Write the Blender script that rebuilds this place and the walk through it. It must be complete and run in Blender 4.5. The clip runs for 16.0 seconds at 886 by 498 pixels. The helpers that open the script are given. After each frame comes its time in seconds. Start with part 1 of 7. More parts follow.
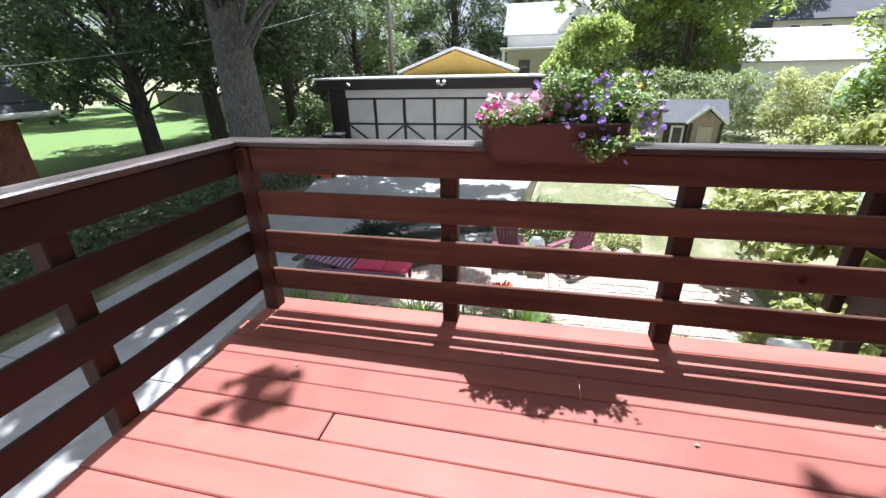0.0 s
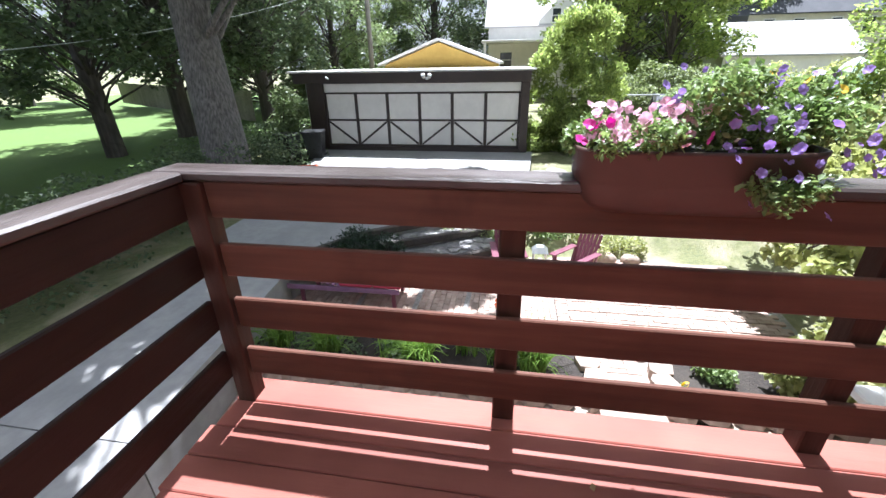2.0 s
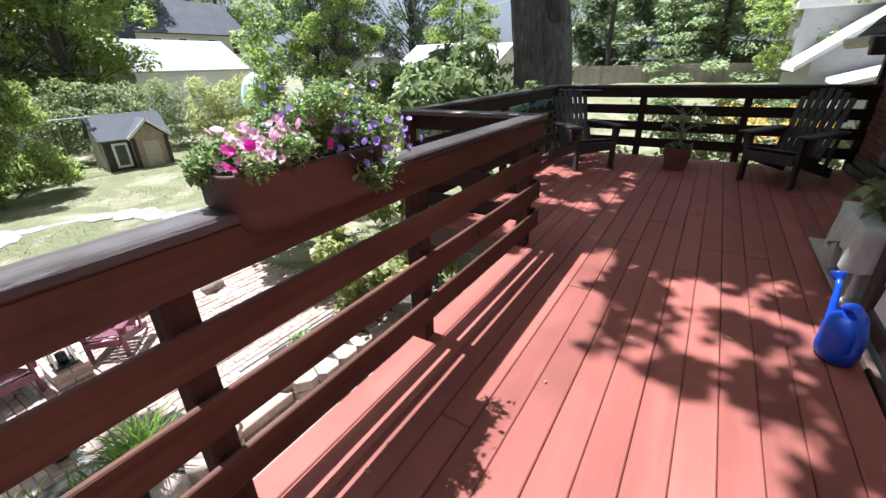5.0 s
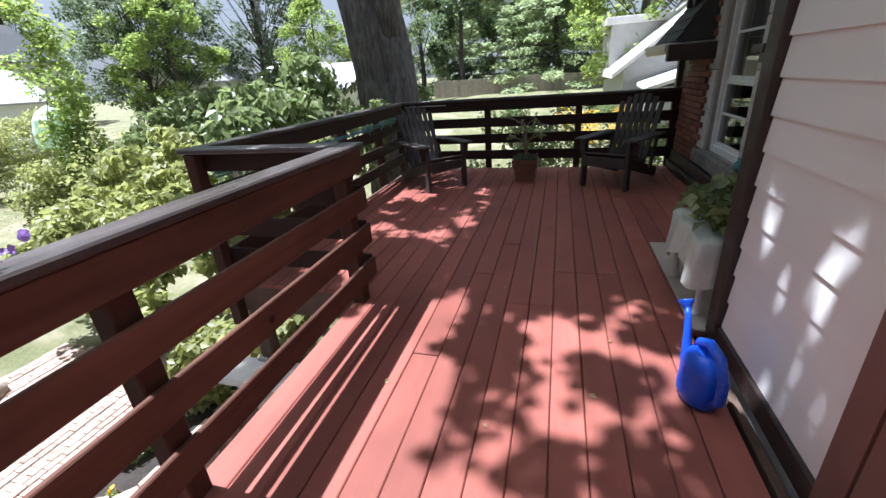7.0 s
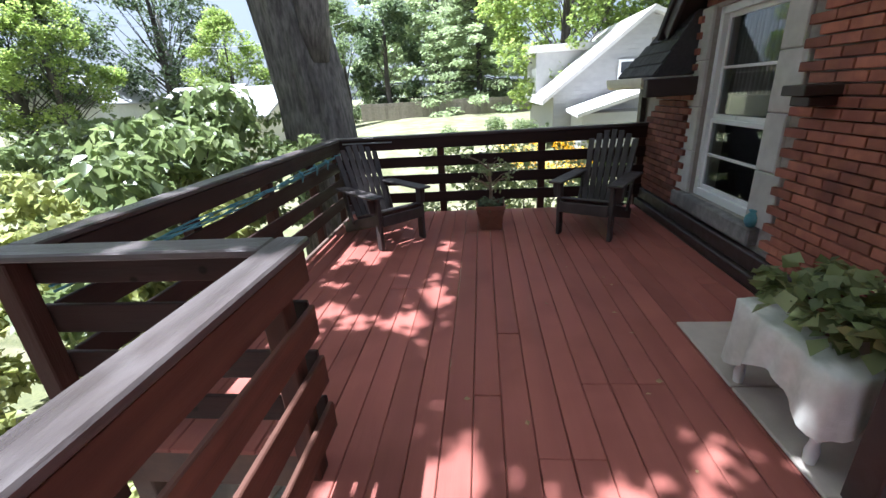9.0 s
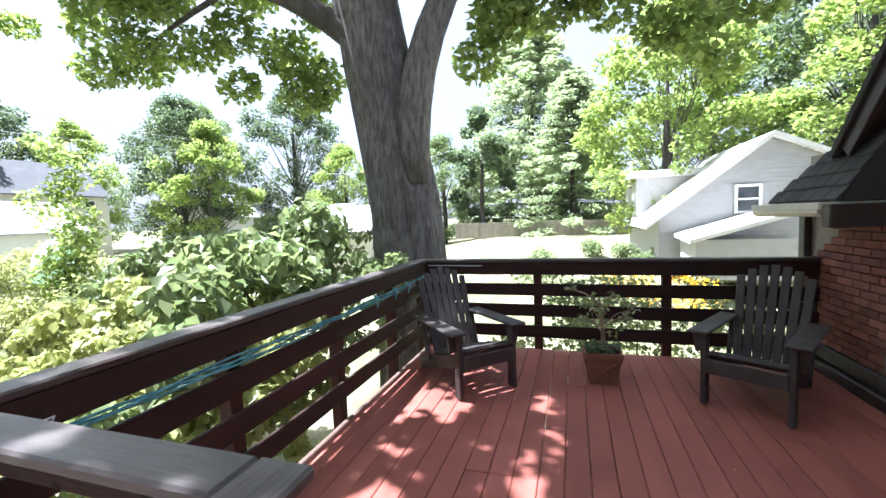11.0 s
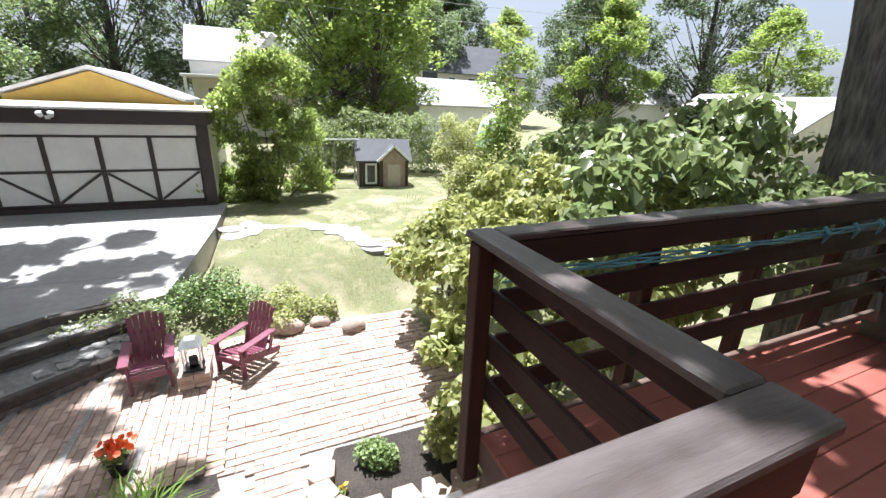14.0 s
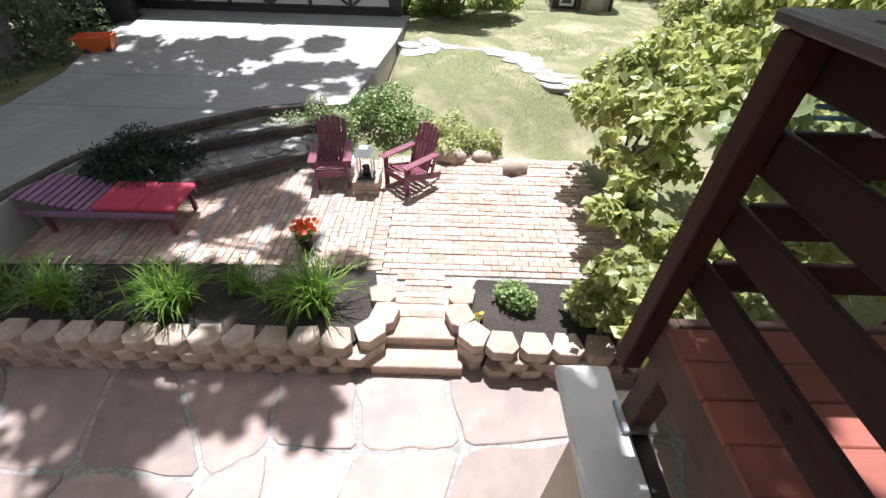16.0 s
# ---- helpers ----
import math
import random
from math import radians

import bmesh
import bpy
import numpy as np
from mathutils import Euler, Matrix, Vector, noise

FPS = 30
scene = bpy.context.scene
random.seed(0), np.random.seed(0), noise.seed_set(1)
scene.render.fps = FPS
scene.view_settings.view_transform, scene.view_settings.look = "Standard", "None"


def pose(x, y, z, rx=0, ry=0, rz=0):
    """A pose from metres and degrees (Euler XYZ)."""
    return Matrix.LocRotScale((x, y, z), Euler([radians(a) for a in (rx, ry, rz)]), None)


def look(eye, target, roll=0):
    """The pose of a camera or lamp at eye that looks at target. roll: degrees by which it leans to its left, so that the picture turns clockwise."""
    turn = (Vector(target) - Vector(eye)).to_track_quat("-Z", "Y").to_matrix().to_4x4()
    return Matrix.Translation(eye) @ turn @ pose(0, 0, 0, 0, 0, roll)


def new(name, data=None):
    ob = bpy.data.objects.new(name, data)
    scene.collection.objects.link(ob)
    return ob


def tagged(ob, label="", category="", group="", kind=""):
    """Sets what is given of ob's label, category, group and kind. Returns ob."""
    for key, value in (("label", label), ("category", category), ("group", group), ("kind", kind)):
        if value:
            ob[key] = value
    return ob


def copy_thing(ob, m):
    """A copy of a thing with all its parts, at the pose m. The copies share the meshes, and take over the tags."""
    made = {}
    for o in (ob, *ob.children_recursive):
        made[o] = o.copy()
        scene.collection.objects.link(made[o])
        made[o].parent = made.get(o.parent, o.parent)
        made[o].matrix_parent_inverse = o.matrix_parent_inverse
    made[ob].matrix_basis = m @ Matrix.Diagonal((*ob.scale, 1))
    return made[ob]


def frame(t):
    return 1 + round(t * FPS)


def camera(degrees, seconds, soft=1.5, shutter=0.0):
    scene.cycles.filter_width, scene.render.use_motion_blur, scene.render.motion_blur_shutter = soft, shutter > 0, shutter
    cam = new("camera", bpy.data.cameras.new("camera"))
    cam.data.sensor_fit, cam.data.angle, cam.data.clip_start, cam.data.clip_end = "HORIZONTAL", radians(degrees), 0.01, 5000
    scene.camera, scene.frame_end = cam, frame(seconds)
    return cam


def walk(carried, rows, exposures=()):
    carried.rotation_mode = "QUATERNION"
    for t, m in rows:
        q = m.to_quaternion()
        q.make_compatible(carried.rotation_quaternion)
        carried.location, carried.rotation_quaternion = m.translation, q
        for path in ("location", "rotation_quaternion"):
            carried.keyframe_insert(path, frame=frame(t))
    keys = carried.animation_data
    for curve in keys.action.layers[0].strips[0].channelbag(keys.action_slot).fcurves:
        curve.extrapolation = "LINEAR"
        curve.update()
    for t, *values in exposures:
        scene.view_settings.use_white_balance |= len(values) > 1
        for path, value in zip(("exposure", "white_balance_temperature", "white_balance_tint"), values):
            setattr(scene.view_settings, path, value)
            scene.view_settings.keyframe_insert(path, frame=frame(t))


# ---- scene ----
cam = camera(94.5, 16.0)
PATH = [
    (0, (2.012, 1.619, 1.357), (0.221, 1.216, 0.562), -1.2),
    (0.5, (1.841, 1.512, 1.395), (0.085, 1.039, 0.563), -1.5),
    (1, (1.590, 1.395, 1.375), (-0.150, 0.877, 0.535), -0.3),
    (1.5, (1.258, 1.304, 1.297), (-0.487, 0.769, 0.479), -1.7),
    (2, (1.299, 1.182, 1.367), (-0.498, 0.875, 0.543), -1.0),
    (2.5, (1.180, 1.047, 1.358), (-0.658, 1.054, 0.568), -0.9),
    (3, (1.118, 0.953, 1.378), (-0.693, 1.324, 0.614), -2.0),
    (3.5, (1.094, 0.779, 1.424), (-0.543, 1.594, 0.614), -4.0),
    (4, (1.021, 0.747, 1.369), (-0.346, 1.984, 0.594), -2.0),
    (4.2, (1.065, 0.743, 1.388), (-0.196, 2.072, 0.587), -1.7),
    (4.5, (1.232, 0.722, 1.407), (0.004, 2.125, 0.684), -2.2),
    (5, (1.105, 0.791, 1.391), (0.117, 2.325, 0.573), -1.8),
    (7.5, (1.231, 1.840, 1.379), (0.801, 3.642, 0.626), -4.4),
    (8, (1.143, 2.127, 1.385), (0.876, 3.962, 0.638), -3.9),
    (8.2, (1.025, 2.267, 1.431), (0.825, 4.108, 0.674), -3.8),
    (10.3, (0.630, 3.105, 1.552), (0.344, 5.045, 1.154), -3.1),
    (10.5, (0.643, 3.273, 1.527), (0.246, 5.208, 1.211), -3.5),
    (11, (0.562, 3.289, 1.535), (-0.044, 5.189, 1.385), -2.2),
    (11.5, (0.476, 3.279, 1.592), (-0.327, 5.110, 1.531), -0.3),
    (12, (0.467, 3.166, 1.698), (-0.551, 4.886, 1.629), 0.2),
    (12.5, (0.411, 3.136, 1.606), (-0.805, 4.721, 1.510), 0.9),
    (13, (0.627, 3.067, 1.748), (-0.858, 4.368, 1.431), 2.0),
    (13.5, (0.419, 3.055, 1.515), (-1.193, 4.159, 1.089), 2.5),
    (14, (0.300, 3.017, 1.567), (-1.422, 3.789, 0.906), 2.2),
    (14.5, (-0.001, 3.135, 1.359), (-1.765, 3.542, 0.509), 1.1),
    (15, (-0.052, 3.158, 1.298), (-1.759, 3.328, 0.270), 1.1),
    (15.5, (-0.111, 3.086, 1.252), (-1.718, 3.148, 0.063), 1.6),
    (16, (-0.120, 3.021, 1.229), (-1.629, 3.035, -0.084), 2.0),
]
walk(cam, [(t, look(eye, target, roll)) for t, eye, target, roll in PATH],
     exposures=[(0, 1.5, 5550, 10), (2.5, 1.74, 5550, 10), (3.5, 1.8, 5550, 10), (5, 1.22, 5550, 10), (8, 1.36, 5450, 10), (10.4, 2.4, 5350, 10), (11.2, 2.2, 5500, 10), (12.5, 1.98, 5750, 10), (14, 1.45, 5850, 10), (16, 1.15, 5900, 10)])

# ---- world and sun ----
SUN_EL = radians(69)
world = bpy.data.worlds.new("sky")
scene.world = world
world.use_nodes = True
wn = world.node_tree
sky = wn.nodes.new("ShaderNodeTexSky")
sky.sky_type, sky.sun_disc = "NISHITA", False
sky.sun_elevation, sky.sun_rotation = SUN_EL, radians(-90)
sky.air_density, sky.dust_density = 0.8, 6.0
haze = wn.nodes.new("ShaderNodeMix")      # pale summer haze over the clear sky
haze.data_type = "RGBA"
haze.inputs["Factor"].default_value = 0.6
haze.inputs[7].default_value = (3.3, 3.4, 3.5, 1)
wn.links.new(sky.outputs[0], haze.inputs[6])
wn.links.new(haze.outputs[2], wn.nodes["Background"].inputs[0])
wn.nodes["Background"].inputs[1].default_value = 0.082
sun = new("sun", bpy.data.lights.new("sun", "SUN"))
sun.data.energy, sun.data.angle, sun.data.color = 5.0, radians(0.53), (1.0, 0.96, 0.91)
sun.matrix_world = look((-20 * math.cos(SUN_EL), 4, 20 * math.sin(SUN_EL)), (0, 4, 0))


# ---- materials ----
def mixed(nt, a, b, fac, kind="MIX"):
    n = nt.nodes.new("ShaderNodeMix")
    n.data_type, n.blend_type = "RGBA", kind
    for socket, value in ((n.inputs["Factor"], fac), (n.inputs[6], a), (n.inputs[7], b)):
        if isinstance(value, bpy.types.NodeSocket):
            nt.links.new(value, socket)
        elif isinstance(value, tuple):
            socket.default_value = (*value, 1)
        else:
            socket.default_value = value
    return n.outputs[2]


def ramped(nt, value, lo, hi, out_lo=0.0, out_hi=1.0):
    n = nt.nodes.new("ShaderNodeMapRange")
    n.inputs[1].default_value, n.inputs[2].default_value = lo, hi
    n.inputs[3].default_value, n.inputs[4].default_value = out_lo, out_hi
    nt.links.new(value, n.inputs[0])
    return n.outputs[0]


def noise_of(nt, vec, scale, detail=5, rough=0.55, distort=0.0):
    n = nt.nodes.new("ShaderNodeTexNoise")
    n.inputs["Scale"].default_value, n.inputs["Detail"].default_value = scale, detail
    n.inputs["Roughness"].default_value, n.inputs["Distortion"].default_value = rough, distort
    nt.links.new(vec, n.inputs["Vector"])
    return n.outputs[0]


def surface(name, c1, c2, scale=6.0, c3=None, big=0.7, big_amount=0.6, rough=0.7, bump=0.15, bump_scale=60.0,
            stretch=(1, 1, 1), vary=0.0, metal=0.0, rough_vary=0.15, local=True, island=False, spec=0.5, knots=0.0):
    """Two-scale surface: grain between c1 and c2, large stains towards c3, relief and uneven gloss."""
    m = bpy.data.materials.new(name)
    m.use_nodes = True
    nt = m.node_tree
    bsdf = nt.nodes["Principled BSDF"]
    tc = nt.nodes.new("ShaderNodeTexCoord")
    info = nt.nodes.new("ShaderNodeObjectInfo")
    vec = tc.outputs["Object"]
    if not local:
        vec = nt.nodes.new("ShaderNodeNewGeometry").outputs["Position"]
    mp = nt.nodes.new("ShaderNodeMapping")
    mp.inputs["Scale"].default_value = stretch
    add = nt.nodes.new("ShaderNodeVectorMath")
    mul = nt.nodes.new("ShaderNodeMath")
    mul.operation, mul.inputs[1].default_value = "MULTIPLY", 37.0 if local else 0.0
    nt.links.new(info.outputs["Random"], mul.inputs[0])
    nt.links.new(vec, add.inputs[0])
    nt.links.new(mul.outputs[0], add.inputs[1])
    nt.links.new(add.outputs[0], mp.inputs[0])
    v = mp.outputs[0]
    g1 = noise_of(nt, v, scale)
    col = mixed(nt, c1, c2, ramped(nt, g1, 0.34, 0.66))
    if c3:
        g2 = noise_of(nt, add.outputs[0], big, 3, 0.6, 0.6)
        col = mixed(nt, col, c3, ramped(nt, g2, 0.45, 0.7, 0, big_amount))
    if knots:
        vor = nt.nodes.new("ShaderNodeTexVoronoi")
        vor.inputs["Scale"].default_value = 3.4
        nt.links.new(add.outputs[0], vor.inputs["Vector"])
        col = mixed(nt, col, tuple(0.3 * c for c in c1), ramped(nt, vor.outputs["Distance"], 0.045, 0.085, knots, 0.0))
    if vary:
        rnd = info.outputs["Random"]
        if island:
            rnd = nt.nodes.new("ShaderNodeNewGeometry").outputs["Random Per Island"]
        hsv = nt.nodes.new("ShaderNodeHueSaturation")
        nt.links.new(ramped(nt, rnd, 0, 1, 1 - vary, 1 + vary), hsv.inputs["Value"])
        nt.links.new(col, hsv.inputs["Color"])
        col = hsv.outputs[0]
    nt.links.new(col, bsdf.inputs["Base Color"])
    nt.links.new(ramped(nt, g1, 0.3, 0.7, max(rough - rough_vary, 0.05), min(rough + rough_vary, 1)), bsdf.inputs["Roughness"])
    bsdf.inputs["Metallic"].default_value = metal
    bsdf.inputs["Specular IOR Level"].default_value = spec
    if bump:
        b = nt.nodes.new("ShaderNodeBump")
        b.inputs["Strength"].default_value, b.inputs["Distance"].default_value = bump, 0.02
        nt.links.new(noise_of(nt, v, bump_scale, 6, 0.65), b.inputs["Height"])
        nt.links.new(b.outputs[0], bsdf.inputs["Normal"])
    return m


def leaf_material(name, dark, light, through_light=0.35, rough=0.45):
    """Leaves: colour by leaf, light shining through."""
    m = bpy.data.materials.new(name)
    m.use_nodes = True
    nt = m.node_tree
    bsdf = nt.nodes["Principled BSDF"]
    geo = nt.nodes.new("ShaderNodeNewGeometry")
    patch = noise_of(nt, geo.outputs["Position"], 0.9, 2)
    col = mixed(nt, dark, light, geo.outputs["Random Per Island"])
    col = mixed(nt, col, tuple(0.55 * c for c in dark), ramped(nt, patch, 0.5, 0.75, 0, 0.5))
    nt.links.new(col, bsdf.inputs["Base Color"])
    bsdf.inputs["Roughness"].default_value = rough
    tr = nt.nodes.new("ShaderNodeBsdfTranslucent")
    hsv = nt.nodes.new("ShaderNodeHueSaturation")
    hsv.inputs["Value"].default_value, hsv.inputs["Saturation"].default_value = 1.5, 1.1
    nt.links.new(col, hsv.inputs["Color"])
    nt.links.new(hsv.outputs[0], tr.inputs[0])
    mix = nt.nodes.new("ShaderNodeMixShader")
    mix.inputs[0].default_value = through_light
    nt.links.new(bsdf.outputs[0], mix.inputs[1])
    nt.links.new(tr.outputs[0], mix.inputs[2])
    nt.links.new(mix.outputs[0], nt.nodes["Material Output"].inputs[0])
    return m


def glass_material(name, tint=(0.9, 0.95, 0.95)):
    m = bpy.data.materials.new(name)
    m.use_nodes = True
    b = m.node_tree.nodes["Principled BSDF"]
    b.inputs["Base Color"].default_value = (*tint, 1)
    b.inputs["Roughness"].default_value = 0.02
    b.inputs["Transmission Weight"].default_value = 1.0
    b.inputs["IOR"].default_value = 1.45
    return m


def brick_wall_material():
    return surface("brick_clay", (0.22, 0.075, 0.052), (0.31, 0.12, 0.082), 14, (0.12, 0.045, 0.038), 3, 0.7, 0.85, 0.4, 90, vary=0.28)


M = {}
M["deck"] = surface("red_deck_paint", (0.282, 0.093, 0.072), (0.332, 0.116, 0.089), 9, (0.195, 0.064, 0.051), 1.3, 0.55, 0.6, 0.15, 45, (1, 0.08, 1), 0.12, spec=0.2)
# front boards: stain brightened to carry the light bounced off the deck
M["rail"] = surface("brown_rail_stain_bounce_lit", (0.085, 0.036, 0.025), (0.145, 0.066, 0.046), 16, (0.048, 0.023, 0.017), 2.2, 0.5, 0.6, 0.25, 40, (1, 0.06, 1), 0.14, knots=0.9, spec=0.18)
# boards along x: the same stain, darkened to carry their shade
M["railx_shaded"] = surface("brown_rail_stain_across_shaded", (0.026, 0.014, 0.012), (0.045, 0.023, 0.019), 16, (0.019, 0.012, 0.011), 2.2, 0.5, 0.6, 0.25, 40, (0.06, 1, 1), 0.14, knots=0.9, spec=0.18)
# side railing boards: rail stain darkened for the dimmer light on them
M["rail_shaded"] = surface("shaded_rail_stain", (0.030, 0.017, 0.014), (0.052, 0.029, 0.023), 16, (0.020, 0.013, 0.012), 2.2, 0.5, 0.6, 0.25, 40, (1, 0.06, 1), 0.14, knots=0.9, spec=0.18)
M["post"] = surface("brown_post_stain", (0.050, 0.023, 0.017), (0.080, 0.036, 0.026), 16, (0.028, 0.016, 0.013), 2.2, 0.5, 0.62, 0.25, 40, (1, 1, 0.06), 0.14, spec=0.18)
M["cap"] = surface("weathered_cap_stain", (0.045, 0.033, 0.030), (0.09, 0.069, 0.065), 12, (0.17, 0.15, 0.145), 2.2, 0.52, 0.38, 0.3, 30, (1, 0.1, 1), 0.08)
# caps along x: weathered tone set slightly below cap for the shaded jog
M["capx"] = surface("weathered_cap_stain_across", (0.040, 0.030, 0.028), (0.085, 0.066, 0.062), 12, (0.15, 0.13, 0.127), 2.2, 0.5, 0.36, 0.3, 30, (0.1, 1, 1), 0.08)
M["joist"] = surface("joist_timber", (0.10, 0.06, 0.045), (0.16, 0.10, 0.075), 9, (0.06, 0.04, 0.03), 2, 0.6, 0.8, 0.25, 40)
M["siding"] = surface("white_siding_paint", (0.78, 0.76, 0.755), (0.82, 0.80, 0.795), 5, (0.70, 0.68, 0.67), 0.8, 0.35, 0.55, 0.05, 90, (1, 0.2, 1), 0.02)
M["dark_trim"] = surface("dark_brown_trim", (0.030, 0.020, 0.018), (0.045, 0.030, 0.026), 12, (0.06, 0.045, 0.04), 2, 0.4, 0.5, 0.12, 40)
M["door_trim"] = surface("brown_door_paint", (0.16, 0.085, 0.07), (0.20, 0.11, 0.09), 8, (0.12, 0.065, 0.055), 2, 0.4, 0.5, 0.08, 50)
M["brick"] = brick_wall_material()
M["mortar"] = surface("mortar", (0.34, 0.30, 0.27), (0.44, 0.40, 0.36), 30, (0.25, 0.22, 0.2), 2, 0.5, 0.95, 0.5, 120, local=False)
M["stone_trim"] = surface("pale_limestone", (0.50, 0.48, 0.45), (0.60, 0.58, 0.55), 10, (0.38, 0.36, 0.34), 2, 0.5, 0.85, 0.25, 70, vary=0.07)
M["white_frame"] = surface("white_window_paint", (0.76, 0.76, 0.76), (0.80, 0.80, 0.80), 10, None, rough=0.4, bump=0.03)
M["glass"] = glass_material("window_glass")
M["interior"] = surface("dim_interior", (0.05, 0.055, 0.06), (0.08, 0.085, 0.09), 3, None, rough=0.9, bump=0)
M["curtain"] = surface("grey_curtain", (0.20, 0.195, 0.18), (0.28, 0.27, 0.25), 30, None, rough=0.9, bump=0.1, stretch=(1, 1, 0.05))
M["shingle"] = surface("dark_shingle", (0.035, 0.033, 0.035), (0.07, 0.065, 0.068), 40, (0.10, 0.095, 0.095), 1.2, 0.4, 0.9, 0.5, 140, vary=0.25)
M["gutter"] = surface("cream_gutter", (0.62, 0.58, 0.50), (0.70, 0.66, 0.58), 10, (0.4, 0.36, 0.3), 2, 0.4, 0.45, 0.05, 40)
M["concrete"] = surface("driveway_concrete", (0.31, 0.30, 0.295), (0.38, 0.37, 0.36), 7, (0.24, 0.235, 0.23), 0.5, 0.6, 0.9, 0.25, 90, local=False)
M["grass"] = surface("lawn", (0.12, 0.13, 0.055), (0.195, 0.195, 0.09), 16, (0.34, 0.30, 0.20), 0.9, 0.95, 0.9, 1.0, 45, local=False)
M["side_grass"] = surface("mown_lawn", (0.085, 0.15, 0.03), (0.14, 0.21, 0.05), 12, (0.10, 0.16, 0.045), 0.6, 0.6, 0.9, 1.0, 45, local=False)
M["soil"] = surface("dark_mulch", (0.018, 0.014, 0.012), (0.055, 0.043, 0.036), 35, (0.085, 0.07, 0.058), 2, 0.5, 0.95, 1.0, 55, local=False)
M["flag"] = surface("flagstone", (0.28, 0.21, 0.185), (0.36, 0.275, 0.245), 6, (0.20, 0.17, 0.165), 1.5, 0.6, 0.8, 0.25, 50, vary=0.2)
M["grout"] = surface("sandy_joint", (0.25, 0.235, 0.22), (0.40, 0.38, 0.36), 24, (0.18, 0.165, 0.155), 2, 0.6, 0.95, 0.7, 70, local=False)
M["paver"] = surface("old_brick_paver", (0.37, 0.265, 0.215), (0.46, 0.36, 0.30), 12, (0.30, 0.19, 0.15), 3, 0.6, 0.85, 0.3, 80, vary=0.22)
M["block"] = surface("retaining_block", (0.36, 0.275, 0.22), (0.47, 0.385, 0.32), 12, (0.28, 0.215, 0.18), 4, 0.6, 0.9, 0.5, 70, vary=0.16)
M["timber"] = surface("dark_landscape_timber", (0.055, 0.045, 0.04), (0.11, 0.092, 0.08), 12, (0.04, 0.032, 0.03), 2, 0.5, 0.9, 0.5, 50)
M["gravel"] = surface("grey_rubble", (0.22, 0.21, 0.205), (0.36, 0.345, 0.33), 14, (0.13, 0.125, 0.12), 2.5, 0.6, 0.95, 0.8, 40, vary=0.25)
M["white_wall"] = surface("white_painted_block", (0.70, 0.69, 0.67), (0.78, 0.77, 0.75), 8, (0.6, 0.58, 0.55), 1.5, 0.4, 0.8, 0.15, 60)
M["tan_wall"] = surface("tan_render", (0.46, 0.40, 0.34), (0.53, 0.47, 0.40), 8, (0.38, 0.33, 0.28), 1.5, 0.5, 0.9, 0.2, 60)
M["bark"] = surface("grey_bark", (0.085, 0.076, 0.072), (0.25, 0.228, 0.218), 22, (0.07, 0.062, 0.058), 1.5, 0.5, 0.95, 1.0, 40, (1, 1, 0.22), local=True)
M["dark_bark"] = surface("dark_bark", (0.06, 0.05, 0.045), (0.135, 0.115, 0.105), 8, (0.03, 0.026, 0.022), 1.2, 0.6, 0.95, 0.9, 20, (1, 1, 0.15))
M["cream_panel"] = surface("cream_door_panel", (0.70, 0.67, 0.64), (0.76, 0.73, 0.70), 4, (0.5, 0.47, 0.45), 0.8, 0.3, 0.7, 0.08, 60)
M["white_roof"] = surface("pale_roof_edge", (0.62, 0.60, 0.58), (0.72, 0.70, 0.68), 5, (0.5, 0.48, 0.46), 1, 0.5, 0.6, 0.1, 60)
M["black_plastic"] = surface("black_plastic", (0.012, 0.012, 0.013), (0.022, 0.022, 0.024), 8, (0.05, 0.05, 0.05), 2, 0.3, 0.4, 0.05, 60)
M["orange_plastic"] = surface("orange_plastic", (0.62, 0.10, 0.025), (0.68, 0.13, 0.03), 6, (0.5, 0.08, 0.02), 2, 0.3, 0.4, 0.04, 50)
M["blue_plastic"] = surface("blue_plastic", (0.012, 0.075, 0.56), (0.018, 0.095, 0.64), 7, (0.02, 0.06, 0.42), 5, 0.4, 0.32, 0.05, 60)
M["terracotta"] = surface("terracotta_plastic", (0.070, 0.036, 0.028), (0.092, 0.047, 0.037), 8, (0.065, 0.035, 0.028), 3, 0.4, 0.45, 0.06, 60)
M["clay_pot"] = surface("clay_pot", (0.17, 0.068, 0.042), (0.23, 0.095, 0.06), 10, (0.12, 0.05, 0.035), 3, 0.5, 0.8, 0.2, 60)
M["chair_dark"] = surface("weathered_dark_chair", (0.030, 0.023, 0.022), (0.058, 0.045, 0.042), 15, (0.10, 0.085, 0.08), 3, 0.4, 0.6, 0.25, 40, (1, 1, 0.15), 0.12)
M["chair_plum"] = surface("plum_chair_paint", (0.155, 0.042, 0.068), (0.20, 0.058, 0.09), 8, (0.12, 0.035, 0.055), 3, 0.4, 0.45, 0.06, 50, vary=0.06)
M["lounge_mauve"] = surface("mauve_lounger_paint", (0.24, 0.12, 0.21), (0.30, 0.16, 0.26), 8, None, rough=0.5, bump=0.05)
M["cushion"] = surface("red_cushion_cloth", (0.45, 0.04, 0.085), (0.51, 0.055, 0.105), 20, (0.38, 0.033, 0.07), 2, 0.4, 0.85, 0.25, 120)
M["cloth"] = surface("ivory_cloth", (0.52, 0.51, 0.46), (0.62, 0.61, 0.56), 20, (0.42, 0.41, 0.36), 4, 0.4, 0.9, 0.2, 150)
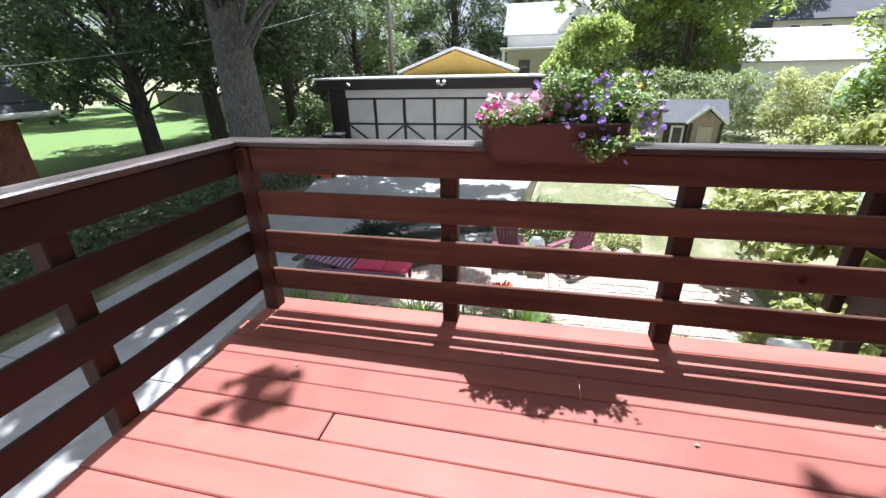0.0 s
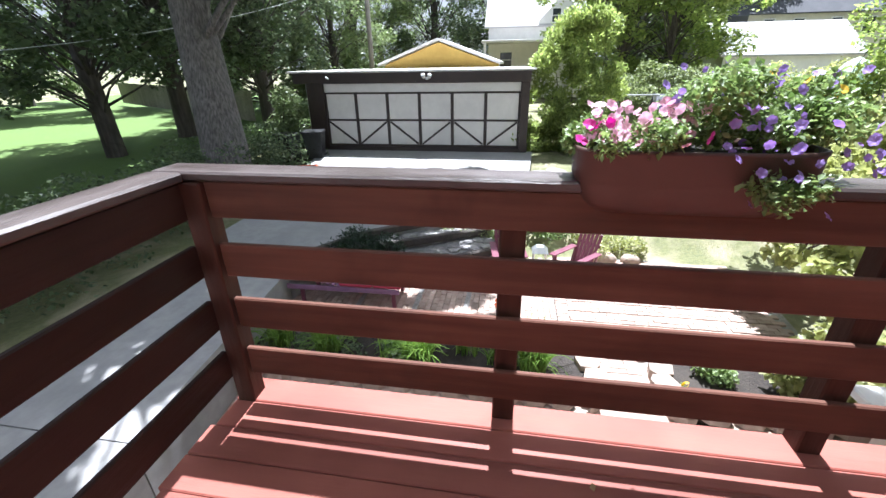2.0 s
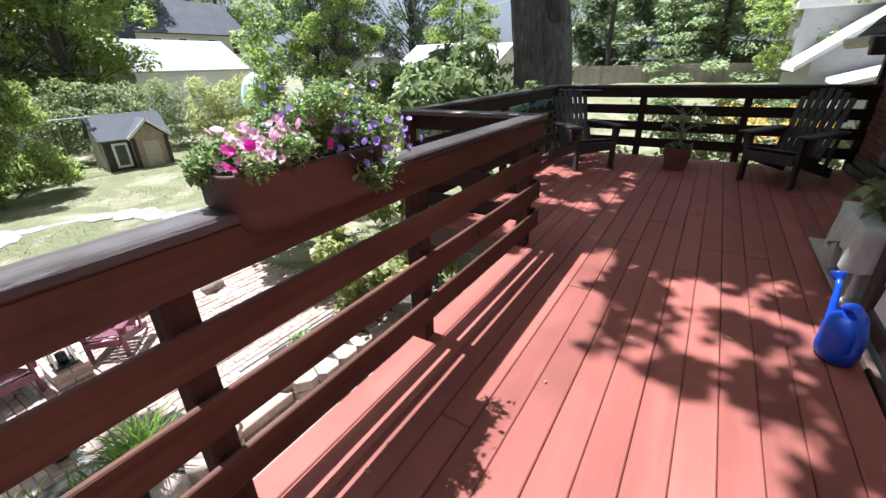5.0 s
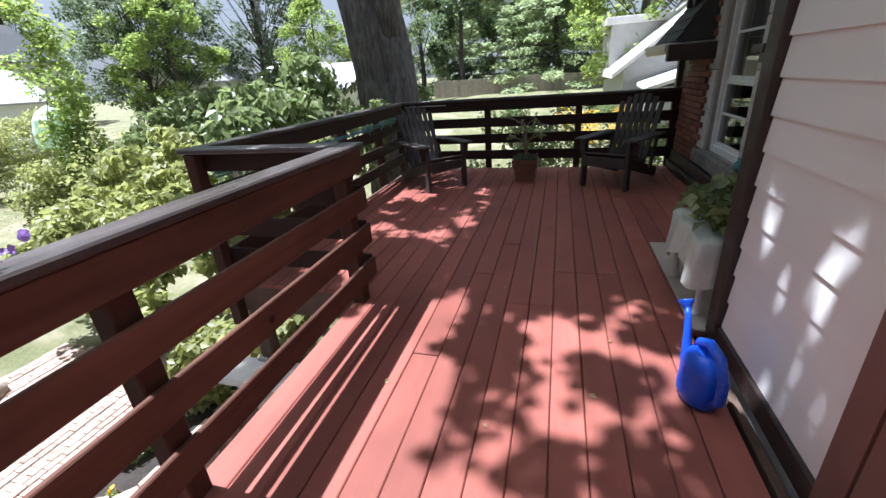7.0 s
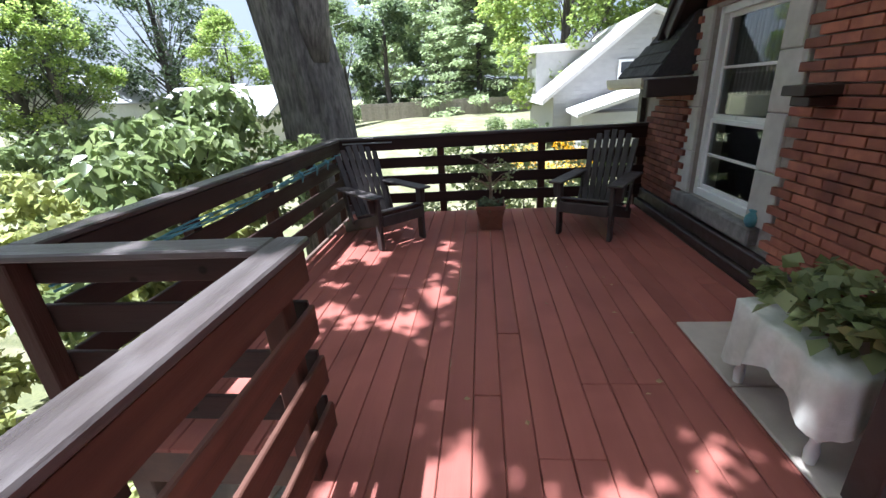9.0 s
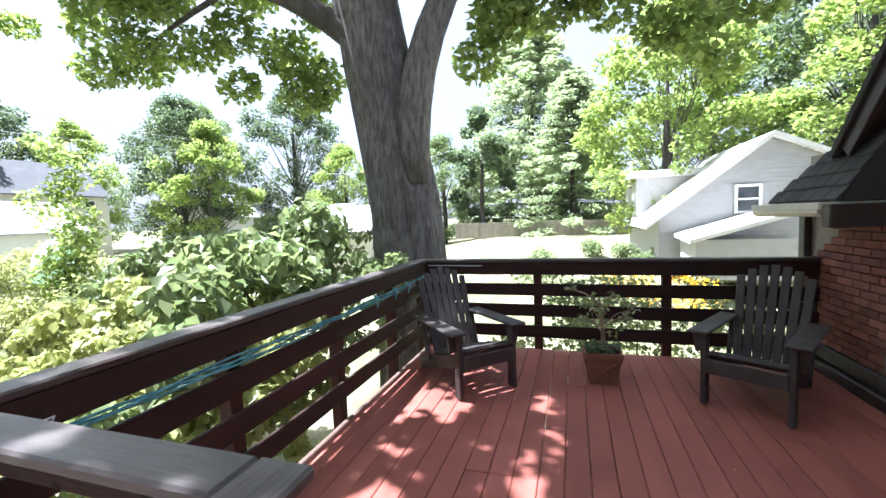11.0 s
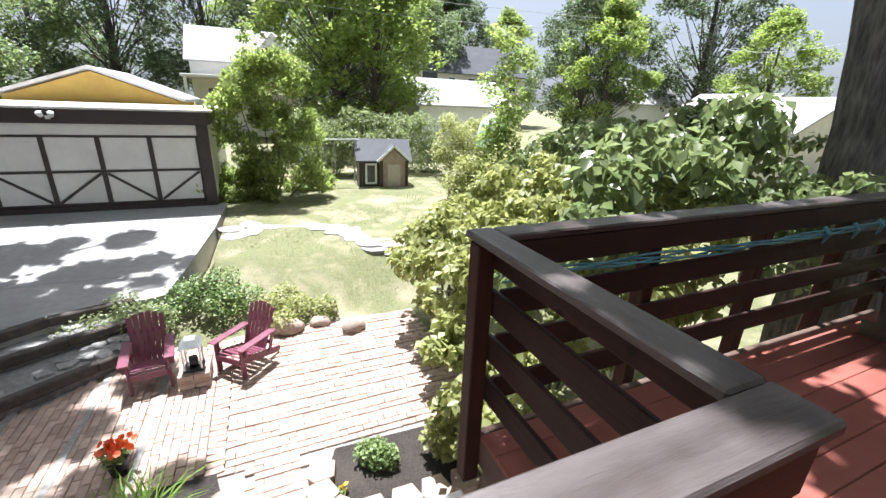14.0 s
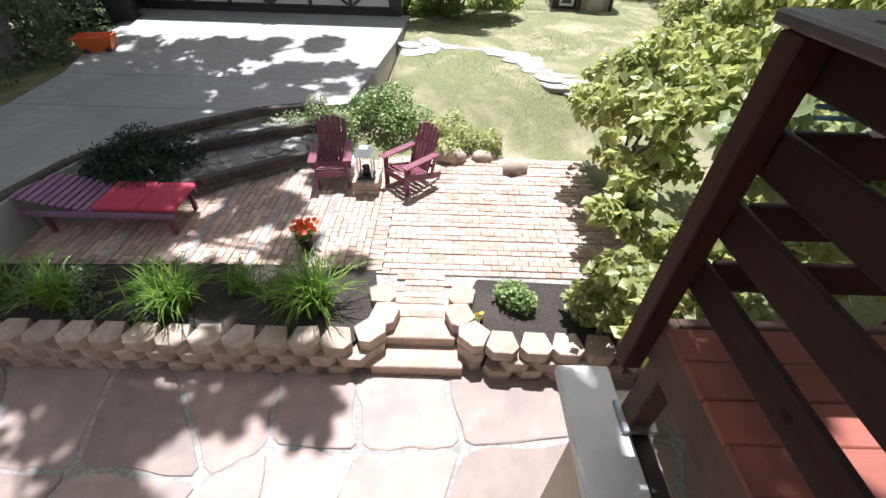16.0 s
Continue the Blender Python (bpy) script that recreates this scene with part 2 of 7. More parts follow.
M["metal_grey"] = surface("grey_metal", (0.35, 0.36, 0.36), (0.45, 0.46, 0.46), 10, (0.25, 0.25, 0.25), 3, 0.4, 0.45, 0.08, 60, metal=0.6)
M["rope"] = surface("teal_cord", (0.055, 0.20, 0.25), (0.12, 0.32, 0.38), 30, (0.2, 0.42, 0.47), 4, 0.5, 0.5, 0.3, 150)
M["white_plastic"] = surface("white_plastic", (0.72, 0.72, 0.70), (0.8, 0.8, 0.78), 10, None, rough=0.4, bump=0.03)
M["yellow_paint"] = surface("yellow_gable_paint", (0.55, 0.36, 0.08), (0.62, 0.42, 0.11), 4, (0.48, 0.30, 0.07), 0.8, 0.4, 0.75, 0.06, 60)
M["house_white"] = surface("white_clapboard", (0.72, 0.71, 0.70), (0.79, 0.78, 0.77), 3, (0.62, 0.61, 0.6), 0.5, 0.4, 0.7, 0.05, 40)
M["house_cream"] = surface("cream_clapboard", (0.60, 0.57, 0.50), (0.68, 0.65, 0.57), 3, (0.52, 0.49, 0.43), 0.5, 0.4, 0.7, 0.05, 40)
M["house_grey"] = surface("grey_clapboard_paint", (0.36, 0.355, 0.35), (0.42, 0.415, 0.41), 3, (0.38, 0.37, 0.36), 0.5, 0.4, 0.7, 0.05, 40)
M["roof_pale"] = surface("pale_grey_roof", (0.40, 0.39, 0.40), (0.50, 0.49, 0.50), 12, (0.33, 0.32, 0.33), 0.6, 0.5, 0.85, 0.3, 80)
M["roof_dark"] = surface("dark_slate_roof", (0.045, 0.047, 0.055), (0.085, 0.088, 0.10), 20, (0.12, 0.12, 0.13), 0.6, 0.4, 0.8, 0.3, 80, vary=0.2)
M["window_dark"] = surface("far_window_pane", (0.03, 0.035, 0.04), (0.06, 0.065, 0.075), 2, None, rough=0.12, bump=0)
M["fence_wood"] = surface("grey_fence_wood", (0.27, 0.235, 0.205), (0.36, 0.32, 0.285), 6, (0.2, 0.17, 0.15), 1, 0.5, 0.9, 0.2, 40, vary=0.14)
M["pole_wood"] = surface("utility_pole_wood", (0.24, 0.215, 0.195), (0.33, 0.30, 0.275), 8, (0.16, 0.14, 0.13), 1, 0.5, 0.9, 0.3, 40, (1, 1, 0.1))
M["wire"] = surface("grey_wire", (0.45, 0.46, 0.47), (0.55, 0.56, 0.57), 5, None, rough=0.5, bump=0)
M["petal_pink"] = leaf_material("pink_petal", (0.66, 0.22, 0.42), (0.88, 0.66, 0.74), 0.3)
M["petal_magenta"] = leaf_material("magenta_petal", (0.55, 0.02, 0.26), (0.70, 0.06, 0.36), 0.3)
M["petal_violet"] = leaf_material("violet_petal", (0.22, 0.11, 0.48), (0.48, 0.35, 0.72), 0.3)
M["petal_yellow"] = leaf_material("yellow_petal", (0.75, 0.42, 0.03), (0.85, 0.6, 0.08), 0.3)
M["petal_orange"] = leaf_material("orange_petal", (0.75, 0.10, 0.03), (0.85, 0.22, 0.10), 0.3)
M["flower_leaf"] = leaf_material("flower_leaf", (0.12, 0.185, 0.055), (0.30, 0.38, 0.15))
M["lime_leaf"] = leaf_material("lime_leaf", (0.23, 0.25, 0.09), (0.45, 0.465, 0.205), 0.45)
M["shrub_leaf"] = leaf_material("shrub_leaf", (0.13, 0.165, 0.07), (0.31, 0.35, 0.16), 0.42)
M["dogwood_leaf"] = leaf_material("dogwood_leaf", (0.13, 0.17, 0.075), (0.29, 0.335, 0.155), 0.4, 0.35)
M["mid_leaf"] = leaf_material("tree_leaf", (0.125, 0.17, 0.075), (0.27, 0.325, 0.155), 0.45)
M["spray_leaf"] = leaf_material("spray_leaf", (0.15, 0.20, 0.06), (0.40, 0.46, 0.16), 0.5)
M["bright_leaf"] = leaf_material("bright_tree_leaf", (0.15, 0.21, 0.06), (0.36, 0.42, 0.14), 0.6)
M["dark_leaf"] = leaf_material("dark_tree_leaf", (0.075, 0.108, 0.056), (0.18, 0.225, 0.118), 0.4)
M["pine_leaf"] = leaf_material("pine_needles", (0.24, 0.30, 0.16), (0.45, 0.50, 0.30), 0.45)
M["juniper"] = leaf_material("juniper_needles", (0.012, 0.030, 0.012), (0.035, 0.070, 0.030), 0.15)
M["blade"] = leaf_material("daylily_blade", (0.098, 0.182, 0.029), (0.273, 0.403, 0.085), 0.35)
M["grass_blade"] = leaf_material("grass_blade", (0.12, 0.135, 0.055), (0.22, 0.225, 0.10), 0.3, 0.6)
M["dry_stem"] = surface("dry_stem", (0.22, 0.15, 0.10), (0.32, 0.24, 0.17), 12, None, rough=0.9, bump=0.3)


# ---- mesh helpers ----
def mesh_of(name, verts, faces, material, smooth=False):
    me = bpy.data.meshes.new(name)
    me.from_pydata([tuple(v) for v in verts], [], faces)
    me.materials.append(material)
    if smooth:
        me.polygons.foreach_set("use_smooth", [True] * len(me.polygons))
    me.update()
    return me


def block_data(sx, sy, sz, c=0.006):
    """A box centred at the origin with all edges chamfered by c."""
    c = min(c, sx / 3, sy / 3, sz / 3)
    v, f, key = [], [], {}
    h = (sx / 2, sy / 2, sz / 2)
    for a in range(3):
        for s in (-1, 1):
            u, w = (a + 1) % 3, (a + 2) % 3
            quad = []
            for su, sw in ((-1, -1), (1, -1), (1, 1), (-1, 1)):
                p = [0, 0, 0]
                p[a], p[u], p[w] = s * h[a], su * (h[u] - c), sw * (h[w] - c)
                key[(a, s, su, sw)] = len(v)
                quad.append(len(v))
                v.append(p)
            f.append(quad if s > 0 else quad[::-1])
    for a in range(3):
        u, w = (a + 1) % 3, (a + 2) % 3
        for s in (-1, 1):
            for su in (-1, 1):
                # edge between the faces a,s and u,su along w
                e = [key[(a, s, su, -1)], key[(a, s, su, 1)], key[(u, su, 1, s)], key[(u, su, -1, s)]]
                f.append(e if s * su < 0 else e[::-1])
    for sa in (-1, 1):
        for sb in (-1, 1):
            for sc in (-1, 1):
                e = [key[(0, sa, sb, sc)], key[(1, sb, sc, sa)], key[(2, sc, sa, sb)]]
                f.append(e if sa * sb * sc > 0 else e[::-1])
    return v, f


class Shape:
    """Gathers blocks, tubes and sheets into one mesh."""

    def __init__(self):
        self.v, self.f = [], []

    def put(self, v, f, m=None):
        n = len(self.v)
        self.v += [tuple(m @ Vector(p)) if m else tuple(p) for p in v]
        self.f += [[i + n for i in q] for q in f]
        return self

    def block(self, x0, x1, y0, y1, z0, z1, c=0.006, m=None):
        v, f = block_data(x1 - x0, y1 - y0, z1 - z0, c)
        o = Vector(((x0 + x1) / 2, (y0 + y1) / 2, (z0 + z1) / 2))
        return self.put([Vector(p) + o for p in v], f, m)

    def beam(self, a, b, w, h, c=0.004, up=(0, 0, 1)):
        """A bar from a to b, w wide and h high."""
        a, b = Vector(a), Vector(b)
        d = (b - a)
        y = d.normalized()
        x = y.cross(Vector(up)).normalized()
        z = x.cross(y)
        m = Matrix((x, y, z)).transposed().to_4x4()
        m.translation = (a + b) / 2
        v, f = block_data(w, d.length, h, c)
        return self.put(v, f, m)

    def tube(self, path, radii, sides=8, ends=True, m=None):
        pts = [Vector(p) for p in path]
        if not hasattr(radii, "__len__"):
            radii = [radii] * len(pts)
        v, f = [], []
        ref = Vector((0.31, 0.17, 0.93)).normalized()
        for i, p in enumerate(pts):
            d = (pts[min(i + 1, len(pts) - 1)] - pts[max(i - 1, 0)]).normalized()
            if abs(d.dot(ref)) > 0.97:
                ref = Vector((0.9, 0.2, 0.1)).normalized()
            x = (ref - d * ref.dot(d)).normalized()
            y = d.cross(x)
            ref = x
            for k in range(sides):
                a = 2 * math.pi * k / sides
                v.append(p + radii[i] * (math.cos(a) * x + math.sin(a) * y))
        for i in range(len(pts) - 1):
            for k in range(sides):
                k2 = (k + 1) % sides
                f.append([i * sides + k, i * sides + k2, (i + 1) * sides + k2, (i + 1) * sides + k])
        if ends:
            f.append(list(range(sides))[::-1])
            f.append([(len(pts) - 1) * sides + k for k in range(sides)])
        return self.put(v, f, m)

    def lathe(self, profile, sides=20, m=None, sx=1.0, sy=1.0):
        """Turned shape from (radius, height) pairs."""
        v, f = [], []
        for r, z in profile:
            for k in range(sides):
                a = 2 * math.pi * k / sides
                v.append((sx * r * math.cos(a), sy * r * math.sin(a), z))
        for i in range(len(profile) - 1):
            for k in range(sides):
                k2 = (k + 1) % sides
                f.append([i * sides + k, i * sides + k2, (i + 1) * sides + k2, (i + 1) * sides + k])
        return self.put(v, f, m)

    def prism(self, outline, z0, z1, m=None, inset=0.0, wobble=0.0):
        """Upright prism over a plan outline, its top edge drawn in by inset."""
        n = len(outline)
        cx, cy = sum(p[0] for p in outline) / n, sum(p[1] for p in outline) / n
        v = [(x, y, z0) for x, y in outline]
        top = []
        for x, y in outline:
            d = math.hypot(x - cx, y - cy) or 1
            k = 1 - inset / d
            top.append((cx + (x - cx) * k, cy + (y - cy) * k))
        zm = z1 - inset * 0.7
        v += [(x, y, zm) for x, y in outline]
        v += [(x, y, z1 + random.uniform(-wobble, wobble)) for x, y in top]
        f = [list(range(n))[::-1]]
        for lvl in (0, n):
            for i in range(n):
                j = (i + 1) % n
                f.append([lvl + i, lvl + j, lvl + n + j, lvl + n + i])
        f.append([2 * n + i for i in range(n)])
        return self.put(v, f, m)

    def data(self, name, material, smooth=False):
        return mesh_of(name, self.v, self.f, material, smooth)


def part(name, shape, material, parent=None, label="", smooth=False, at=None):
    """Links a shape, or mesh data, as one mesh object under a thing or under a part."""
    me = shape if isinstance(shape, bpy.types.Mesh) else shape.data(name, material, smooth)
    ob = new(name, me)
    ob.parent = parent
    if at is not None:
        ob.matrix_basis = at
    return tagged(ob, label) if label else ob


def thing(name, label, category, group="", kind="", at=None):
    ob = new(name)
    ob.empty_display_size = 0.1
    if at is not None:
        ob.matrix_basis = at
    return tagged(ob, label, category, group, kind)


def solid(name, shape, material, label, category, group="", kind="", smooth=False, at=None):
    return tagged(part(name, shape, material, None, "", smooth, at), label, category, group, kind)


def leaves(points, size, droop=0.35, spread=1.0, seed=0, slim=0.5, fold=0.18, aim=None):
    """Leaf blades as folded rhombs round the points: returns verts and faces."""
    rng = np.random.default_rng(seed)
    n = len(points)
    pts = np.asarray(points, float)
    ang = rng.uniform(0, 2 * np.pi, n)
    tilt = rng.normal(-droop, 0.55 * spread, n)
    d = np.stack([np.cos(ang) * np.cos(tilt), np.sin(ang) * np.cos(tilt), np.sin(tilt)], 1)
    if aim is not None:
        d = d + aim
        d /= np.linalg.norm(d, axis=1)[:, None]
    side = np.cross(d, rng.normal(0, 0.35, (n, 3)) + (0, 0, 1))
    side /= np.linalg.norm(side, axis=1)[:, None] + 1e-9
    up = np.cross(side, d)
    s = (size * rng.uniform(0.6, 1.25, n))[:, None]
    v = np.empty((n, 4, 3))
    v[:, 0] = pts
    v[:, 1] = pts + s * (0.45 * d + slim * side + fold * up)
    v[:, 2] = pts + s * d
    v[:, 3] = pts + s * (0.45 * d - slim * side + fold * up)
    base = np.arange(n) * 4
    f = np.stack([base, base + 1, base + 2, base, base + 2, base + 3], 1).reshape(-1, 3)
    return v.reshape(-1, 3), f


def leaf_mesh(name, v, f, material):
    me = bpy.data.meshes.new(name)
    me.vertices.add(len(v))
    me.vertices.foreach_set("co", np.asarray(v, np.float32).ravel())
    me.loops.add(len(f) * 3)
    me.loops.foreach_set("vertex_index", np.asarray(f, np.int32).ravel())
    me.polygons.add(len(f))
    me.polygons.foreach_set("loop_start", np.arange(0, len(f) * 3, 3, dtype=np.int32))
    me.polygons.foreach_set("loop_total", np.full(len(f), 3, np.int32))
    me.materials.append(material)
    me.update(calc_edges=True)
    return me


def clump_points(centres, radii, count, seed, flat=0.8):
    rng = np.random.default_rng(seed)
    c = np.asarray(centres, float)
    r = np.asarray(radii, float)
    w = r ** 2 / np.sum(r ** 2)
    pick = rng.choice(len(c), count, p=w)
    d = rng.normal(0, 1, (count, 3))
    d /= np.linalg.norm(d, axis=1)[:, None]
    d *= (rng.uniform(0.25, 1.0, count) ** 0.5)[:, None]
    d[:, 2] *= flat
    return c[pick] + d * r[pick][:, None]


# ---- the lie of the land ----
def smooth_step(a, b, v):
    k = np.clip((v - a) / (b - a), 0, 1)
    return k * k * (3 - 2 * k)


def lie(x, y):
    """Height of the open ground."""
    x, y = np.asarray(x, float), np.asarray(y, float)
    h = np.full(np.broadcast(x, y).shape, -2.95)
    h = h + 0.40 * smooth_step(-2.75, -3.05, x)                       # bed level
    h = h + 0.75 * smooth_step(-6.9, -9.5, x) * smooth_step(-6, 2, y + 4)
    h = np.where(y < -5.2, -2.05 + 0.25 * smooth_step(-5, -14, x), h)  # beyond the drive
    far = smooth_step(-9, -15, x)
    h = h * (1 - far) + (-1.72) * far
    back = smooth_step(9, 24, y) * (1 - smooth_step(-6, -16, x))
    h = h * (1 - back) - 0.55 * back
    drive = (x < 15) & (x > -13.8) & (y > -5.3) & (y < np.where(x > -4.6, -2.1, np.where(x > -8, -2.4 - (x + 4.6), 1.7)))
    h = np.where(drive, h - 0.6, h)
    out = smooth_step(45, 90, np.hypot(x, y))
    return h * (1 - out) - 1.0 * out


def grid_steps(lo, hi, fine_lo, fine_hi, fine, ratio=1.25):
    mid = list(np.arange(fine_lo, fine_hi + 1e-6, fine))
    up, s = [], fine
    while (up[-1] if up else mid[-1]) < hi:
        s *= ratio
        up.append((up[-1] if up else mid[-1]) + s)
    down, s = [], fine
    while (down[-1] if down else mid[0]) > lo:
        s *= ratio
        down.append((down[-1] if down else mid[0]) - s)
    return np.array(down[::-1] + mid + up)


gx, gy = grid_steps(-900, 900, -20, 6, 0.3), grid_steps(-900, 900, -8, 14, 0.3)
GX, GY = np.meshgrid(gx, gy)
GZ = lie(GX, GY) + 0.03 * np.sin(GX * 1.7) * np.sin(GY * 1.3)
gv = np.stack([GX.ravel(), GY.ravel(), GZ.ravel()], 1)
nx = len(gx)
gf = [(j * nx + i, j * nx + i + 1, (j + 1) * nx + i + 1, (j + 1) * nx + i)
      for j in range(len(gy) - 1) for i in range(nx - 1)]
tagged(new("ground", mesh_of("ground", gv, gf, M["grass"], True)),
       "patchy yellow-green lawn with worn dry spots", "lawn", kind="structure")

lx, ly = np.arange(-46, 10.1, 1.0), np.arange(-46, -9.4, 1.0)
LX, LY = np.meshgrid(lx, ly)
lv = np.stack([LX.ravel(), LY.ravel(), lie(LX, LY).ravel() + 0.05], 1)
tagged(new("ground_side_lawn", mesh_of("ground_side_lawn", lv, [(j * len(lx) + i, j * len(lx) + i + 1, (j + 1) * len(lx) + i + 1, (j + 1) * len(lx) + i) for j in range(len(ly) - 1) for i in range(len(lx) - 1)], M["side_grass"], True)),
       "bright green mown lawn beyond the driveway hedge", "lawn", kind="structure")

# ---- the deck ----
H_CAP, X_SIDE, Y_JOG, Y_END, X_WALL, X_BRICK = 1.037, -1.21, 3.935, 7.99, 2.07, 2.80
deck = tagged(part("floor", Shape()
                   .block(-0.06, 2.04, 0.03, 0.07, -0.27, -0.032).block(-0.07, -0.03, 0.07, Y_JOG, -0.27, -0.032)
                   .block(X_SIDE + 0.02, X_SIDE + 0.06, Y_JOG + 0.04, Y_END, -0.27, -0.032)
                   .block(X_SIDE + 0.02, -0.03, Y_JOG, Y_JOG + 0.04, -0.27, -0.032)
                   .block(X_SIDE + 0.06, 2.78, Y_END - 0.06, Y_END - 0.02, -0.27, -0.032)
                   .block(0.9, 0.94, 0.07, Y_END - 0.06, -0.27, -0.032)
                   .block(2.0, 2.04, 0.07, Y_END - 0.06, -0.27, -0.032), M["joist"]),
              "red-painted timber deck floor of long planks", "deck floor", kind="structure")

BOARDS = ((0.862, 0.999), (0.622, 0.762), (0.382, 0.522), (0.138, 0.278))


def railing(label, a, b, inward, posts, along_x, cap_ends=(0.0, 0.0), post_low=-0.27, board_mat=None, board_ends=(0.0, 0.0)):
    """A rail of four boards on posts from a to b; posts stand on the outer side."""
    t = thing("railing", label, "railing", "deck railings")
    s = inward
    mb, mc = (M["railx_shaded"], M["capx"]) if along_x else (board_mat or M["rail"], M["cap"])

    def at(l0, l1, d0, d1, z0, z1, c=0.006):
        """A block: l along the rail, d from its line towards the deck."""
        lo, hi = sorted((s * d0, s * d1))
        cx = (l0 + l1) / 2
        sh = Shape()
        if along_x:
            sh.block(-(l1 - l0) / 2, (l1 - l0) / 2, lo, hi, z0, z1, c)
            return sh, pose(cx, a[1], 0)
        sh.block(lo, hi, -(l1 - l0) / 2, (l1 - l0) / 2, z0, z1, c)
        return sh, pose(a[0], cx, 0)

    i = 0 if along_x else 1
    lo, hi = sorted((a[i], b[i]))
    for z0, z1 in BOARDS:
        sh, m = at(lo + board_ends[0], hi + board_ends[1], 0.012, 0.036, z0 + random.uniform(-0.004, 0.004), z1 + random.uniform(-0.003, 0.003), 0.005)
        part("rail_board", sh, mb, t, at=m)
    for p in posts:
        sh, m = at(p - 0.0445, p + 0.0445, -0.089, 0.0, post_low, 0.998, 0.006)
        part("post", sh, M["post"], t, at=m)
    sh, m = at(lo + cap_ends[0], hi + cap_ends[1], -0.091, 0.046, 1.001, H_CAP, 0.008)
    part("cap_board", sh, mc, t, "weathered greyish cap board", at=m)
    return t


front_rail = railing("dark brown stained front deck railing with horizontal boards", (0, 0.04), (0, Y_JOG), 1, (1.2005, 2.3475, 3.80), False, (-0.131, 0.046), board_ends=(0.064, -0.002))
part("corner_post", Shape().block(-0.03, 0.056, 0.014, 0.10, -0.27, 0.998, 0.006), M["post"], front_rail)
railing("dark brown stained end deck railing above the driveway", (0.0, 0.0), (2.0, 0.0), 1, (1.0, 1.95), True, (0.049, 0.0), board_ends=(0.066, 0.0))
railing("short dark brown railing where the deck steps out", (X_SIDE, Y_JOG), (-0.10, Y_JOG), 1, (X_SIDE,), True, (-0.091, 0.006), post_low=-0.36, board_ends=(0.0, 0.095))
railing("long dark brown side railing beside the leafy shrubs", (X_SIDE, Y_JOG + 0.049), (X_SIDE, Y_END), 1, (5.02, 6.08, 7.12, Y_END + 0.01), False, (0.0, 0.092), board_mat=M["rail_shaded"])
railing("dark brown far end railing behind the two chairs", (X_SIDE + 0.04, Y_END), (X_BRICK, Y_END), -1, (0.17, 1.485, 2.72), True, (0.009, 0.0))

# ---- white-topped wall and deck supports under the jog ----
low_wall = thing("low_wall", "tan rendered low wall with a bright white coping under the deck", "wall")
part("wall_body", Shape().block(-1.38, 0.3, 3.93, 4.16, -2.98, -0.90, 0.01), M["tan_wall"], low_wall)
part("coping", Shape().block(-1.487, 0.3, 3.715, 4.02, -0.897, -0.82, 0.012), M["white_wall"], low_wall, "bright white painted coping")
ledge = solid("flashing", Shape().block(-1.25, 0.2, 4.026, 4.12, -0.897, -0.84, 0.01), M["dark_trim"], "dark metal flashing beside the white coping", "flashing")
for px, py in ((-1.17, 4.06), (-1.17, 7.9), (-0.02, 0.14), (1.9, 0.12), (0.9, 7.9), (2.6, 7.9)):
    z0 = -0.82 if (px, py) == (-1.17, 4.06) else -3.0
    p = thing("deck_support", "square grey-brown timber support post under the deck", "post", "deck supports", at=pose(px, py, 0))
    part("post_shaft", Shape().block(-0.06, 0.06, -0.06, 0.06, z0, -0.275, 0.008), M["joist"], p)
    part("post_foot", Shape().block(-0.09, 0.09, -0.09, 0.09, z0, z0 + 0.03, 0.006), M["metal_grey"], p)

# ---- the house ----
house_low = solid("wall_foundation", Shape().block(0.45, 3.1, 0.4, 8.0, -3.0, -0.34, 0.0), M["tan_wall"], "tan foundation wall under the deck", "wall", kind="structure")
wall_white = tagged(part("wall_siding", Shape().block(2.09, 2.3, -4.0, 3.66, -3.0, 4.6, 0.0), M["siding"]),
                    "white clapboard house wall", "wall", kind="structure")
solid("corner_board", Shape().block(2.03, 2.16, 3.64, 3.76, 0.0, 4.6, 0.006), M["dark_trim"], "dark brown corner board at the end of the white siding", "corner board", kind="structure")
solid("wall_return", Shape().block(2.16, X_BRICK, 3.66, 3.76, -0.3, 4.6, 0.0), M["dark_trim"], "dark brown return wall beside the siding", "wall", kind="structure")
solid("baseboard", Shape().block(2.04, 2.088, -0.05, 3.637, 0.003, 0.11, 0.006), M["dark_trim"], "dark brown base trim under the white siding", "baseboard", kind="structure")
solid("wall_end", Shape().block(2.3, 9, -4.0, -3.8, -3.0, 4.6, 0.0).block(8.8, 9, -3.8, 8.6, -3, 4.6, 0.0), M["siding"], "plain outer house wall", "wall", kind="structure")

door = thing("door_1", "brown-trimmed house door in the white siding", "door", kind="structure")
for y0, y1, z0, z1 in ((2.63, 2.74, 0.0, 2.17), (1.66, 1.77, 0.0, 2.17), (1.77, 2.63, 2.06, 2.17)):
    part("casing", Shape().block(2.038, 2.072, y0, y1, z0 + 0.004, z1, 0.006), M["door_trim"], door)
part("door_panel", Shape().block(2.046, 2.07, 1.775, 2.625, 0.12, 2.055, 0.006), M["door_trim"], door)
for z0, z1 in ((0.24, 0.86), (1.0, 1.9)):
    part("raised_panel", Shape().block(2.041, 2.047, 1.9, 2.5, z0, z1, 0.004), M["door_trim"], door)
part("door_handle", Shape().tube([(2.045, 2.54, 0.98), (2.0, 2.54, 0.98), (2.0, 2.44, 0.98)], 0.011, 8), M["metal_grey"], door, smooth=True)

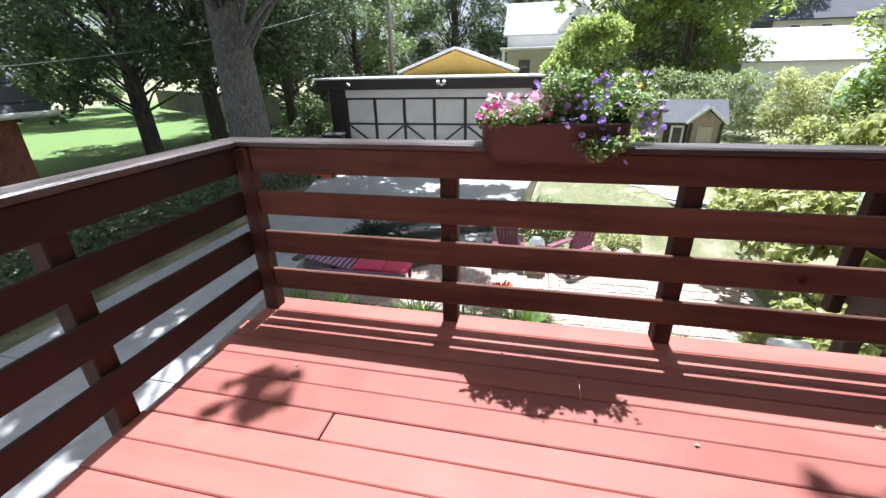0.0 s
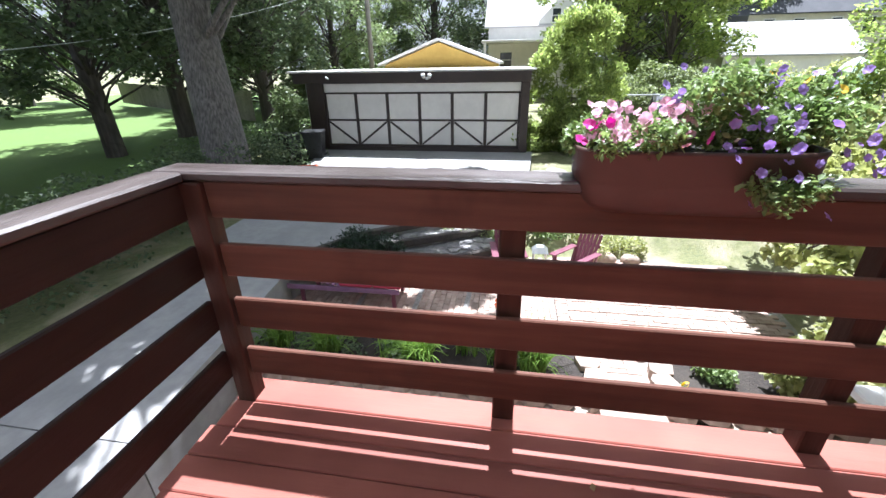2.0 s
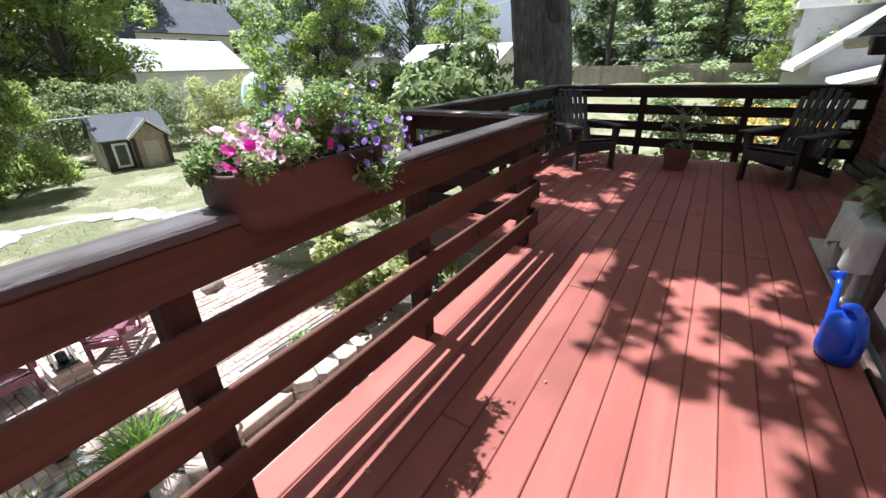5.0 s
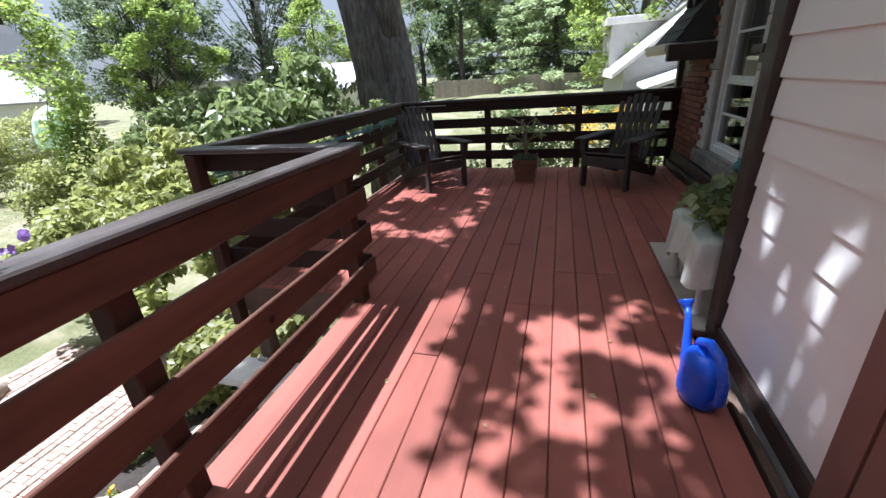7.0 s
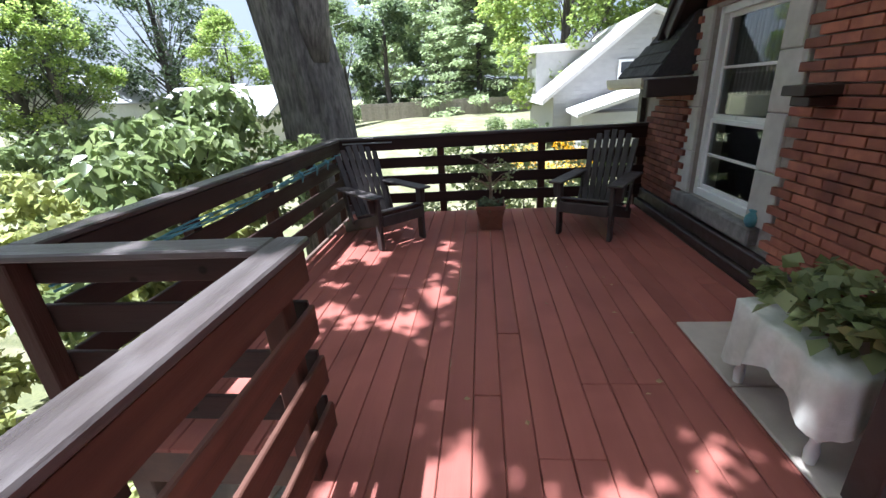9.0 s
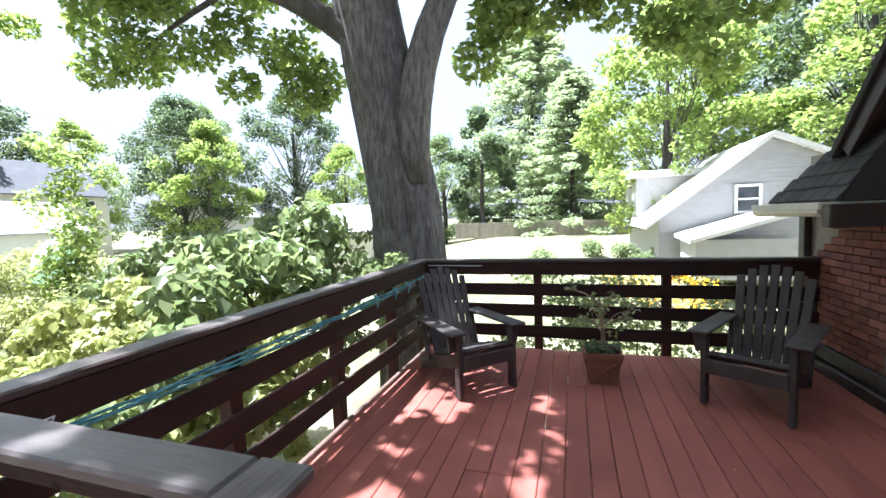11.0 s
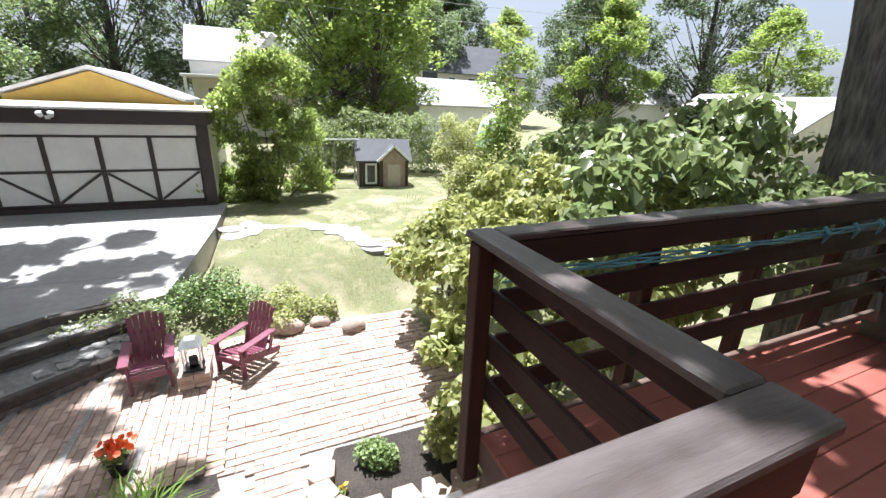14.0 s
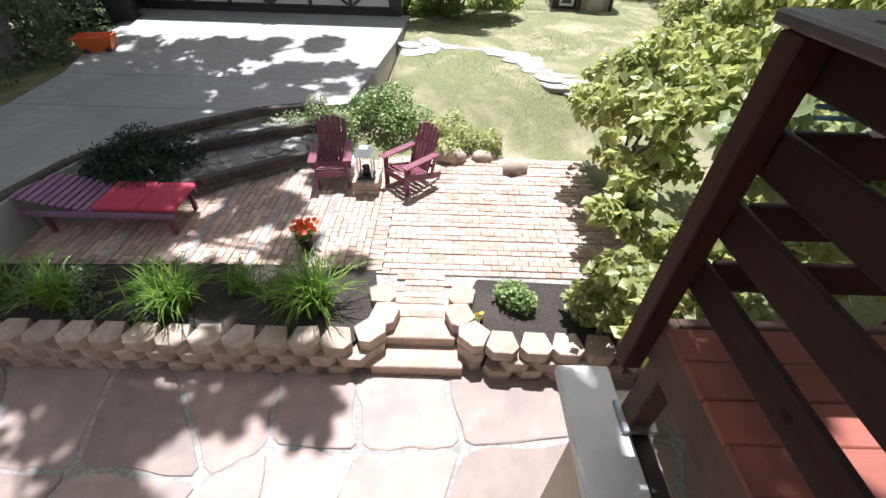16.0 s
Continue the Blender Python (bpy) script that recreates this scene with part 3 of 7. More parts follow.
WY0, WY1, WZ0, WZ1 = 5.85, 6.84, 0.42, 2.08
brick_core = Shape()
for y0, y1, z0, z1 in ((3.76, WY0, -3.0, 3.2), (WY1, 8.3, -3.0, 2.0), (WY0, WY1, -3.0, WZ0), (WY0, WY1, WZ1, 3.2), (WY1, 7.0, 2.0, 2.25)):
    brick_core.block(X_BRICK + 0.012, X_BRICK + 0.26, y0, y1, z0, z1, 0.0)
wall_brick = tagged(part("wall_brick", brick_core, M["mortar"]), "red brick house wall with pale mortar", "brick wall", kind="structure")
solid("wall_far_side", Shape().block(X_BRICK + 0.26, 8.8, 8.1, 8.3, -3, 2.0, 0.0), M["mortar"], "end wall of the brick house", "wall", kind="structure")
base_trim = solid("trim_base", Shape().block(2.69, 2.796, 3.73, 8.04, 0.003, 0.10, 0.01).block(2.73, 2.796, 3.73, 8.04, 0.103, 0.235, 0.01),
                  M["dark_trim"], "dark painted base boards along the brick wall", "trim", kind="structure")

win = thing("window_1", "tall white sash window with limestone surround in the brick wall", "window", kind="structure")
fr = Shape()
for y0, y1, z0, z1 in ((WY0, WY0 + 0.06, WZ0, WZ1), (WY1 - 0.06, WY1, WZ0, WZ1), (WY0 + 0.06, WY1 - 0.06, WZ0, WZ0 + 0.07), (WY0 + 0.06, WY1 - 0.06, WZ1 - 0.06, WZ1)):
    fr.block(X_BRICK + 0.05, X_BRICK + 0.14, y0, y1, z0, z1, 0.004)
part("window_frame", fr, M["white_frame"], win)
zm = (WZ0 + WZ1) / 2 - 0.1
for z0, z1, dx in ((WZ0 + 0.07, zm, 0.075), (zm, WZ1 - 0.06, 0.095)):
    sash = Shape()
    ya, yb = WY0 + 0.06, WY1 - 0.06
    for y0, y1, a, b in ((ya, ya + 0.04, z0, z1), (yb - 0.04, yb, z0, z1), (ya + 0.04, yb - 0.04, z0, z0 + 0.04), (ya + 0.04, yb - 0.04, z1 - 0.04, z1), (ya + 0.04, yb - 0.04, (z0 + z1) / 2 - 0.012, (z0 + z1) / 2 + 0.012)):
        sash.block(X_BRICK + dx, X_BRICK + dx + 0.03, y0, y1, a, b, 0.003)
    s_ob = part("sash", sash, M["white_frame"], win)
    pane = part("pane", Shape().block(X_BRICK + dx + 0.012, X_BRICK + dx + 0.018, ya + 0.03, yb - 0.03, z0 + 0.03, z1 - 0.03, 0.001), M["glass"], s_ob)
    pane.visible_shadow = False
# curtain folds added in place of streaky reflections in the upper glass
cur = Shape()
for k in range(16):
    y = WY0 + 0.05 + k * (WY1 - WY0 - 0.1) / 15
    cur.tube([(X_BRICK + 0.24, y, 1.35), (X_BRICK + 0.235 + 0.01 * (k % 3), y, 2.12)], 0.032, 6)
solid("curtain", cur, M["curtain"], "grey half curtain added behind the upper window sash in place of reflections", "curtain", smooth=True)
solid("wall_room", Shape().block(X_BRICK + 1.5, X_BRICK + 1.55, 4.4, 7.4, 0, 2.6, 0).block(X_BRICK + 0.26, X_BRICK + 1.5, 4.38, 4.42, 0, 2.6, 0)
      .block(X_BRICK + 0.26, X_BRICK + 1.5, 7.38, 7.42, 0, 2.6, 0).block(X_BRICK + 0.26, X_BRICK + 1.5, 4.4, 7.4, -0.05, 0, 0)
      .block(X_BRICK + 0.26, X_BRICK + 1.5, 4.4, 7.4, 2.6, 2.65, 0), M["interior"], "dim room behind the window", "room", kind="structure")
part("window_sill", Shape().block(X_BRICK - 0.07, X_BRICK + 0.06, WY0 - 0.16, WY1 + 0.22, WZ0 - 0.15, WZ0 - 0.004, 0.012), M["gravel"], win, "worn grey stone sill")
surround = Shape()
zz = [WZ0, 0.84, 1.25, 1.66, WZ1 + 0.02]
for k in range(4):
    wide = 0.27 if k % 2 == 0 else 0.20
    for y0, y1 in ((WY1, WY1 + wide), (WY0 - (0.22 if k % 2 else 0.30), WY0)):
        part("quoin", Shape().block(X_BRICK - 0.018, X_BRICK + 0.11, y0 + 0.002, y1 - 0.002, zz[k] + 0.003, zz[k + 1] - 0.003, 0.008), M["stone_trim"], win)
lintel = Shape()
for k in range(17):
    y = WY0 - 0.16 + k * 0.078
    lintel.block(X_BRICK - 0.004, X_BRICK + 0.1, y, y + 0.067, WZ1 + 0.03, WZ1 + 0.24, 0.004)
part("lintel", lintel, M["brick"], win, "soldier course of red bricks")

# roof over the brick gable: the rake comes down towards the far end
RAKE = [(5.0, 4.62), (6.77, 2.60), (7.34, 1.95)]
roof = thing("roof", "dark shingled roof with a dark rake board", "roof", kind="structure")
sl = Vector((0, RAKE[2][0] - RAKE[0][0], RAKE[2][1] - RAKE[0][1])).normalized()
rk = Shape().beam((2.60, RAKE[0][0], RAKE[0][1]), (2.60, RAKE[2][0], RAKE[2][1]), 0.04, 0.2, 0.006)
rk.beam((2.72, RAKE[0][0], RAKE[0][1] - 0.05), (2.72, RAKE[2][0], RAKE[2][1] - 0.05), 0.22, 0.03, 0.004)
part("rake_board", rk, M["dark_trim"], roof)
part("roof_slab", Shape().beam((4.6, RAKE[0][0], RAKE[0][1] + 0.13), (4.6, RAKE[2][0] + 0.1, RAKE[2][1] - 0.04), 4.1, 0.06, 0.004), M["shingle"], roof)
# small shingled return at the eave, with its gutter
ret = thing("roof_return", "small dark shingled eave return with a cream gutter", "roof", kind="structure", at=pose(0, -0.12, -0.11))
v = [(2.42, 7.15, 1.66), (2.42, 8.30, 1.66), (2.795, 8.30, 1.66), (2.795, 7.15, 1.66), (2.76, 7.15, 2.22), (2.76, 7.72, 2.16), (2.795, 7.72, 2.16), (2.795, 7.15, 2.22)]
part("return_core", Shape().put(v, [[0, 1, 2, 3], [0, 4, 5, 1], [1, 5, 6, 2], [0, 3, 7, 4], [4, 7, 6, 5]]), M["shingle"], ret)
for k in range(5):
    f0, f1 = k / 5, (k + 1) / 5
    x0, z0 = 2.42 + (2.76 - 2.42) * f0, 1.66 + 0.53 * f0
    x1, z1 = 2.42 + (2.76 - 2.42) * f1, 1.66 + 0.53 * f1
    yb = 8.30 - 0.58 * (f0 + f1) / 2
    n = 6
    for j in range(n):
        y0 = 7.15 + j * (yb - 7.15) / n
        y1 = 7.15 + (j + 1) * (yb - 7.15) / n - 0.008
        sh = Shape().put([(x0 - 0.016, y0, z0 + 0.004), (x0 - 0.016, y1, z0 + 0.004), (x1 - 0.006, y1, z1 + 0.004), (x1 - 0.006, y0, z1 + 0.004),
                          (x0 - 0.024, y0, z0 + 0.018), (x0 - 0.024, y1, z0 + 0.018), (x1 - 0.012, y1, z1 + 0.010), (x1 - 0.012, y0, z1 + 0.010)],
                         [[4, 5, 6, 7], [0, 1, 5, 4], [0, 4, 7, 3], [1, 2, 6, 5]])
        part("shingle", sh, M["shingle"], ret)
gut = Shape().tube([(2.36, 7.2, 1.60), (2.36, 8.36, 1.59)], 0.055, 8).block(2.30, 2.80, 7.16, 8.36, 1.60, 1.655, 0.004)
part("gutter", gut, M["gutter"], ret, "cream painted gutter")
part("bracket", Shape().block(2.32, 2.795, 7.05, 7.16, 1.47, 1.64, 0.01), M["dark_trim"], ret)
solid("corner_trim", Shape().block(2.74, 2.80, 8.22, 8.33, -0.3, 1.60, 0.006), M["dark_trim"], "dark corner trim at the far end of the brick wall", "trim", kind="structure")
solid("wall_lamp_bracket", Shape().block(2.55, 2.79, 5.18, 5.38, 1.38, 1.44, 0.006).block(2.60, 2.78, 5.2, 5.36, 1.32, 1.378, 0.006), M["dark_trim"], "dark bracket shelf on the brick wall", "bracket")

# ---- the garage ----
GXF = -14.0
gar = thing("garage", "flat-roofed garage with cream half-timbered doors and dark trim", "garage", at=pose(0.19, -0.27, 0.03))
GB = -1.72
part("wall", Shape().block(GXF - 6.0, GXF - 0.12, -6.2, 1.95, GB - 0.1, 1.0, 0.0), M["cream_panel"], gar)
part("fascia", Shape().block(GXF - 0.10, GXF + 0.10, -6.55, 1.98, 0.745, 1.10, 0.01), M["dark_trim"], gar)
part("jamb", Shape().block(GXF - 0.12, GXF + 0.06, 1.66, 1.95, GB - 0.1, 0.742, 0.01), M["dark_trim"], gar)
part("jamb", Shape().block(GXF - 0.12, GXF + 0.06, -6.1, -5.46, GB - 0.1, 0.742, 0.01), M["dark_trim"], gar)
part("threshold", Shape().block(GXF - 0.12, GXF + 0.05, -5.457, 1.657, GB - 0.1, -1.455, 0.01), M["dark_trim"], gar)
part("side_trim", Shape().block(GXF - 6.0, GXF - 0.13, 1.955, 1.985, 0.75, 1.09, 0.01).block(GXF - 6.0, GXF - 0.13, 1.955, 1.98, GB, -1.4, 0.01), M["dark_trim"], gar)
part("roof_slab", Shape().block(GXF - 6.1, GXF + 0.16, -6.75, 2.12, 1.103, 1.17, 0.015), M["white_roof"], gar, "pale flat roof edge")
part("header_panel", Shape().block(GXF - 0.11, GXF - 0.03, -5.45, 1.65, 0.45, 0.74, 0.008), M["cream_panel"], gar)
door = part("door", Shape().block(GXF - 0.11, GXF - 0.06, -5.45, 1.65, -1.452, 0.447, 0.006), M["cream_panel"], gar, "wide cream garage door")
W6 = 7.1 / 6
bars = Shape()
part("rail_bar", Shape().block(GXF - 0.058, GXF - 0.015, -5.45, 1.65, 0.385, 0.446, 0.006), M["dark_trim"], door)
part("rail_bar", Shape().block(GXF - 0.058, GXF - 0.015, -5.45, 1.65, -1.452, -1.385, 0.006), M["dark_trim"], door)
for k in range(7):
    y = -5.45 + k * W6
    part("stile_bar", Shape().block(GXF - 0.058, GXF - 0.018, max(y - 0.055, -5.45), min(y + 0.055, 1.65), -1.383, 0.383, 0.006), M["dark_trim"], door)
for k in range(6):
    y0, y1 = -5.45 + k * W6 + 0.057, -5.45 + (k + 1) * W6 - 0.057
    part("mid_bar", Shape().block(GXF - 0.058, GXF - 0.02, y0, y1, -0.55, -0.485, 0.006), M["dark_trim"], door)
    za, zb = (-0.58, -1.36) if k % 2 == 0 else (-1.36, -0.58)
    part("brace_bar", Shape().beam((GXF - 0.042, y0 + 0.02, za), (GXF - 0.042, y1 - 0.02, zb), 0.03, 0.07, 0.004), M["dark_trim"], door)
lampg = thing("floodlight", "white twin floodlight on the garage fascia", "floodlight", at=pose(GXF + 0.315, -1.83, 0.92))
part("lamp_base", Shape().block(0.003, 0.05, -0.05, 0.05, -0.04, 0.05, 0.01), M["white_plastic"], lampg)
for s in (-1, 1):
    part("lamp_head", Shape().lathe([(0.0, 0.0), (0.05, 0.01), (0.075, 0.12), (0.06, 0.14), (0.0, 0.14)], 12, pose(0.08, 0.09 * s, 0.02, 35, 0, 90 + 25 * s)), M["white_plastic"], lampg, smooth=True)
hook = solid("garage_hook", Shape().tube([(GXF + 0.1, -5.2, 0.95), (GXF + 0.2, -5.2, 0.98), (GXF + 0.22, -5.1, 0.92)], 0.03, 6), M["white_plastic"], "small white fitting on the garage fascia", "fitting", at=pose(0.215, -0.28, 0.02))

# ---- driveway, patio, steps, beds ----
def slab(name, outline, z_of, thick, material, label, category, kind="structure"):
    n = len(outline)
    v = [(x, y, z_of(x, y)) for x, y in outline] + [(x, y, z_of(x, y) - thick) for x, y in outline]
    f = [list(range(n))] + [[i, i + n, (i + 1) % n + n, (i + 1) % n] for i in range(n)]
    return solid(name, Shape().put(v, f), material, label, category, kind=kind)


def drive_z(x, y):
    return -1.93 + 0.36 * float(smooth_step(-7, -13.5, x))


drive_cells = [[(14, -5.05), (14, -2.3), (-1.0, -2.3), (-1.0, -5.05)],
               [(-1.0, -5.05), (-1.0, -2.3), (-4.6, -2.62), (-4.6, -5.05)],
               [(-4.6, -5.05), (-4.6, -2.62), (-5.55, -2.35), (-6.55, -1.75), (-7.5, -0.4), (-7.5, -5.05)],
               [(-7.5, -5.05), (-7.5, -0.4), (-7.95, 1.15), (-9.0, 1.35), (-9.0, -5.05)],
               [(-9.0, -5.05), (-9.0, 1.35), (-11.5, 1.75), (-11.5, -5.6)],
               [(-11.5, -5.6), (-11.5, 1.75), (-13.93, 1.9), (-13.93, -6.0)]]
dv = thing("driveway", "pale concrete driveway with long joints", "driveway", kind="structure")
for k, cell in enumerate(drive_cells):
    c2 = cell[::-1]
    n = len(c2)
    cx, cy = sum(p[0] for p in c2) / n, sum(p[1] for p in c2) / n
    c3 = [(x + 0.008 * (1 if x < cx else -1), y) for x, y in c2]
    v = [(x, y, drive_z(x, y)) for x, y in c3] + [(x, y, drive_z(x, y) - 0.9) for x, y in c3]
    part("concrete_slab", Shape().put(v, [list(range(n))] + [[i, i + n, (i + 1) % n + n, (i + 1) % n] for i in range(n)]), M["concrete"], dv)

Z_PAT, Z_FLAG, Z_BED = -2.50, -2.80, -2.45
slab("patio_bed", [(-3.0, -3.6), (-3.0, 5.6), (-7.0, 5.9), (-7.4, 1.2), (-7.3, 0.2), (-6.3, -1.2), (-5.8, -2.9), (-4.6, -3.6)], lambda x, y: Z_PAT - 0.035, 0.5, M["grout"], "sandy bed under the patio pavers", "patio")
slab("terrace_bed", [(2.5, -2.4), (2.5, 6.0), (-2.75, 6.0), (-2.75, -2.9)], lambda x, y: Z_FLAG - 0.014, 0.4, M["grout"], "sandy gravel joints between the flagstones", "terrace")
# dark sheet added below the planks to stand in for shade in the gaps
slab("deck_earth", [(-1.2, 3.6), (2.75, 3.6), (2.75, 8.2), (-1.2, 8.2)], lambda x, y: float(lie(x, y)) + 0.12, 0.5, M["soil"], "added dark sheet under the deck that keeps the plank gaps dark", "ground")
slab("planting_bed", [(-2.78, -3.2), (-2.78, 2.12), (-3.35, 2.32), (-3.9, 2.2), (-3.95, 0.9), (-3.8, -3.2)], lambda x, y: Z_BED, 0.5, M["soil"], "dark mulch planting bed behind the stone wall", "planting bed")
slab("planting_bed_small", [(-2.78, 3.5), (-2.78, 5.6), (-3.7, 5.6), (-3.78, 3.5), (-3.3, 3.28)], lambda x, y: Z_BED, 0.5, M["soil"], "dark mulch bed beside the patio steps", "planting bed")

steps = thing("garden_steps", "two low pale brick steps between stone walls", "steps")
part("step", Shape().block(-3.32, -2.62, 2.30, 3.30, -3.0, -2.655, 0.012), M["paver"], steps)
part("step", Shape().block(-3.6, -2.90, 2.40, 3.22, -3.0, -2.512, 0.012), M["paver"], steps)

# timber terraces between the drive and the patio
TIERS = [[(-4.35, -2.75, -1.95), (-5.5, -2.5, -1.95), (-6.5, -1.8, -1.95), (-7.55, -0.4, -1.95), (-7.9, 0.7, -1.95)],
         [(-5.55, -2.6, -2.14), (-6.2, -1.6, -2.14), (-7.1, -0.05, -2.14), (-7.45, 0.7, -2.14)],
         [(-5.2, -2.8, -2.32), (-5.45, -1.3, -2.32), (-5.65, -0.8, -2.32), (-6.5, 0.45, -2.32), (-6.75, 0.85, -2.32)]]
for tier in TIERS:
    for a, b in zip(tier, tier[1:]):
        tb = solid("landscape_timber", Shape().beam(a, b, 0.14, 0.16, 0.02), M["timber"], "dark weathered landscape timber edging the terrace", "timber", "landscape timbers")
for (ta, tb_, z, nm) in ((TIERS[0][1:], TIERS[1], -2.12, "terrace_fill"), (TIERS[1], TIERS[2], -2.29, "terrace_fill")):
    pts = [(p[0], p[1]) for p in ta] + [(p[0], p[1]) for p in tb_[::-1]]
    slab(nm, pts, lambda x, y, z=z: z, 0.35, M["gravel"], "grey rubble fill between the timbers", "rubble")

# ---- planter with petunias on the front rail ----
planter = thing("flower_box", "brown plastic rail planter full of pink and purple petunias", "planter", at=pose(-0.02, 1.70, 0))


def trough(length, width, z0, z1, top_extra=0.0):
    """Rounded trough: rings of a stadium plan."""
    sh = Shape()
    rings, n = [], 28
    prof = [(0.42, 0.0), (0.60, 0.03), (0.82, 0.20), (0.93, 0.42), (0.955, 0.52), (0.985, 0.54), (0.99, 0.92), (1.02, 0.94), (1.02, 1.0), (0.95, 1.0), (0.93, 0.85), (0.90, 0.80)]
    v, f = [], []
    for k, h in prof:
        for i in range(n):
            a = 2 * math.pi * i / n
            c, s = math.cos(a), math.sin(a)
            px = width / 2 * k * (abs(c) ** 0.5) * (1 if c > 0 else -1)
            py = (length / 2 - width * 0.3) * (abs(s) ** 0.35) * (1 if s > 0 else -1) * (0.72 + 0.28 * k) + width * 0.3 * k * s
            v.append((px, py, z0 + (z1 - z0) * h))
    for j in range(len(prof) - 1):
        for i in range(n):
            f.append([j * n + i, j * n + (i + 1) % n, (j + 1) * n + (i + 1) % n, (j + 1) * n + i])
    f.append(list(range(n))[::-1])
    return sh.put(v, f)


part("trough", trough(0.66, 0.24, 0.94, 1.14), M["terracotta"], planter, "brown plastic trough", smooth=True)
part("soil", Shape().prism([(0.095 * math.cos(a), 0.29 * math.sin(a)) for a in np.linspace(0, 2 * math.pi, 20, endpoint=False)], 1.10, 1.118, wobble=0.006), M["soil"], planter)
rng = np.random.default_rng(5)


def flowers(name, pts, material, size, parent, seed):
    """Open flowers of five petals round a deep throat, each one an object; three meshes are shared."""
    r = np.random.default_rng(seed)
    kinds = []
    for q in range(3):
        vs, fs = [(0, 0, -0.35)], []
        for k in range(20):
            a = 2 * math.pi * k / 20
            rad = 1.0 - 0.16 * (k % 4 == 0) + r.uniform(-0.04, 0.04)
            vs.append((0.42 * math.cos(a), 0.42 * math.sin(a), -0.02))
            vs.append((rad * math.cos(a), rad * math.sin(a), 0.05 + 0.07 * math.cos(5 * a)))
        for k in range(20):
            b, c = 1 + 2 * k, 1 + 2 * ((k + 1) % 20)
            fs += [[0, b, c], [b, b + 1, c + 1, c]]
        kinds.append(mesh_of(name, vs, fs, material, True))
    for i, p in enumerate(pts):
        d = Vector((r.normal(0.5, 0.5), r.normal(0, 0.6), r.normal(0.45, 0.35))).normalized()
        m = d.to_track_quat("Z", "Y").to_matrix().to_4x4()
        m.translation = p
        part(name, kinds[i % 3], None, parent, at=m @ Matrix.Scale(size * r.uniform(0.75, 1.2), 4))


cl, rd = [], []
for k in range(40):
    y = rng.uniform(-0.29, 0.40)
    tall = 0.05 + 0.17 * smooth_step(-0.25, 0.1, y) * (1 - 0.5 * smooth_step(0.25, 0.42, y))
    cl.append((rng.normal(0.0, 0.07), y, 1.13 + rng.uniform(0.0, tall)))
    rd.append(rng.uniform(0.045, 0.08))
for k in range(5):
    y = rng.uniform(0.14, 0.34)
    cl.append((rng.uniform(0.09, 0.17), y, 1.13 - rng.uniform(0.0, 0.14)))
    rd.append(0.05)
v, f = leaves(clump_points(cl, rd, 9000, 6), 0.022, 0.1, 1.2, 7, 0.33)
part("foliage", leaf_mesh("foliage", v, f, M["flower_leaf"]), None, planter)
pinks = [(rng.uniform(0.0, 0.15), rng.uniform(-0.32, -0.01), rng.uniform(1.16, 1.26)) for k in range(74)]
flowers("pink_flower", pinks, M["petal_pink"], 0.0155, planter, 11)
flowers("magenta_flower", [(0.10, -0.31, 1.21), (0.08, -0.29, 1.20), (0.16, -0.02, 1.185), (0.12, -0.33, 1.17), (0.12, -0.26, 1.215)], M["petal_magenta"], 0.018, planter, 12)
vio = [(rng.uniform(0.05, 0.2), rng.uniform(0.02, 0.42), 1.10 + rng.uniform(-0.03, 0.16)) for k in range(58)]
vio += [(rng.uniform(-0.1, 0.08), rng.uniform(-0.1, 0.42), rng.uniform(1.23, 1.36)) for k in range(36)]
flowers("violet_flower", vio + [(0.17, 0.30, 0.99), (0.15, 0.12, 1.01)], M["petal_violet"], 0.0125, planter, 13)
flowers("yellow_flower", [(-0.05, 0.28, 1.31), (0.0, 0.34, 1.29), (-0.08, 0.2, 1.33), (-0.09, 0.38, 1.27)], M["petal_yellow"], 0.013, planter, 14)

# ---- blue watering can ----
can = thing("watering_can", "bright blue plastic watering can beside the siding", "watering can", at=pose(1.85, 3.21, 0.004, 0, 0, 100) @ Matrix.Scale(0.91, 4))
body = Shape().lathe([(0.0, 0.0), (0.085, 0.0), (0.108, 0.012), (0.115, 0.05), (0.112, 0.17), (0.095, 0.235), (0.06, 0.262), (0.055, 0.266), (0.045, 0.262), (0.04, 0.25), (0.0, 0.24)], 24, sx=1.0, sy=0.78)
part("can_body", body, M["blue_plastic"], can, smooth=True)
part("handle", Shape().tube([(-0.115, 0, 0.06), (-0.165, 0, 0.12), (-0.165, 0, 0.22), (-0.11, 0, 0.31), (-0.02, 0, 0.325), (0.055, 0, 0.285), (0.075, 0, 0.25)], [0.018, 0.022, 0.022, 0.022, 0.022, 0.02, 0.018], 10), M["blue_plastic"], can, smooth=True)
spout = part("spout", Shape().tube([(0.11, 0, 0.07), (0.15, 0, 0.11), (0.175, 0, 0.22), (0.20, 0, 0.33), (0.225, 0, 0.37)], [0.032, 0.028, 0.02, 0.016, 0.016], 10), M["blue_plastic"], can, smooth=True)
part("rose", Shape().lathe([(0.016, 0.0), (0.036, 0.035), (0.038, 0.045), (0.0, 0.05)], 14, pose(0.222, 0, 0.36, 0, 40, 0)), M["blue_plastic"], spout, smooth=True)

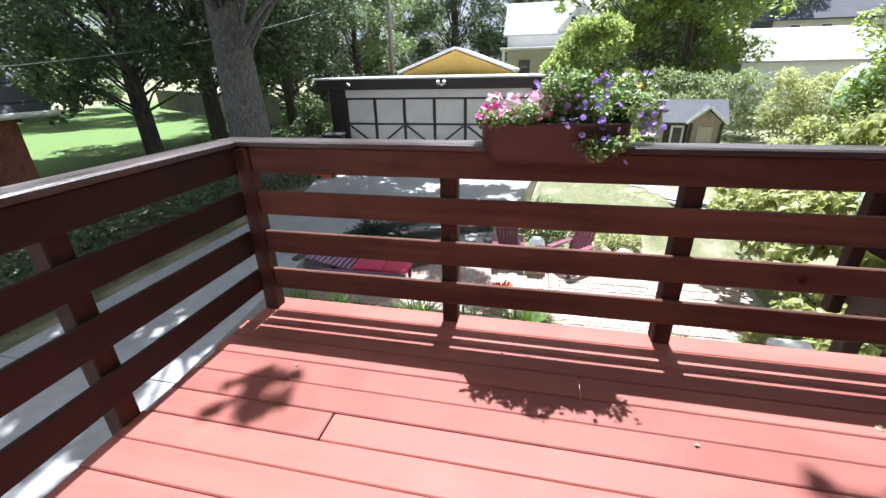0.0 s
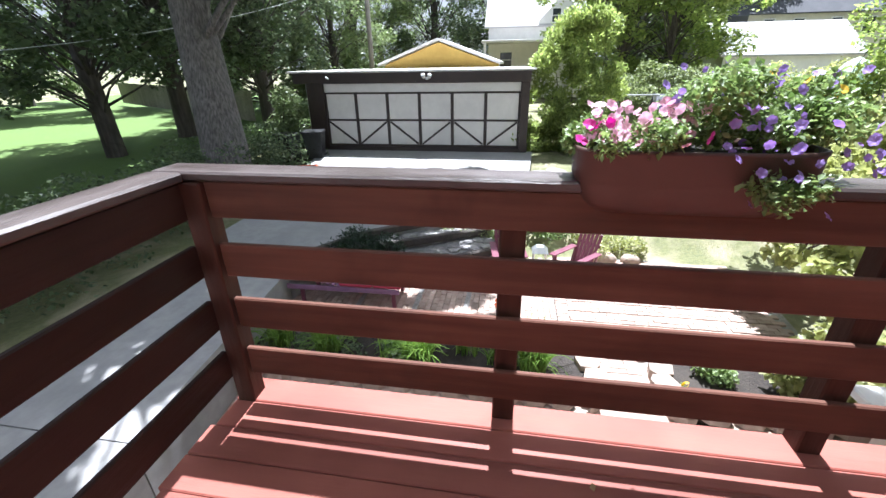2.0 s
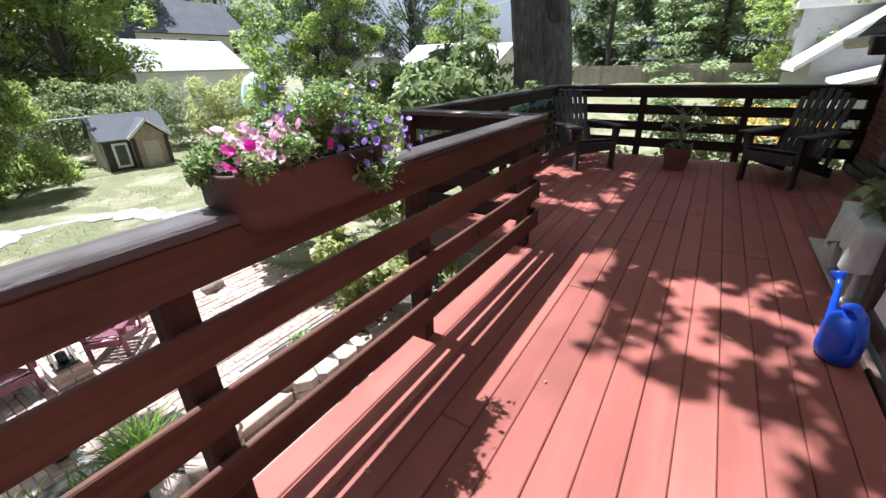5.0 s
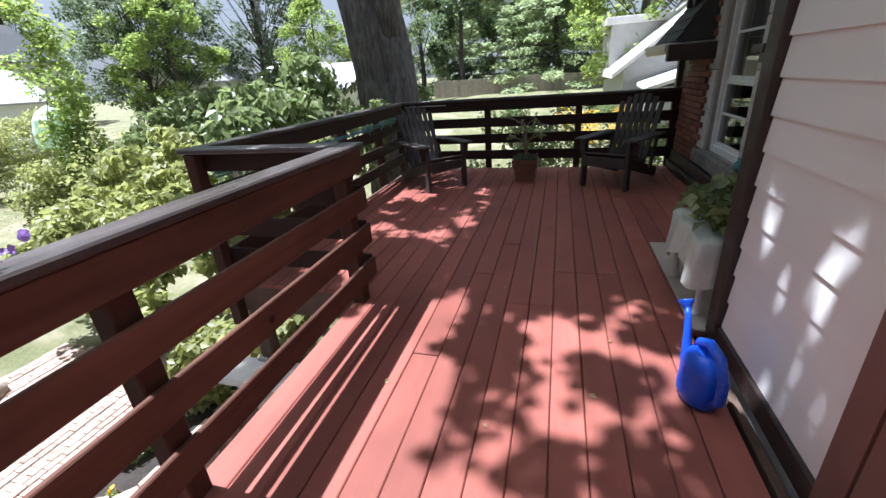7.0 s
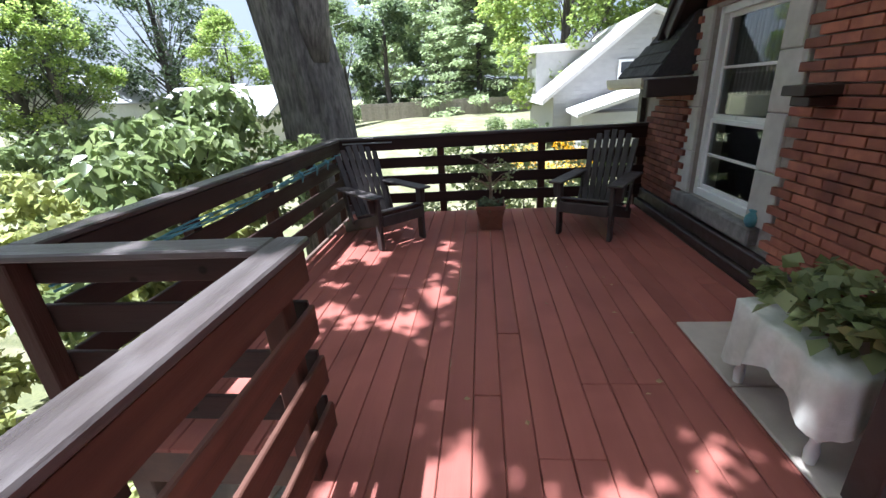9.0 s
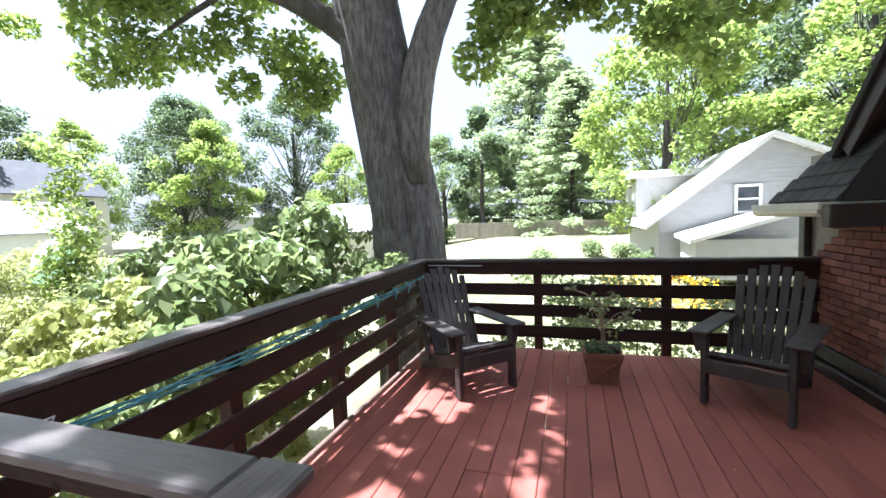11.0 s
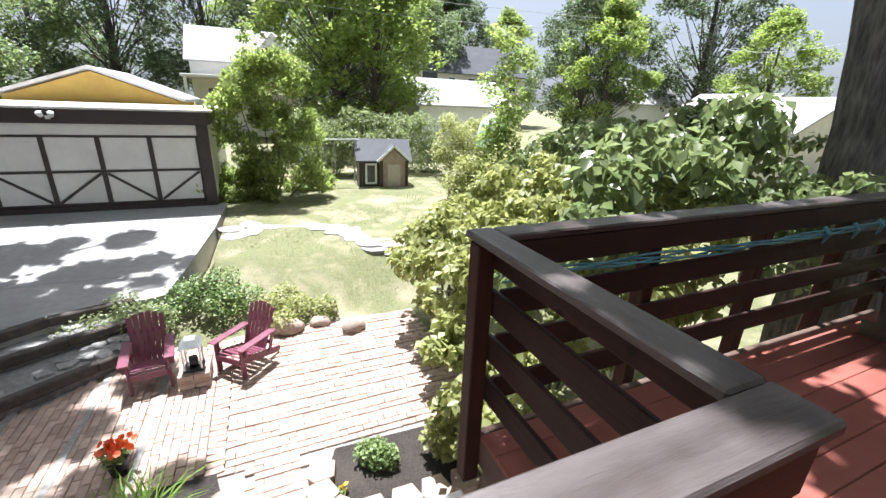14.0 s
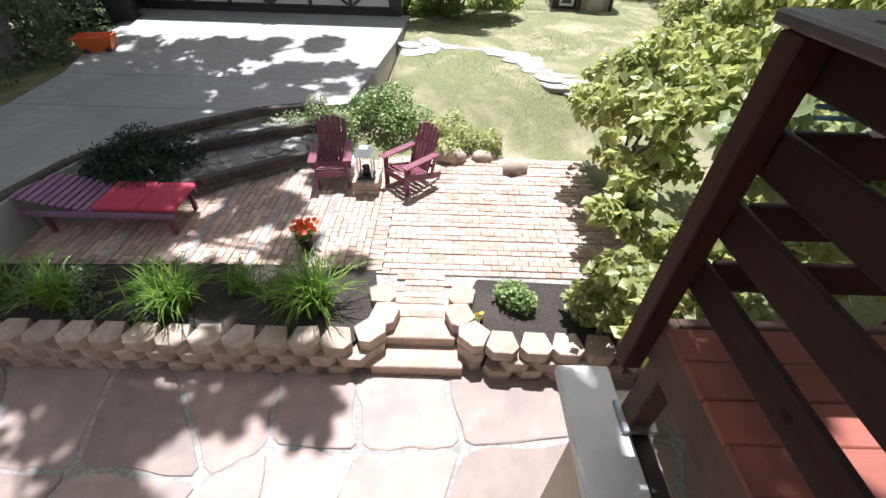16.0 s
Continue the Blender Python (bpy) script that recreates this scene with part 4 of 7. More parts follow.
# ---- cloth-covered plant stand ----
stand = thing("plant_stand", "small white-legged stand draped with an ivory cloth", "plant stand", at=pose(2.20, 4.15, 0.024))
part("tabletop", Shape().block(-0.22, 0.22, -0.3, 0.3, 0.43, 0.455, 0.006), M["white_plastic"], stand)
for sx in (-1, 1):
    for sy in (-1, 1):
        part("leg", Shape().lathe([(0.022, 0.0), (0.026, 0.06), (0.018, 0.1), (0.024, 0.25), (0.02, 0.43)], 10, pose(0.18 * sx, 0.25 * sy, 0)), M["white_plastic"], stand, smooth=True)
n = 72
vs, fs = [], []
for j, (k, drop) in enumerate(((0.0, 0.0), (0.96, 0.0), (1.02, -0.01), (1.05, -0.08), (1.09, -0.17), (1.13, -0.25))):
    for i in range(n):
        a = 2 * math.pi * i / n
        c, s = math.cos(a), math.sin(a)
        m_ = max(abs(c), abs(s))
        wave = 1 + (0.06 * math.sin(i * 1.35) + 0.05 * math.sin(i * 0.61)) * min(1, max(0, j - 1) / 3)
        hem = (0.05 * math.sin(2 * a) + 0.06 * math.cos(4 * a)) if j == 5 else 0
        vs.append((0.235 * c / m_ * k * wave, 0.315 * s / m_ * k * wave, 0.462 + drop + hem))
for j in range(5):
    for i in range(n):
        fs.append([j * n + i, j * n + (i + 1) % n, (j + 1) * n + (i + 1) % n, (j + 1) * n + i])
solid("tablecloth", Shape().put(vs, fs), M["cloth"], "ivory lace cloth hanging in folds over the stand", "cloth", smooth=True, at=pose(2.20, 4.15, 0.024))
pp = thing("potted_plant", "leafy green houseplant in a low pot on the cloth", "plant", at=pose(2.20, 4.15, 0.488))
part("pot", Shape().lathe([(0.0, 0.0), (0.09, 0.0), (0.12, 0.11), (0.125, 0.12), (0.11, 0.12), (0.105, 0.09), (0.0, 0.09)], 18), M["clay_pot"], pp, smooth=True)
v, f = leaves(clump_points([(0, 0, 0.16), (0.05, 0.2, 0.14), (-0.05, -0.2, 0.13), (-0.14, 0.05, 0.12), (-0.08, 0.3, 0.08), (-0.12, -0.12, 0.1)], [0.15, 0.12, 0.12, 0.1, 0.1, 0.1], 420, 21), 0.085, 0.2, 1.0, 22, 0.42)
part("foliage", leaf_mesh("foliage", v, f, M["shrub_leaf"]), None, pp)
step_ = thing("doorstep", "worn tan stone doorstep of two slabs under the plant stand", "doorstep")
part("slab", Shape().block(1.97, 2.68, 3.74, 4.36, 0.002, 0.022, 0.006), M["tan_wall"], step_)
part("slab", Shape().block(1.97, 2.68, 4.37, 5.0, 0.002, 0.022, 0.006), M["tan_wall"], step_)
solid("glass_ornament", Shape().lathe([(0.0, 0.0), (0.03, 0.0), (0.05, 0.04), (0.045, 0.08), (0.02, 0.11), (0.03, 0.13), (0.0, 0.13)], 14), M["rope"], "small teal glass ornament on the window sill", "ornament", smooth=True, at=pose(2.77, 5.74, WZ0 - 0.003))


# ---- adirondack chairs ----
def adirondack(name, label, group, mat, at, slats=7, arm_label=""):
    """Seat slopes back towards -y; the sitter looks to +y."""
    t = thing(name, label, "chair", group, at=at)
    for s in (-1, 1):
        part("front_leg", Shape().block(0.27 * s - 0.02, 0.27 * s + 0.02, 0.34, 0.43, 0.0, 0.56, 0.006), mat, t)
        part("side_rail", Shape().beam((0.24 * s, 0.42, 0.33), (0.24 * s, -0.50, 0.06), 0.026, 0.12, 0.005), mat, t)
        part("arm", Shape().block(0.30 * s - 0.075, 0.30 * s + 0.075, -0.34, 0.47, 0.562, 0.587, 0.01), mat, t, arm_label)
        part("arm_brace", Shape().beam((0.31 * s, 0.36, 0.40), (0.33 * s, 0.36, 0.558), 0.07, 0.025, 0.004, (0, 1, 0)), mat, t)
        part("rear_leg", Shape().beam((0.275 * s, -0.34, 0.56), (0.275 * s, -0.22, 0.16), 0.025, 0.07, 0.004, (0, 1, 0)), mat, t)
    for k in range(6):
        y = 0.40 - k * 0.098
        z = 0.395 - (0.40 - y) * 0.29 + (0.01 if k else -0.012)
        part("seat_slat", Shape().block(-0.265, 0.265, y - 0.042, y + 0.042, z, z + 0.02, 0.006, pose(0, y, z, 16 if k else 35) @ pose(0, -y, -z)), mat, t)
    part("seat_front", Shape().block(-0.25, 0.25, 0.432, 0.452, 0.26, 0.375, 0.006), mat, t)
    for z, y in ((0.34, -0.235), (0.70, -0.375)):
        part("back_cross", Shape().block(-0.27, 0.27, y - 0.03, y - 0.008, z - 0.035, z + 0.035, 0.005), mat, t)
    w = 0.52 / slats
    for k in range(slats):
        u = (k - (slats - 1) / 2)
        top = 1.02 - 0.011 * u * u
        a, b = Vector((u * w * 0.88, -0.165, 0.20)), Vector((u * w * 1.08, -0.165 - 0.39 * (top - 0.2), top))
        part("back_slat", Shape().beam(a, b, w * 0.86, 0.019, 0.006, (0, 1, 0.3)), mat, t)
    return t


adirondack("adirondack_chair", "dark weathered wooden adirondack chair in the deck corner", "deck chairs", M["chair_dark"], pose(-0.44, 6.98, 0.004, 0, 0, 224))
adirondack("adirondack_chair", "dark weathered wooden adirondack chair beside the brick wall", "deck chairs", M["chair_dark"], pose(1.97, 7.08, 0.004, 0, 0, 148))
adirondack("adirondack_chair", "plum-painted adirondack chair on the brick patio", "patio chairs", M["chair_plum"], pose(-6.2, 1.20, Z_PAT + 0.004, 0, 0, -82) @ Matrix.Scale(0.9, 4), 6)
adirondack("adirondack_chair", "plum-painted adirondack chair turned towards the lantern", "patio chairs", M["chair_plum"], pose(-6.12, 2.52, Z_PAT + 0.004, 0, 0, -133) @ Matrix.Scale(0.9, 4), 6)

# ---- square clay pot with a bare plant ----
pot = thing("square_pot", "square clay pot with a raised diamond pattern and a bare shrub", "plant pot", at=pose(0.80, 7.2, 0.004))
pb = Shape()
prof = [(0.115, 0.0), (0.15, 0.24), (0.165, 0.245), (0.165, 0.29), (0.145, 0.29), (0.14, 0.25)]
v = [(sx * r, sy * r, z) for r, z in prof for sx, sy in ((-1, -1), (1, -1), (1, 1), (-1, 1))]
f = [[j * 4 + i, j * 4 + (i + 1) % 4, j * 4 + 4 + (i + 1) % 4, j * 4 + 4 + i] for j in range(len(prof) - 1) for i in range(4)] + [[3, 2, 1, 0]]
part("pot_body", pb.put(v, f), M["clay_pot"], pot)
dia = Shape()
for s in range(4):
    m_ = pose(0, 0, 0, 0, 0, 90 * s)
    for a, b in (((-0.118, -0.122, 0.02), (0.0, -0.14, 0.12)), ((0.118, -0.122, 0.02), (0.0, -0.14, 0.12)), ((0.0, -0.14, 0.12), (-0.14, -0.154, 0.23)), ((0.0, -0.14, 0.12), (0.14, -0.154, 0.23))):
        dia.beam(m_ @ Vector(a), m_ @ Vector(b), 0.012, 0.01, 0.002)
part("lattice_relief", dia, M["clay_pot"], pot)
part("soil", Shape().block(-0.139, 0.139, -0.139, 0.139, 0.235, 0.252, 0.004), M["soil"], pot)
st = Shape()
tips = []
rs = random.Random(3)
st.tube([(0, 0, 0.25), (0.01, 0.0, 0.4), (0.0, 0.02, 0.6), (-0.02, 0.0, 0.75)], [0.022, 0.02, 0.017, 0.01], 7)
for k in range(16):
    z = rs.uniform(0.4, 0.74)
    a = rs.uniform(0, 6.28)
    l = rs.uniform(0.12, 0.3)
    p = [(0, 0, z), (0.5 * l * math.cos(a), 0.5 * l * math.sin(a), z + 0.4 * l), (l * math.cos(a), l * math.sin(a), z + 0.55 * l)]
    tips.append(p[-1])
    st.tube(p, [0.007, 0.005, 0.003], 5)
part("stem", st, M["dry_stem"], pot, "bare pale stems")
v, f = leaves(clump_points(tips, [0.05] * len(tips), 150, 31), 0.045, 0.5, 1, 32, 0.4)
part("foliage", leaf_mesh("foliage", v, f, M["shrub_leaf"]), None, pot)
v, f = leaves(clump_points([(0.08, 0, 0.3), (-0.09, 0.02, 0.3), (0, -0.1, 0.31)], [0.08, 0.07, 0.07], 150, 33), 0.05, 0.1, 1, 34, 0.45)
part("low_foliage", leaf_mesh("low_foliage", v, f, M["dark_leaf"]), None, pot)

# ---- teal cord along the side railing ----
cord = thing("cord_bundle", "teal cord bundle strung along the inside of the side railing", "cord")
for k in range(4):
    ph = k * 1.7
    pts = [(X_SIDE + 0.052 + 0.012 * math.sin(y * 5 + ph), y, 0.835 - 0.035 * math.sin(math.pi * (y - 3.95) / 4.05) + 0.016 * math.cos(y * 4 + ph) + 0.006 * k) for y in np.linspace(3.97, 7.93, 40)]
    part("cord", Shape().tube(pts, 0.007, 5), M["rope"], cord, smooth=True)
for y in (6.6, 7.0, 7.35, 7.7):
    part("tie", Shape().tube([(X_SIDE + 0.05, y, 0.86), (X_SIDE + 0.085, y, 0.82), (X_SIDE + 0.06, y + 0.02, 0.74)], [0.012, 0.016, 0.006], 6), M["rope"], cord, "pale teal knot")
clip = solid("cord_clip", Shape().block(-0.012, 0.012, -0.02, 0.02, -0.07, 0.04, 0.006).tube([(0, 0, 0.04), (0, 0.012, 0.065), (0, -0.012, 0.065), (0, 0, 0.04)], 0.005, 5), M["white_plastic"], "white plastic clip holding the teal cord", "clip", at=pose(X_SIDE + 0.07, 4.16, 0.845))
bar = solid("rail_rod", Shape().tube([(X_SIDE + 0.1, 7.925, 0.97), (-0.45, 7.93, 0.965)], 0.008, 6), M["metal_grey"], "thin grey rod lying along the far railing", "rod")

# ---- patio furniture ----
lan = thing("lantern", "dark metal patio lantern with a pale cap", "lantern", at=pose(-5.9, 1.80, Z_PAT + 0.235))
part("lantern_base", Shape().block(-0.13, 0.13, -0.13, 0.13, 0.0, 0.03, 0.006), M["black_plastic"], lan)
for sx in (-1, 1):
    for sy in (-1, 1):
        part("lantern_post", Shape().block(sx * 0.11 - 0.012, sx * 0.11 + 0.012, sy * 0.11 - 0.012, sy * 0.11 + 0.012, 0.03, 0.40, 0.003), M["white_plastic"], lan)
part("lantern_roof", Shape().put([(-0.15, -0.15, 0.40), (0.15, -0.15, 0.40), (0.15, 0.15, 0.40), (-0.15, 0.15, 0.40), (-0.07, -0.07, 0.5), (0.07, -0.07, 0.5), (0.07, 0.07, 0.5), (-0.07, 0.07, 0.5)],
                                 [[3, 2, 1, 0], [0, 1, 5, 4], [1, 2, 6, 5], [2, 3, 7, 6], [3, 0, 4, 7], [4, 5, 6, 7]]), M["metal_grey"], lan)
part("candle", Shape().lathe([(0.0, 0.03), (0.06, 0.03), (0.06, 0.18), (0.0, 0.18)], 12), M["black_plastic"], lan, smooth=True)
box_ = thing("brick_stand", "low stand of stacked bricks under the lantern", "stand", at=pose(-5.9, 1.80, Z_PAT + 0.003))
for lay in range(3):
    for k in range(2):
        m_ = pose(0, 0, 0.076 * lay, 0, 0, 90 * (lay % 2))
        part("brick", Shape().block(-0.21, 0.21, -0.205 + 0.21 * k, -0.005 + 0.21 * k, 0.0, 0.073, 0.006, m_), M["paver"], box_)

lg = thing("sun_lounger", "mauve slatted sun lounger with a red cushion", "sun lounger", at=pose(-4.85, -1.6, Z_PAT + 0.003, 0, 0, 91) @ Matrix.Scale(1.06, 4))
# the lounger lies along its local x axis, head towards -x
for s in (-1, 1):
    part("side_rail", Shape().block(-1.0, 0.95, 0.31 * s - 0.02, 0.31 * s + 0.02, 0.27, 0.35, 0.006), M["lounge_mauve"], lg)
    for x in (-0.72, 0.85):
        part("leg", Shape().block(x - 0.03, x + 0.03, 0.285 * s - 0.025, 0.285 * s + 0.025, 0.0, 0.268, 0.005), M["chair_plum"], lg)
for k in range(11):
    x = -0.98 + k * 0.088
    part("slat", Shape().block(x, x + 0.062, -0.33, 0.33, 0.352, 0.372, 0.004, pose(-0.05, 0, 0.36, 0, 12, 0) @ pose(0.05, 0, -0.36)), M["lounge_mauve"], lg)
part("cushion", Shape().block(-0.06, 0.50, -0.32, 0.32, 0.355, 0.435, 0.03), M["cushion"], lg, "red cushion", True)
part("cushion", Shape().block(0.505, 0.98, -0.32, 0.32, 0.355, 0.43, 0.03), M["cushion"], lg, "red cushion", True)

fpot = thing("flower_pot", "small pot of orange flowers at the bed's edge", "flower pot", at=pose(-4.35, 1.20, Z_PAT + 0.003))
part("pot", Shape().lathe([(0.0, 0.0), (0.08, 0.0), (0.11, 0.2), (0.12, 0.2), (0.12, 0.23), (0.1, 0.23), (0.09, 0.18), (0.0, 0.18)], 16), M["black_plastic"], fpot, smooth=True)
v, f = leaves(clump_points([(0, 0, 0.28)], [0.14], 160, 41), 0.06, 0.1, 1, 42)
part("foliage", leaf_mesh("foliage", v, f, M["flower_leaf"]), None, fpot)
flowers("orange_flower", [(rng.normal(0, 0.1), rng.normal(0, 0.1), 0.38 + rng.uniform(-0.03, 0.05)) for k in range(26)], M["petal_orange"], 0.045, fpot, 43)


def wheelie_bin(at):
    t = thing("wheelie_bin", "black plastic wheelie bin in front of the bushes", "bin", "bins", at=at)
    v = [(sx * r, sy * r * 1.1, z) for r, z in ((0.23, 0.06), (0.3, 0.95)) for sx, sy in ((-1, -1), (1, -1), (1, 1), (-1, 1))]
    part("bin_body", Shape().put(v, [[3, 2, 1, 0], [4, 5, 6, 7]] + [[i, (i + 1) % 4, 4 + (i + 1) % 4, 4 + i] for i in range(4)]), M["black_plastic"], t)
    part("lid", Shape().block(-0.33, 0.33, -0.36, 0.36, 0.953, 1.03, 0.03), M["black_plastic"], t)
    for s in (-1, 1):
        part("wheel", Shape().tube([(-0.25, 0.24 * s - 0.03, 0.1), (-0.25, 0.24 * s + 0.03, 0.1)], 0.1, 12), M["black_plastic"], t)
    return t


wheelie_bin(pose(-12.6, -5.75, -1.72, 0, 0, 10))
wheelie_bin(pose(-12.1, -6.5, -1.75, 0, 0, -12))
tub = thing("toy_wagon", "orange-red plastic tub on the driveway edge", "tub", at=pose(-10.3, -5.05, -1.80, 0, 0, 20))
part("tub_body", Shape().put([(sx * r, sy * r * 1.4, z) for r, z in ((0.2, 0.05), (0.27, 0.36), (0.24, 0.36), (0.19, 0.12)) for sx, sy in ((-1, -1), (1, -1), (1, 1), (-1, 1))],
                           [[3, 2, 1, 0], [12, 13, 14, 15]] + [[j * 4 + i, j * 4 + (i + 1) % 4, j * 4 + 4 + (i + 1) % 4, j * 4 + 4 + i] for j in range(3) for i in range(4)]), M["orange_plastic"], tub)
for sx in (-1, 1):
    for sy in (-1, 1):
        part("wheel", Shape().tube([(sx * 0.2 - 0.02, sy * 0.22, 0.07), (sx * 0.2 + 0.02, sy * 0.22, 0.07)], 0.07, 10), M["black_plastic"], tub)

# ---- vegetation ----
def limb(sh, a, b, r0, r1, bend, rs, n=5, sides=8):
    a, b = Vector(a), Vector(b)
    side = Vector((rs.uniform(-1, 1), rs.uniform(-1, 1), rs.uniform(0.1, 0.7))) * bend * (b - a).length
    pts = [a.lerp(b, k / n) + side * math.sin(math.pi * k / n) for k in range(n + 1)]
    sh.tube(pts, [r0 + (r1 - r0) * k / n for k in range(n + 1)], sides)
    return pts


def make_tree(name, label, height, crown_r, trunk_r, seed, leaf_mat, bark, at, count=7000, leaf=0.28, low=0.3, lean=(0, 0), group="background trees", clumps=34, flat=0.8, extra=(), puff=(0.20, 0.36)):
    rs = random.Random(seed)
    t = thing(name, label, "tree", group, at=at)
    sh = Shape()
    top = Vector((lean[0], lean[1], height * 0.8))
    trunk = [Vector((0, 0, -0.4)), Vector((0, 0, 0.3)), top * 0.35 + Vector((rs.uniform(-0.2, 0.2), rs.uniform(-0.2, 0.2), 0)), top * 0.7, top]
    sh.tube(trunk, [trunk_r * 1.5, trunk_r * 1.05, trunk_r * 0.85, trunk_r * 0.5, trunk_r * 0.12], 10)
    centres, radii = [], []
    for k in range(clumps):
        u = rs.uniform(0, 1)
        z = height * (low + (1 - low) * u)
        env = crown_r * math.sqrt(max(0.06, 1 - (2 * (u - 0.42)) ** 2 * 0.75)) * (1.0 if u < 0.85 else 0.6)
        a = rs.uniform(0, 6.283)
        r = env * rs.uniform(0.35, 1.0) ** 0.6
        c = Vector((r * math.cos(a) + lean[0] * u, r * math.sin(a) + lean[1] * u, z))
        centres.append(c)
        radii.append(crown_r * rs.uniform(*puff))
        if k % 2 == 0:
            s0 = rs.uniform(0.45, 0.8) * min(1.0, z / height + 0.05)
            limb(sh, top * s0, c, trunk_r * 0.2 * (1.1 - s0), trunk_r * 0.03, 0.1, rs, 4, 6)
    for x, y, z, r in extra:
        centres.append(Vector((x, y, z)))
        radii.append(r)
        limb(sh, top * rs.uniform(0.4, 0.7), (x, y, z), 0.09, 0.02, 0.08, rs, 4, 5)
    part("trunk", sh, bark, t, smooth=True)
    n = clumps
    v, f = leaves(clump_points(centres[:n], radii[:n], count, seed, flat), leaf, 0.35, 1.0, seed + 1)
    part("crown", leaf_mesh("crown", v, f, leaf_mat), None, t)
    if extra:
        v, f = leaves(clump_points(centres[n:], radii[n:], 165 * len(extra), seed + 2, flat), leaf, 0.35, 1.0, seed + 3)
        part("outer_bough", leaf_mesh("outer_bough", v, f, leaf_mat), None, t)
    return t


def shrub(name, label, at, centres, radii, count, leaf, mat, seed, droop=0.4, stems=6, slim=0.45, category="shrub", group="", flat=0.85):
    t = thing(name, label, category, group, at=at)
    rs = random.Random(seed)
    sh = Shape()
    base = Vector((sum(c[0] for c in centres) / len(centres), sum(c[1] for c in centres) / len(centres), min(c[2] for c in centres) - max(radii)))
    for c in centres[:stems]:
        limb(sh, base * 1.0 + Vector((rs.uniform(-0.15, 0.15), rs.uniform(-0.15, 0.15), 0)), c, 0.025, 0.006, 0.12, rs, 4, 5)
    part("stem", sh, M["dark_bark"], t)
    v, f = leaves(clump_points(centres, radii, count, seed, flat), leaf, droop, 1.0, seed + 1, slim)
    part("foliage", leaf_mesh("foliage", v, f, mat), None, t)
    return t


# the big tree beyond the far corner
big = thing("oak_tree", "huge grey-barked tree rising beyond the deck corner", "tree")
sh = Shape()
rs = random.Random(4)
path = [(-1.78, 9.45, -3.0), (-1.83, 9.42, -1.6), (-1.89, 9.40, 0.0), (-1.95, 9.38, 1.5), (-2.13, 9.32, 3.0), (-2.38, 9.22, 4.6), (-2.62, 9.15, 6.2), (-3.1, 9.0, 8.5), (-3.5, 8.8, 11.0)]
radii = [0.95, 0.66, 0.57, 0.54, 0.52, 0.50, 0.44, 0.30, 0.12]
fine_path, fine_r = [], []
for k in range(len(path) - 1):
    for j in range(4):
        u = j / 4
        fine_path.append(Vector(path[k]).lerp(Vector(path[k + 1]), u))
        fine_r.append(radii[k] + (radii[k + 1] - radii[k]) * u)
sides = 72
v, f = [], []
for i, (p, r) in enumerate(zip(fine_path, fine_r)):
    for k in range(sides):
        a = 2 * math.pi * k / sides
        ridge = 1 + 0.04 * math.sin(13 * a + 1.6 * math.sin(i * 0.7)) + 0.02 * math.sin(21 * a + 2.0 * math.sin(i * 0.9 + a)) + 0.03 * math.sin(17 * a + 0.5 * i) + 0.02 * math.sin(5 * a + i * 0.2)
        v.append((p.x + r * ridge * math.cos(a), p.y + r * ridge * math.sin(a), p.z))
for i in range(len(fine_path) - 1):
    for k in range(sides):
        k2 = (k + 1) % sides
        f.append([i * sides + k, i * sides + k2, (i + 1) * sides + k2, (i + 1) * sides + k])
sh.put(v, f)
part("trunk", sh, M["bark"], big, smooth=True)
BOUGHS = [((-1.80, 9.2, 2.1), (-1.0, 9.4, 5.2), 0.295, 0.19), ((-1.0, 9.4, 5.2), (0.1, 9.6, 9.4), 0.19, 0.06),
         ((-6.0, 8.9, 6.0), (-9.6, 9.0, 6.5), 0.07, 0.02), ((-4.5, 9.0, 5.5), (-7.9, 9.4, 4.7), 0.06, 0.02), ((-1.0, 9.4, 5.2), (1.4, 9.9, 5.1), 0.10, 0.04), ((1.4, 9.9, 5.1), (3.3, 10.2, 4.5), 0.04, 0.015),
         ((-2.35, 9.1, 4.1), (-4.5, 9.0, 5.5), 0.21, 0.14), ((-4.5, 9.0, 5.5), (-6.0, 8.9, 6.0), 0.13, 0.09), ((-6.0, 8.9, 6.0), (-7.6, 8.7, 5.5), 0.06, 0.02), ((-5.7, 8.9, 5.9), (-6.2, 8.4, 7.4), 0.09, 0.03),
         ((-2.6, 9.1, 7.0), (-3.2, 5.6, 8.6), 0.16, 0.06), ((-3.2, 5.6, 8.6), (-2.6, 2.6, 8.9), 0.06, 0.02), ((-0.6, 9.45, 6.5), (1.2, 7.6, 8.6), 0.12, 0.04),
         ((-0.65, 9.45, 6.3), (2.4, 11.2, 7.6), 0.12, 0.04), ((-2.9, 9.0, 8.5), (-5.4, 9.8, 10.0), 0.12, 0.04)]
for a, b, r0, r1 in BOUGHS:
    ls = Shape()
    limb(ls, a, b, r0, r1, 0.08, rs, 6, 9)
    # thinner limbs get the dark bark so they read as shaded silhouettes
    part("limb", ls, M["bark"] if r0 > 0.29 else M["dark_bark"], big, smooth=True)
cen, rad = [], []
for a, b, r0, r1 in BOUGHS:
    for k in range(4 if a[0] < -2.3 and b[0] < -4 else 5):
        u = rs.uniform(0.35, 1.1)
        p = Vector(a).lerp(Vector(b), u)
        cen.append((p.x + rs.uniform(-0.9, 0.9), p.y + rs.uniform(-0.9, 0.9), max(p.z + rs.uniform(0.05, 0.9), 4.5)))
        rad.append(rs.uniform(0.45, 0.85))
